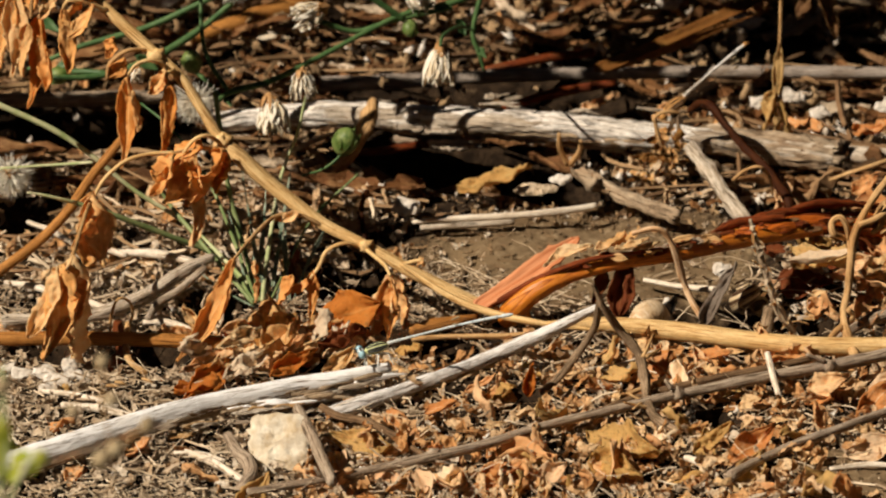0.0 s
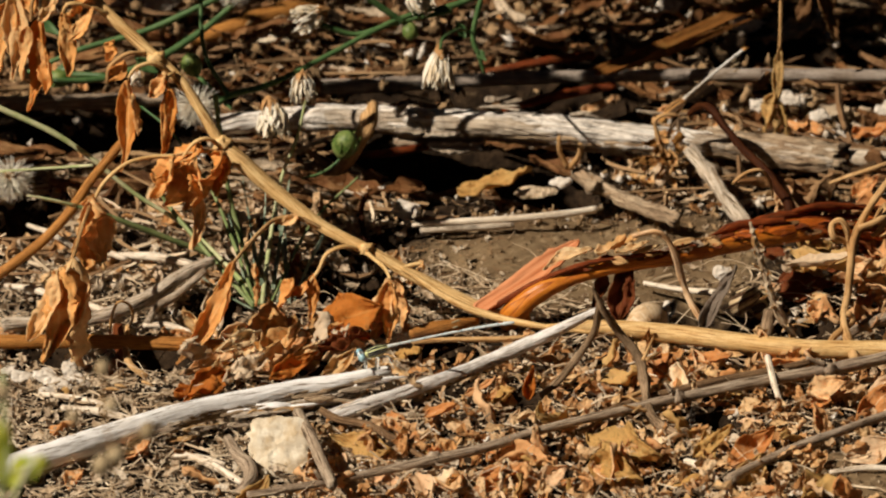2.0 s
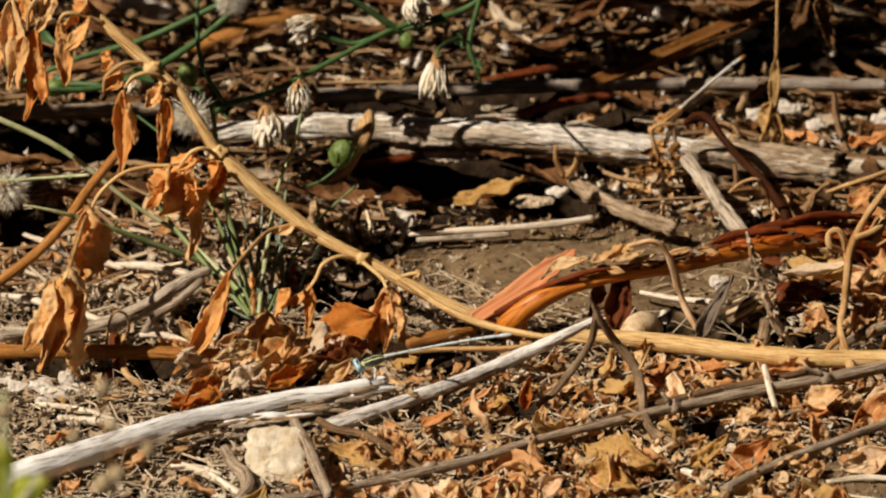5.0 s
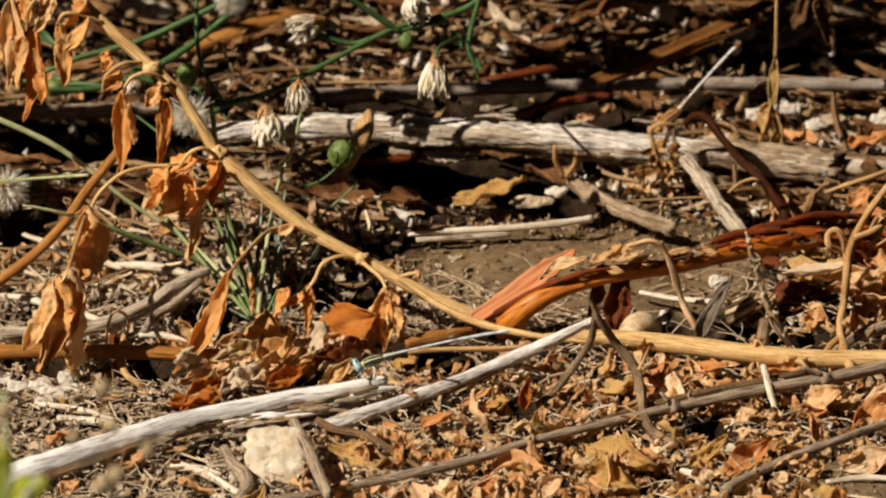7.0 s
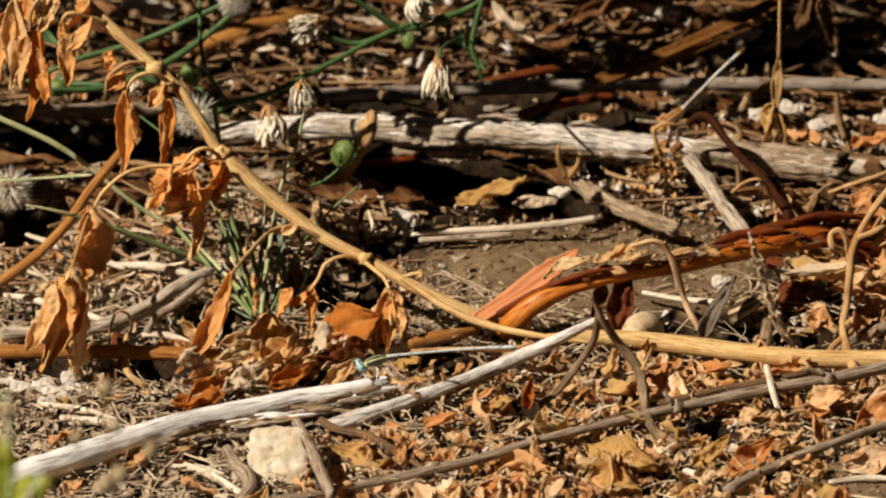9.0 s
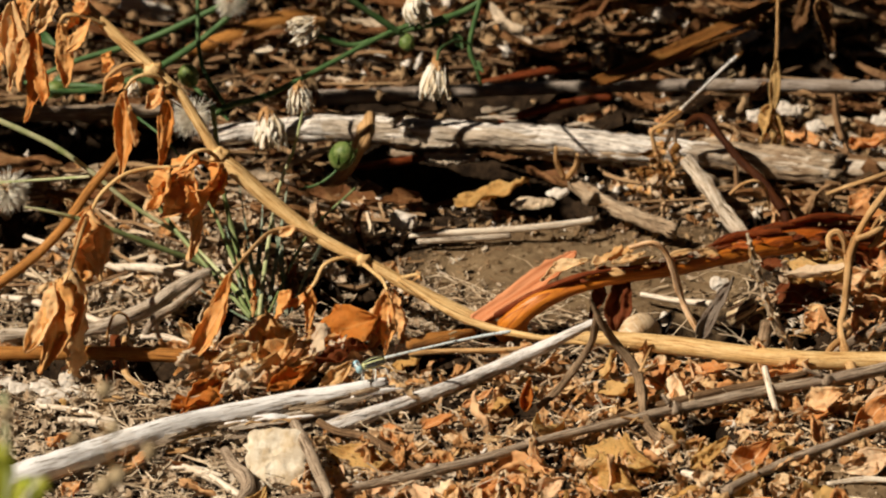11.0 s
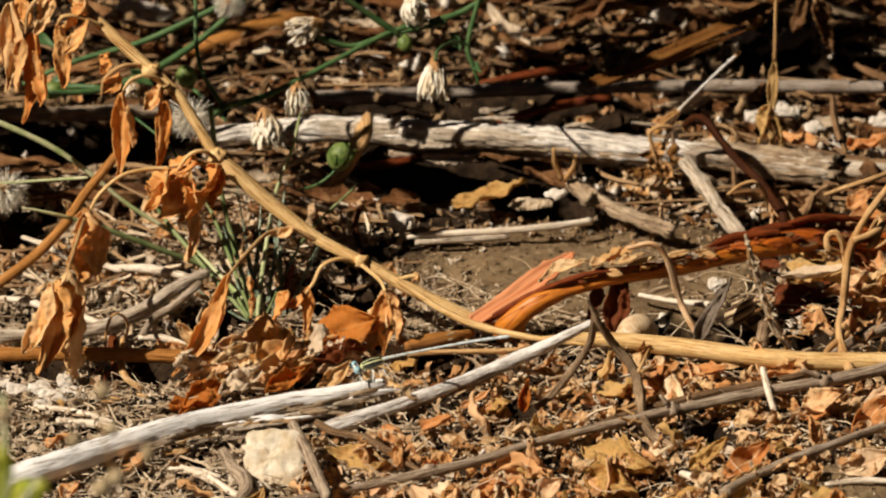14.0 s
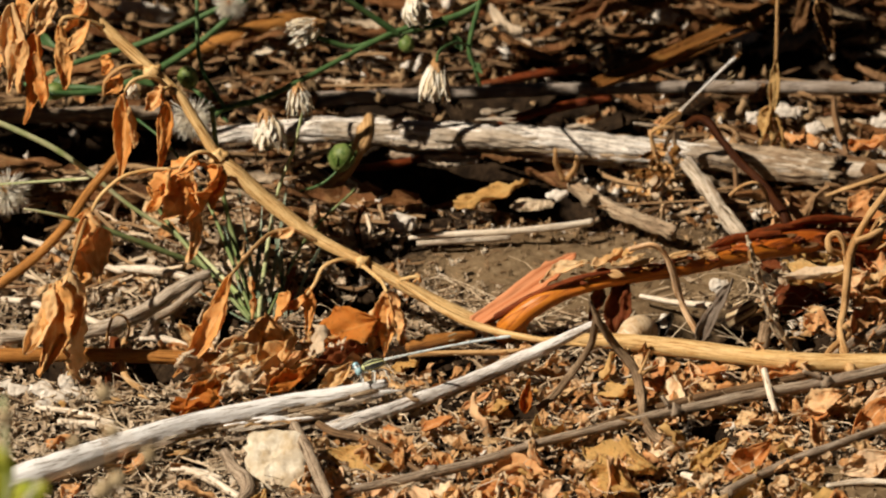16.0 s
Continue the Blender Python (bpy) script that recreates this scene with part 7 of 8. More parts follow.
def side_shade_weed():
    """A second unseen leafy weed beside the litter, added so its leaves shade the hollows."""
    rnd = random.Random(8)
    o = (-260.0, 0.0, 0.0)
    t = thing("unseen_shade_weed", "unseen leafy dry weed added to shade the hollows and side litter", "plant", o)
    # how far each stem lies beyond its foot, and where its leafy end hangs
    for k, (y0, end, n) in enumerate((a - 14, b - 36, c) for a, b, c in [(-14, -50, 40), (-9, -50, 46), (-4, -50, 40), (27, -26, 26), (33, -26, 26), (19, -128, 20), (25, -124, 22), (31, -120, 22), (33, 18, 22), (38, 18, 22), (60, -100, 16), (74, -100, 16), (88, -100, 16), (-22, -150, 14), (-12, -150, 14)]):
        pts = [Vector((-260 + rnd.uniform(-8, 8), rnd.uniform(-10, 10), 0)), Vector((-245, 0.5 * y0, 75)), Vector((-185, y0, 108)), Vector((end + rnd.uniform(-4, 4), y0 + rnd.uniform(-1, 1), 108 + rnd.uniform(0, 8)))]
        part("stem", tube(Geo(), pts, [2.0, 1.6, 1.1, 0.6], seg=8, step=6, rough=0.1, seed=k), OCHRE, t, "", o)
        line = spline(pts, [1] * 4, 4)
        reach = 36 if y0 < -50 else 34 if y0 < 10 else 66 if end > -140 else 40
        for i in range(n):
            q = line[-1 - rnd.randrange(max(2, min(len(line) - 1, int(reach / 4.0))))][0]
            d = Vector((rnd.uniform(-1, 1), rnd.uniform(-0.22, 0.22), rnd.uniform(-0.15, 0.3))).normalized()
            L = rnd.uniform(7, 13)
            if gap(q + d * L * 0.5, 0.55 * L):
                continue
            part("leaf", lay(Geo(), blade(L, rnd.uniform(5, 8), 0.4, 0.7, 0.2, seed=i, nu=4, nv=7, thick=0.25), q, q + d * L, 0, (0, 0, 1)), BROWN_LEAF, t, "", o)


side_shade_weed()

rear_shade_weed()

# ---- weed close before the lens ----


def near_weed():
    o = (-62.0, -470.0, 0.0)
    t = thing("yellow_green_sprig", "blurred yellow-green weed sprig close to the lens", "plant", o)
    stems = [[(-62.0, -470.0, 0.0), (-64.0, -471.0, 70.0), (-69.3, -470.0, 127.6), (-66.8, -470.0, 142.5), (-65.2, -470.0, 150.8), (-65.3, -470.0, 160.9), (-65.5, -470.0, 166.4)],
             [(-66.5, -470.0, 138.8), (-63.0, -475.0, 150.3), (-60.0, -475.0, 154.9)],
             [(-44.0, -450.0, 0.0), (-46.0, -451.0, 70.0), (-55.0, -450.0, 118.2), (-51.3, -450.0, 133.5), (-50.3, -450.0, 142.9), (-51.8, -450.0, 152.3), (-51.3, -450.0, 158.8)],
             [(-50.3, -450.0, 141.0), (-47.7, -450.0, 145.7), (-44.9, -450.0, 148.1)]]
    for i, s in enumerate(stems):
        part("stem", tube(Geo(), s, [0.45 if i < 2 else 0.16] * len(s), seg=6, step=2, rough=0.05), PALE_GREEN if i < 2 else TAN_STEM, t, "", o)
    for i, (a, b, w) in enumerate([((-64.5, -470.0, 150.8), (-60.8, -475.0, 154.9), 1.3), ((-65.8, -470.0, 149.9), (-67.3, -470.0, 157.3), 2.2), ((-65.4, -470.0, 151.7), (-64.7, -472.0, 159.0), 1.8), ((-63.5, -474.0, 149.8), (-59.5, -476.0, 153.5), 1.6), ((-65.7, -470.0, 153.6), (-67.0, -468.0, 158.2), 1.8), ((-65.4, -470.0, 148.0), (-62.7, -472.0, 150.8), 1.5), ((-65.0, -470.0, 149.0), (-67.9, -470.0, 151.7), 2.0)]):
        part("leaf", lay(Geo(), blade((Vector(b) - Vector(a)).length, w * 1.7, 0.4, 0.5, 0.1, seed=i, nu=4, nv=8, thick=0.1), a, b, 0), LIME, t, "", o)
    for i, (c, r) in enumerate([((-65.3, -470.0, 163.2), 0.9), ((-51.5, -450.0, 158.6), 0.9), ((-50.3, -450.0, 152.3), 0.8), ((-44.9, -450.0, 148.3), 0.9), ((-52.0, -450.0, 142.4), 1.0), ((-49.8, -450.0, 144.3), 1.0), ((-56.2, -450.0, 150.4), 0.7), ((-59.6, -475.0, 153.8), 0.8)]):
        part("seed_head", ball(Geo(), c, r * 1.35, rough=0.3, seed=i), LIME if i == 7 else SEED, t, "", o)
    return t


NEAR_WEED = near_weed()

# ---- loose litter ----


def zone(x, y):
    """Bare soil is 0, thick litter 1."""
    bare = math.exp(-((x - 24) / 21) ** 2 - ((y + 5) / 17) ** 2) + 0.75 * math.exp(-((x - 44) / 20) ** 2 - ((y + 30) / 14) ** 2) + math.exp(-((x - 88) / 16) ** 2 - ((y + 128) / 14) ** 2)
    return max(0.0, (1 - 1.25 * bare) * (1 - min(0.96, 0.085 * hollow(x, y))))


SHAPES = [blade(1.0, random.uniform(0.42, 0.85), random.uniform(-1.4, 2.2), random.choice((-1, 1)) * random.uniform(0.5, 2.1), random.uniform(0.10, 0.28), 0.9 * random.uniform(-1, 1), 500 + i, 10, 15, 0.016, 0.4 * random.random(), 0.12, 0.8 * random.random(), 0.10) for i in range(30)]
FLAT = [blade(1.0, random.uniform(0.14, 0.5), random.uniform(-0.5, 0.6), random.choice((-1, 1)) * random.uniform(0.2, 1.2), random.uniform(0.1, 0.4), random.uniform(-0.5, 0.5), 700 + i, 5, 9, 0.04, 0, 1.0, 1.0, 0.6) for i in range(24)]
THIN = [blade(1.0, random.uniform(0.3, 0.9), random.uniform(-1.0, 1.4), random.choice((-1, 1)) * random.uniform(0.3, 1.3), random.uniform(0.15, 0.4), 0, 600 + i, 5, 6, 0.0, 0, 1.2, 1.0, 0.7) for i in range(20)]


def scatter(name, label, mat, n, size, box, shapes, pile, tilt, rnd, keep=lambda x, y: True, grain=0.0):
    """One heap of fragments that nobody could count."""
    arr = [np.array([tuple(p) for p in s[0]]) for s in shapes]
    vs, fs, us, k, made = [], [], [], 0, 0
    while made < n:
        x, y = rnd.uniform(box[0], box[1]), rnd.uniform(box[2], box[3])
        if rnd.random() > zone(x, y) or not keep(x, y):
            continue
        i = rnd.randrange(len(shapes))
        L = rnd.uniform(*size)
        e = Euler((rnd.gauss(0, tilt), rnd.gauss(0, tilt), rnd.gauss(1.57, grain) if grain else rnd.uniform(0, 6.283)))
        m = np.array(e.to_matrix()) * L
        p = arr[i] @ m.T
        p = p - p.mean(axis=0)
        up = gz(x, y) - p[:, 2].min() * 0.6 - 0.2 + rnd.random() ** 2 * pile(x, y)
        vs.append(p + np.array((x, y, up)))
        fs += [tuple(q + k for q in f) for f in shapes[i][1]]
        us += shapes[i][2]
        k += len(p)
        made += 1
    g = Geo()
    g.v, g.f, g.uv = np.concatenate(vs).tolist(), fs, us
    single(name, g, mat, label, "litter", kind="stuff", smooth=False, origin=(0, 0, 0))


def straws(name, label, mat, n, box, lens, rad, rnd, pile, tilt=0.25, bend_by=0.15, thin=True):
    g = Geo()
    v, f, u = [], [], []
    made = 0
    while made < n:
        x, y = rnd.uniform(box[0], box[1]), rnd.uniform(box[2], box[3])
        if thin and (rnd.random() > zone(x, y) or hollow(x, y) > 2.5):
            continue
        if x > -5 and y < -66 and rnd.random() < 0.6:
            continue
        L, r, a = rnd.uniform(*lens), rnd.uniform(*rad), rnd.gauss(0, 0.9)
        if max(hollow(x + 0.5 * k * L * math.cos(a), y + 0.5 * k * L * math.sin(a)) for k in (-1, 1)) > 3 and rnd.random() < 0.85:
            continue
        z = gz(x, y) + r + rnd.random() ** 2 * pile(x, y)
        d = Vector((math.cos(a), math.sin(a), rnd.gauss(0, tilt)))
        bend = Vector((-math.sin(a), math.cos(a), rnd.uniform(-0.3, 0.6))) * L * rnd.uniform(-bend_by, bend_by)
        side = Vector((-d.y, d.x, 0)).normalized()
        up = d.cross(side).normalized()
        k = len(v)
        for i in range(4):
            t = i / 3 - 0.5
            q = Vector((x, y, z)) + d * (L * t) + bend * (1 - 4 * t * t)
            q.z = max(q.z, gz(q.x, q.y) + r * 0.5)
            w = r * (1 if 0 < i < 3 else 0.7)
            v += [tuple(q + side * w), tuple(q + up * w), tuple(q - side * w), tuple(q - up * w)]
            u += [(0.0, L * t), (r, L * t), (2 * r, L * t), (3 * r, L * t)]
        for i in range(3):
            for j in range(4):
                f.append((k + 4 * i + j, k + 4 * i + (j + 1) % 4, k + 4 * i + 4 + (j + 1) % 4, k + 4 * i + 4 + j))
        f += [(k + 3, k + 2, k + 1, k), (k + 12, k + 13, k + 14, k + 15)]
        made += 1
    g.v, g.f, g.uv = v, f, u
    single(name, g, mat, label, "litter", kind="stuff", smooth=False, origin=(0, 0, 0))


def crumbs(name, label, mat, n, box, size, rnd, pile, keep=lambda x, y: True):
    base = ball(Geo(), (0, 0, 0), 1.0, seg=9, rings=6, rough=1.5, seed=2)
    arr = np.array(base.v)
    vs, fs, us, k = [], [], [], 0
    while len(vs) < n:
        x, y = rnd.uniform(box[0], box[1]), rnd.uniform(box[2], box[3])
        if not keep(x, y) or hollow(x, y) > 4:
            continue
        r = rnd.uniform(*size) * rnd.uniform(0.5, 1)
        m = np.array(Euler((rnd.uniform(0, 6), rnd.uniform(0, 6), rnd.uniform(0, 6))).to_matrix()) * np.array((r, r * rnd.uniform(0.5, 1), r * rnd.uniform(0.4, 0.9)))
        vs.append(arr @ m.T + np.array((x, y, gz(x, y) + r * 0.3 + rnd.random() ** 3 * pile(x, y))))
        fs += [tuple(q + k for q in f) for f in base.f]
        us += base.uv
        k += len(arr)
    g = Geo()
    g.v, g.f, g.uv = np.concatenate(vs).tolist(), fs, us
    single(name, g, mat, label, "litter", kind="stuff", origin=(0, 0, 0))


def litter():
    rnd = random.Random(5)
    front = (-100, 100, -150, -20)
    rear = (-115, 115, 12, 215)

    def clear(x, y):
        """Large pieces keep off the log and the perch."""
        return not (-30 < x < 80 and 28 < y < 58) or (x * 7.3 + y * 3.1) % 1 < 0.25

    left = (-110, -8, -30, 40)
    scatter("leaf_litter", "orange and tan broken dry leaves covering the soil", LITTER, 1250, (2.0, 6.5), (-30, 105, -150, -60), THIN, lambda x, y: 3.0, 0.55, rnd)
    scatter("leaf_litter", "grey and tan broken dry leaves among straw", GREY_LITTER, 1300, (1.5, 4.5), (-105, 0, -150, -10), THIN, lambda x, y: 2.0, 0.5, rnd)
    scatter("leaf_litter", "grey-brown crumbled plant litter, shade put into its colour", REAR_LITTER, 1000, (1.5, 5.0), rear, THIN, lambda x, y: 8.0 if y > 60 else 4.0, 0.6, rnd)
    scatter("leaf_litter", "large grey-brown strips and chips of bark, shade put into their colour", REAR_LITTER, 330, (7, 26), rear, FLAT, lambda x, y: 3.0 if 60 < y < 98 else 12.0 if y > 62 else 5.0, 0.2, rnd, clear, 0.3)
    scatter("leaf_litter", "pale strips of dry wood among crumbled litter", GREY_LITTER, 170, (5, 18), rear, FLAT, lambda x, y: 3.0 if 60 < y < 98 else 13.0 if y > 62 else 5.0, 0.25, rnd, clear, 0.35)
    crumbs("soil_lumps", "lumps of dry ochre soil beyond the log", CLAY, 1500, (-115, 115, 62, 215), (0.8, 2.6), rnd, lambda x, y: 9.0)
    crumbs("soil_lumps", "small lumps of dry soil under the log", CLAY, 700, (-100, 100, 5, 70), (0.3, 1.3), rnd, lambda x, y: 3.0)
    crumbs("white_crumbs", "large whitish chips among crumbled litter", WHITE_CHIP, 150, (-115, 115, 90, 215), (0.9, 2.6), rnd, lambda x, y: 14.0)
    crumbs("white_crumbs", "whitish crumbs beside the log", WHITE_CHIP, 60, (58, 110, 50, 72), (0.7, 2.2), rnd, lambda x, y: 5.0)
    crumbs("white_crumbs", "whitish crumbs before the log", WHITE_CHIP, 90, (-35, 70, 12, 36), (0.4, 1.3), rnd, lambda x, y: 2.5)
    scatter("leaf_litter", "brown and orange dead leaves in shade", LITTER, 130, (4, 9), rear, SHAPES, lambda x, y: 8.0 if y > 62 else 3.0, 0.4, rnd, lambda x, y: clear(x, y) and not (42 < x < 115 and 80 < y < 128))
    scatter("leaf_litter", "grey and tan broken leaves under the weed", GREY_LITTER, 700, (2, 6), left, THIN, lambda x, y: 3.0, 0.6, rnd)
    scatter("leaf_litter", "tan and orange broken leaves under the weed", LITTER, 160, (3, 8), left, SHAPES, lambda x, y: 4.0, 0.6, rnd)
    scatter("leaf_litter", "fine brown leaf crumbs on the soil", GREY_LITTER, 5200, (0.6, 2.2), (-105, 105, -150, 30), THIN, lambda x, y: 1.0, 0.5, rnd)
    straws("straw_litter", "pale broken straws scattered over the ground", STRAW, 1250, front, (2, 11), (0.07, 0.28), rnd, lambda x, y: 2.4, 0.3, 0.3)
    straws("straw_litter", "dark thin broken stalks scattered over the ground", BARK, 800, front, (2, 10), (0.08, 0.34), rnd, lambda x, y: 2.2, 0.3, 0.25)
    straws("straw_litter", "brown dead stalks beyond the log, shade put into their colour", REAR_STRAW, 480, rear, (6, 28), (0.2, 0.8), rnd, lambda x, y: 7.0, 0.15)
    straws("straw_litter", "brown dead stalks beyond the log", TWIG, 300, rear, (8, 30), (0.2, 0.7), rnd, lambda x, y: 7.0, 0.15)
    straws("straw_litter", "pale broken straws under the weed", STRAW, 150, left, (4, 18), (0.2, 0.7), rnd, lambda x, y: 3.0)
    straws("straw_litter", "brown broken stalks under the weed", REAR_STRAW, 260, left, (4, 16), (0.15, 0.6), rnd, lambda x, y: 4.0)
    straws("straw_litter", "tiny pale fibres on bare soil", REAR_STRAW, 260, (-30, 60, -48, 30), (1.0, 5.0), (0.05, 0.16), rnd, lambda x, y: 0.3, 0.15, 0.3, False)
    straws("straw_litter", "fine pale curved fibres in the litter", STRAW, 600, (-100, 100, -145, -20), (4, 14), (0.05, 0.12), rnd, lambda x, y: 5.0, 0.4, 0.5)
    scatter("leaf_litter", "beige crumbled scraps of leaf and bark", GREY_LITTER, 1700, (0.8, 3.4), (-105, 0, -150, -20), THIN, lambda x, y: 3.0, 0.45, rnd)
    crumbs("straw_crumbs", "pale crumbs of straw and husk on the litter", STRAW, 1500, (-105, 8, -150, -12), (0.2, 0.65), rnd, lambda x, y: 2.0)
    crumbs("straw_crumbs", "pale crumbs of leaf and husk on the litter", STRAW, 800, (0, 105, -150, -62), (0.2, 0.6), rnd, lambda x, y: 2.0)
    scatter("leaf_litter", "cream and tan torn leaf scraps", GREY_LITTER, 900, (1.5, 5.0), (-105, 105, -150, -60), FLAT, lambda x, y: 3.0, 0.4, rnd)
    crumbs("soil_crumbs", "small crumbs of dry soil", SOIL, 5000, (-105, 105, -150, 60), (0.15, 0.75), rnd, lambda x, y: 0.0)
    crumbs("white_crumbs", "white crumbs and shell bits among crumbled litter", WHITE_CHIP, 200, rear, (0.5, 1.8), rnd, lambda x, y: 7.0)
    crumbs("white_crumbs", "small pale crumbs in the litter", WHITE_CHIP, 160, front, (0.3, 1.0), rnd, lambda x, y: 2.0)


def fallen_leaves():
    """Dry leaves lying on the litter, each one by itself."""
    rnd = random.Random(11)
    meshes = []
    for s in SHAPES:
        g = Geo()
        p = np.array([tuple(q) for q in s[0]])
        g.v, g.f, g.uv = (p - p.mean(axis=0)).tolist(), s[1], s[2]
        meshes.append([g.mesh("fallen_leaf", LEAF), g.mesh("fallen_leaf", YELLOW_LEAF), (p - p.mean(axis=0))])
    made = 0
    while made < 150:
        if made < 112:
            x, y = rnd.uniform(-28, 100), rnd.uniform(-148, -68)
        elif made < 128:
            x, y = rnd.uniform(-100, 0), rnd.uniform(-148, -45)
        else:
            x, y = rnd.uniform(74, 102), rnd.uniform(-55, 12)
        if rnd.random() > zone(x, y):
            continue
        if hollow(x, y) > 3:
            continue
        i = rnd.randrange(len(meshes))
        L = rnd.uniform(7.0, 14.0) if made % 3 else rnd.uniform(5.0, 9.0)
        if abs(x + 10) < 17 and abs(y + 92) < 20:
            continue
        if -2 < x < 30 and -96 < y < -56:
            L = min(L, 5.5)
        e = Euler((rnd.uniform(-0.35, 0.35), rnd.uniform(-0.35, 0.35), rnd.uniform(0, 6.283)))
        low = (meshes[i][2] @ np.array(e.to_matrix()).T)[:, 2].min() * L
        ob = new("fallen_leaf", meshes[i][0 if rnd.random() < 0.8 else 1])
        ob.matrix_basis = Matrix.LocRotScale(Vector((x, y, gz(x, y) - low * 0.7 + rnd.uniform(-0.4, 0.5 if made < 128 else 4.0))) * 0.001, e, (L, L, L))
        tagged(ob, "curled orange-tan dry leaf lying on leaf litter", "fallen leaf", "fallen leaves")
        made += 1


def hollow_shade_leaves():
    """Withered leaves added on edge, between the hanging leaves and the hollows behind the stem, to keep sun out."""
    for i, (a, b, w) in enumerate([((-69.5, -78.0, -4.0), (-68.0, -56.0, 3.0), 13.0), ((-33.0, -78.0, -3.0), (-32.0, -62.0, 4.0), 10.0), ((-33.5, -38.0, -2.0), (-32.0, -18.0, 4.0), 13.0)]):
        L = (Vector(b) - Vector(a)).length
        g = lay(Geo(), blade(L, w, 0.3, 0.5, 0.15, seed=950 + i, nu=8, nv=14, thick=0.2, tear=0.3, blunt=0.8), a, b, 0, (-1.0, 0.0, 0.15))
        single("fallen_leaf", g, WINE_LEAF, "dark red withered leaf added on edge to shade a hollow", "fallen leaf", "fallen leaves")


def leaf_heap():
    """Crumpled leaves piled over the orange stem beneath the hanging leaves."""
    rnd = random.Random(21)
    for i in range(24):
        x, y = rnd.uniform(-54, -16), rnd.uniform(-84, -58)
        if abs(x + 24) < 6 and y < -66:
            x -= 12
        L = rnd.uniform(8, 14)
        a = Vector((x, y, gz(x, y) + 0.9 * hollow(x, y) + rnd.uniform(1.0, 6.0)))
        d = Vector((rnd.uniform(-1, 1), rnd.uniform(-0.8, 0.8), rnd.uniform(-0.25, 0.55))).normalized() * L
        g = lay(Geo(), blade(L, L * rnd.uniform(0.5, 0.8), rnd.uniform(0.3, 1.3), rnd.choice((-1, 1)) * rnd.uniform(0.8, 1.8), rnd.uniform(0.25, 0.45), rnd.uniform(-0.8, 0.8), 900 + i, 10, 15, 0.16, 0.3, 0.2), a, a + d, rnd.uniform(-40, 40), (0, -0.5, 0.85))
        single("fallen_leaf", g, (HEAP_LEAF, PALE_LEAF, LEAF, HEAP_LEAF)[i % 4], "pale tan crumpled dry leaf piled in a heap", "fallen leaf", "fallen leaves")


fallen_leaves()
hollow_shade_leaves()
leaf_heap()
litter()


# ---- what moves ----
def tail_pose(pivot, angle, swing):
    """The abdomen at its pivot: angle in degrees above the level, swing away from the viewer."""
    return Matrix.Translation(pivot * 0.001) @ pose(0, 0, 0, 0, -angle, swing)


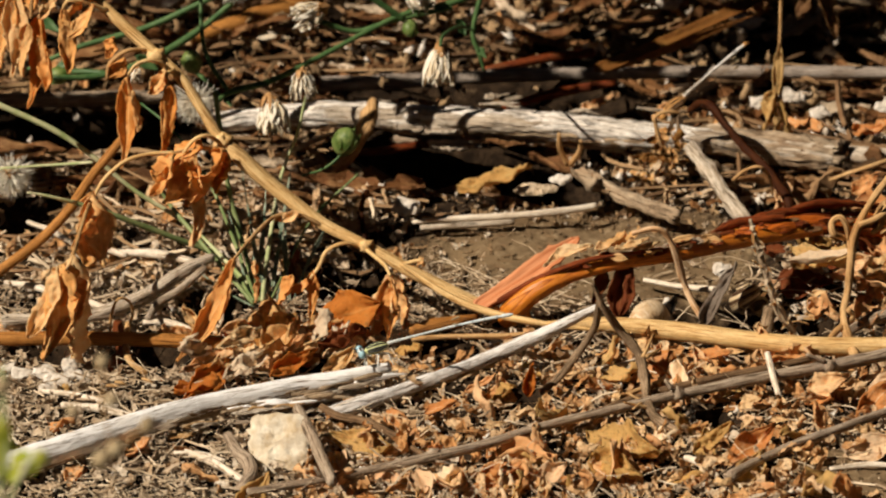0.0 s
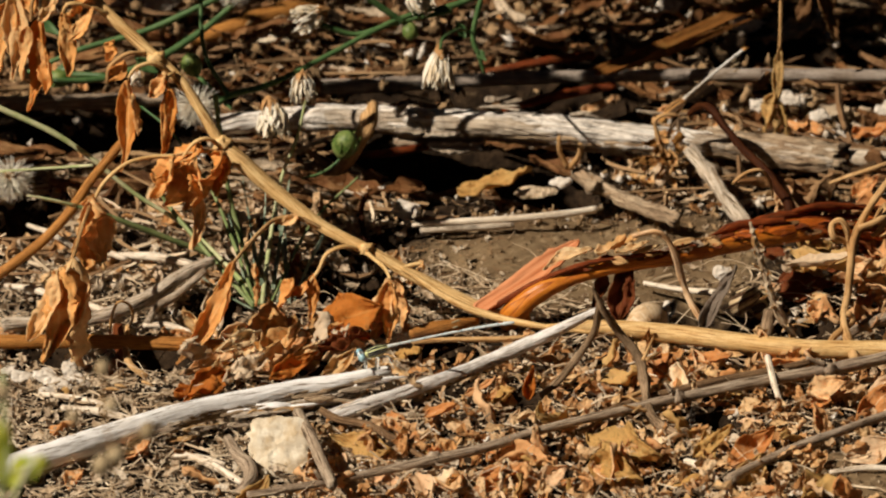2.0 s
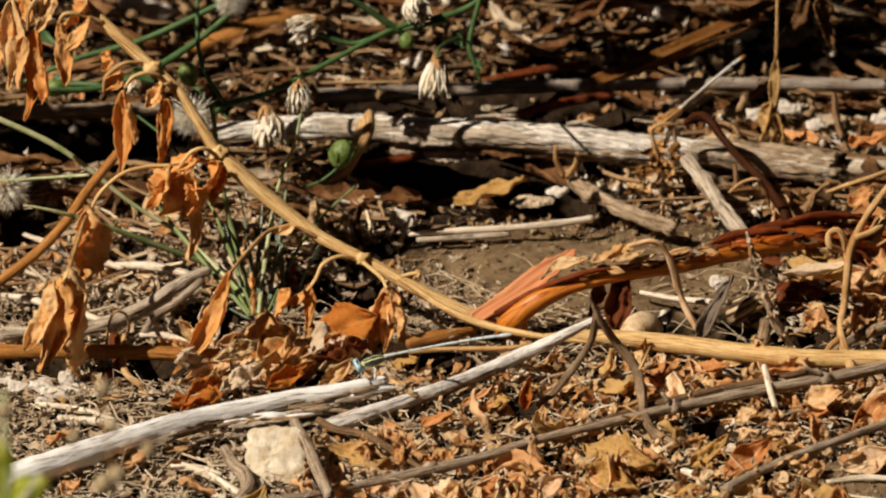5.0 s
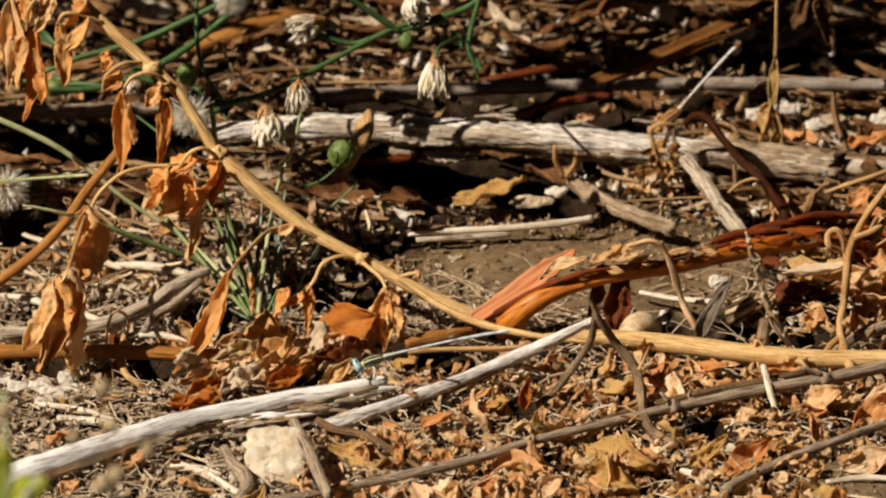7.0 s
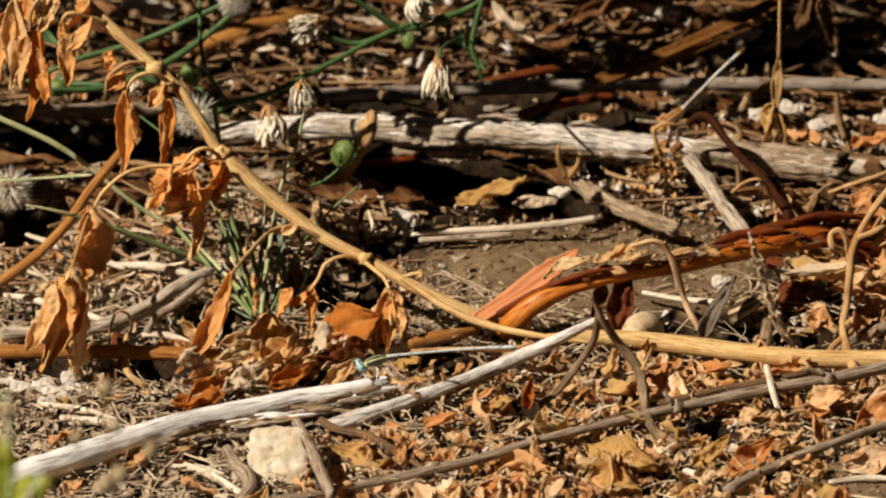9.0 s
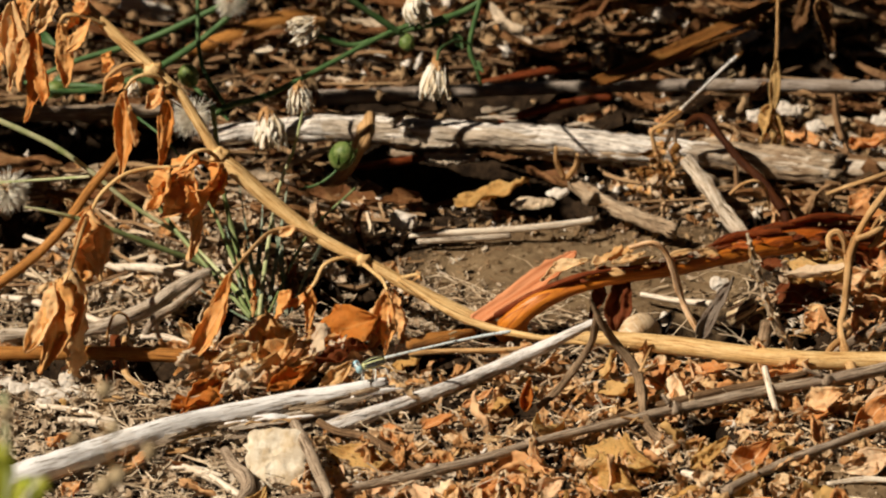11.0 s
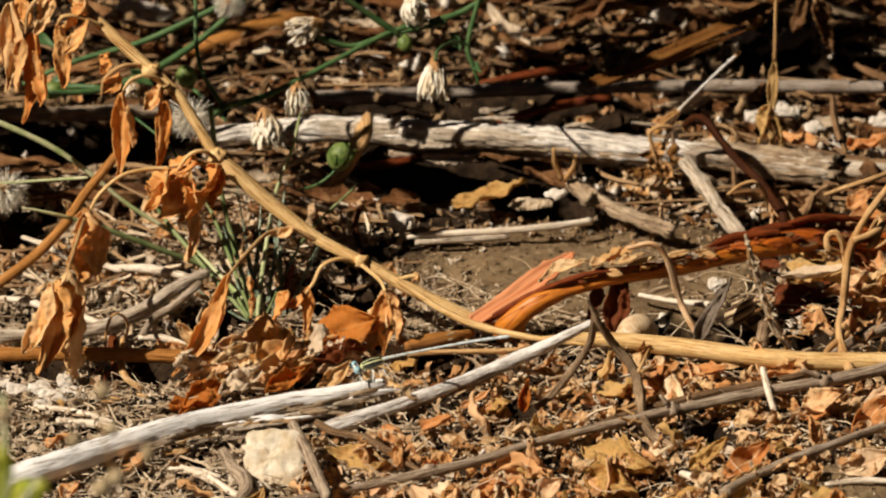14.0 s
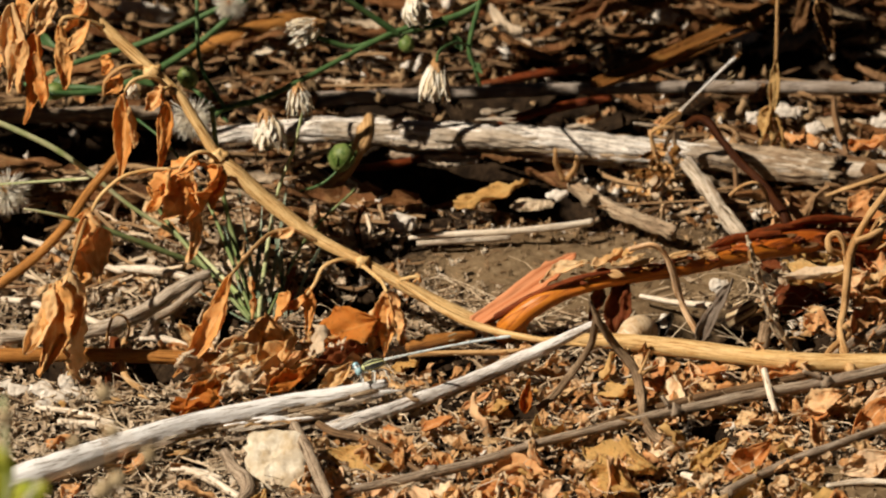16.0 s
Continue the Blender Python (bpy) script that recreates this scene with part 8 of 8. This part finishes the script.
def motions():
    rest = BLUE_AT * 0.001

    def at(x, z, turn):
        return Matrix.Translation(rest + Vector((x, 0, z)) * 0.001) @ pose(0, 0, 0, 0, turn, 0)

    walk(BLUE_FLY, [(0.0, at(0, 0, 0)), (4.2, at(0, 0, 0)), (5.7, at(0, 0, 0)), (5.9, at(1.5, 1.5, -4)), (6.1, at(4.5, 4.0, -12)), (6.3, at(4.8, 3.6, -14)), (6.4, at(1.6, 0.9, 6)), (6.5, at(0.2, 0.1, 2)), (6.7, at(0, 0, 0)), (16.0, at(0, 0, 0))])
    walk(BLUE_TAIL, [(t, tail_pose(BLUE_PIVOT, a, 0)) for t, a in [
        (0.0, 14.4),
        (0.5, 6.7),
        (1.0, 13.4),
        (1.5, 12.3),
        (2.0, 11.9),
        (2.5, 11.4),
        (3.0, 10.2),
        (3.5, 10.2),
        (4.0, 11.2),
        (4.2, 10.8),
        (5.7, 10.8),
        (6.1, 26.0),
        (6.3, 14.0),
        (6.4, 8.0),
        (6.5, 1.3),
        (6.7, 16.0),
        (7.0, 12.7),
        (7.5, -1.2),
        (8.0, 17.4),
        (8.5, 16.8),
        (9.0, 4.7),
        (9.2, 12.3),
        (11.3, 13.2),
        (11.5, 13.2),
        (12.0, 13.0),
        (12.5, 12.4),
        (13.0, 12.8),
        (13.5, 12.0),
        (14.0, 11.1),
        (14.5, 11.2),
        (15.0, 11.5),
        (15.5, 11.4),
        (16.0, 11.7),
    ]])
    walk(FEM_TAIL, [(t, tail_pose(FEM_PIVOT, a, s)) for t, a, s in [
        (0.0, 14.7, 50.8),
        (1.0, 14.0, 51.3),
        (2.0, 13.2, 51.5),
        (3.0, 12.3, 51.3),
        (4.0, 13.5, 51.0),
        (5.6, 13.5, 51.0),
        (6.2, 55.9, 31.0),
        (6.4, 51.9, 31.0),
        (6.5, 48.6, 41.9),
        (7.0, 21.5, 52.1),
        (8.0, 17.9, 51.0),
        (9.0, 17.0, 53.1),
        (11.3, 16.2, 52.8),
        (12.0, 16.7, 52.7),
        (13.0, 16.8, 52.3),
        (14.5, 16.4, 53.1),
        (16.0, 16.2, 53.5),
    ]])
    foot = NEAR_WEED.location.copy()

    def sway(x, z):
        return Matrix.Translation(foot + Vector((x, 0, z)) * 0.001)

    walk(NEAR_WEED, [(0.0, sway(-0.6, 1.4)), (1.5, sway(-0.6, 1.3)), (2.5, sway(-0.4, 0.9)), (3.5, sway(-0.2, 0.35)), (4.2, sway(-0.1, 0.1)), (7.0, sway(0, 0)), (9.0, sway(0.1, 0)), (12.0, sway(0, 0.1)), (14.5, sway(0, 0)), (16.0, sway(0, -0.1))])
    home = SNAIL.location * 1000

    def crawl(x, y):
        return Matrix.Translation((home + Vector((x, y, 0))) * 0.001)

    walk(SNAIL, [(0.0, crawl(1.7, -0.6)), (1.0, crawl(1.5, -0.5)), (2.5, crawl(1.0, -0.3)), (4.2, crawl(0.7, 0.0)), (7.0, crawl(0.5, 0.0)), (9.0, crawl(0.4, 0.0)), (12.0, crawl(0.1, 0.0)), (16.0, crawl(0, 0))])


motions()
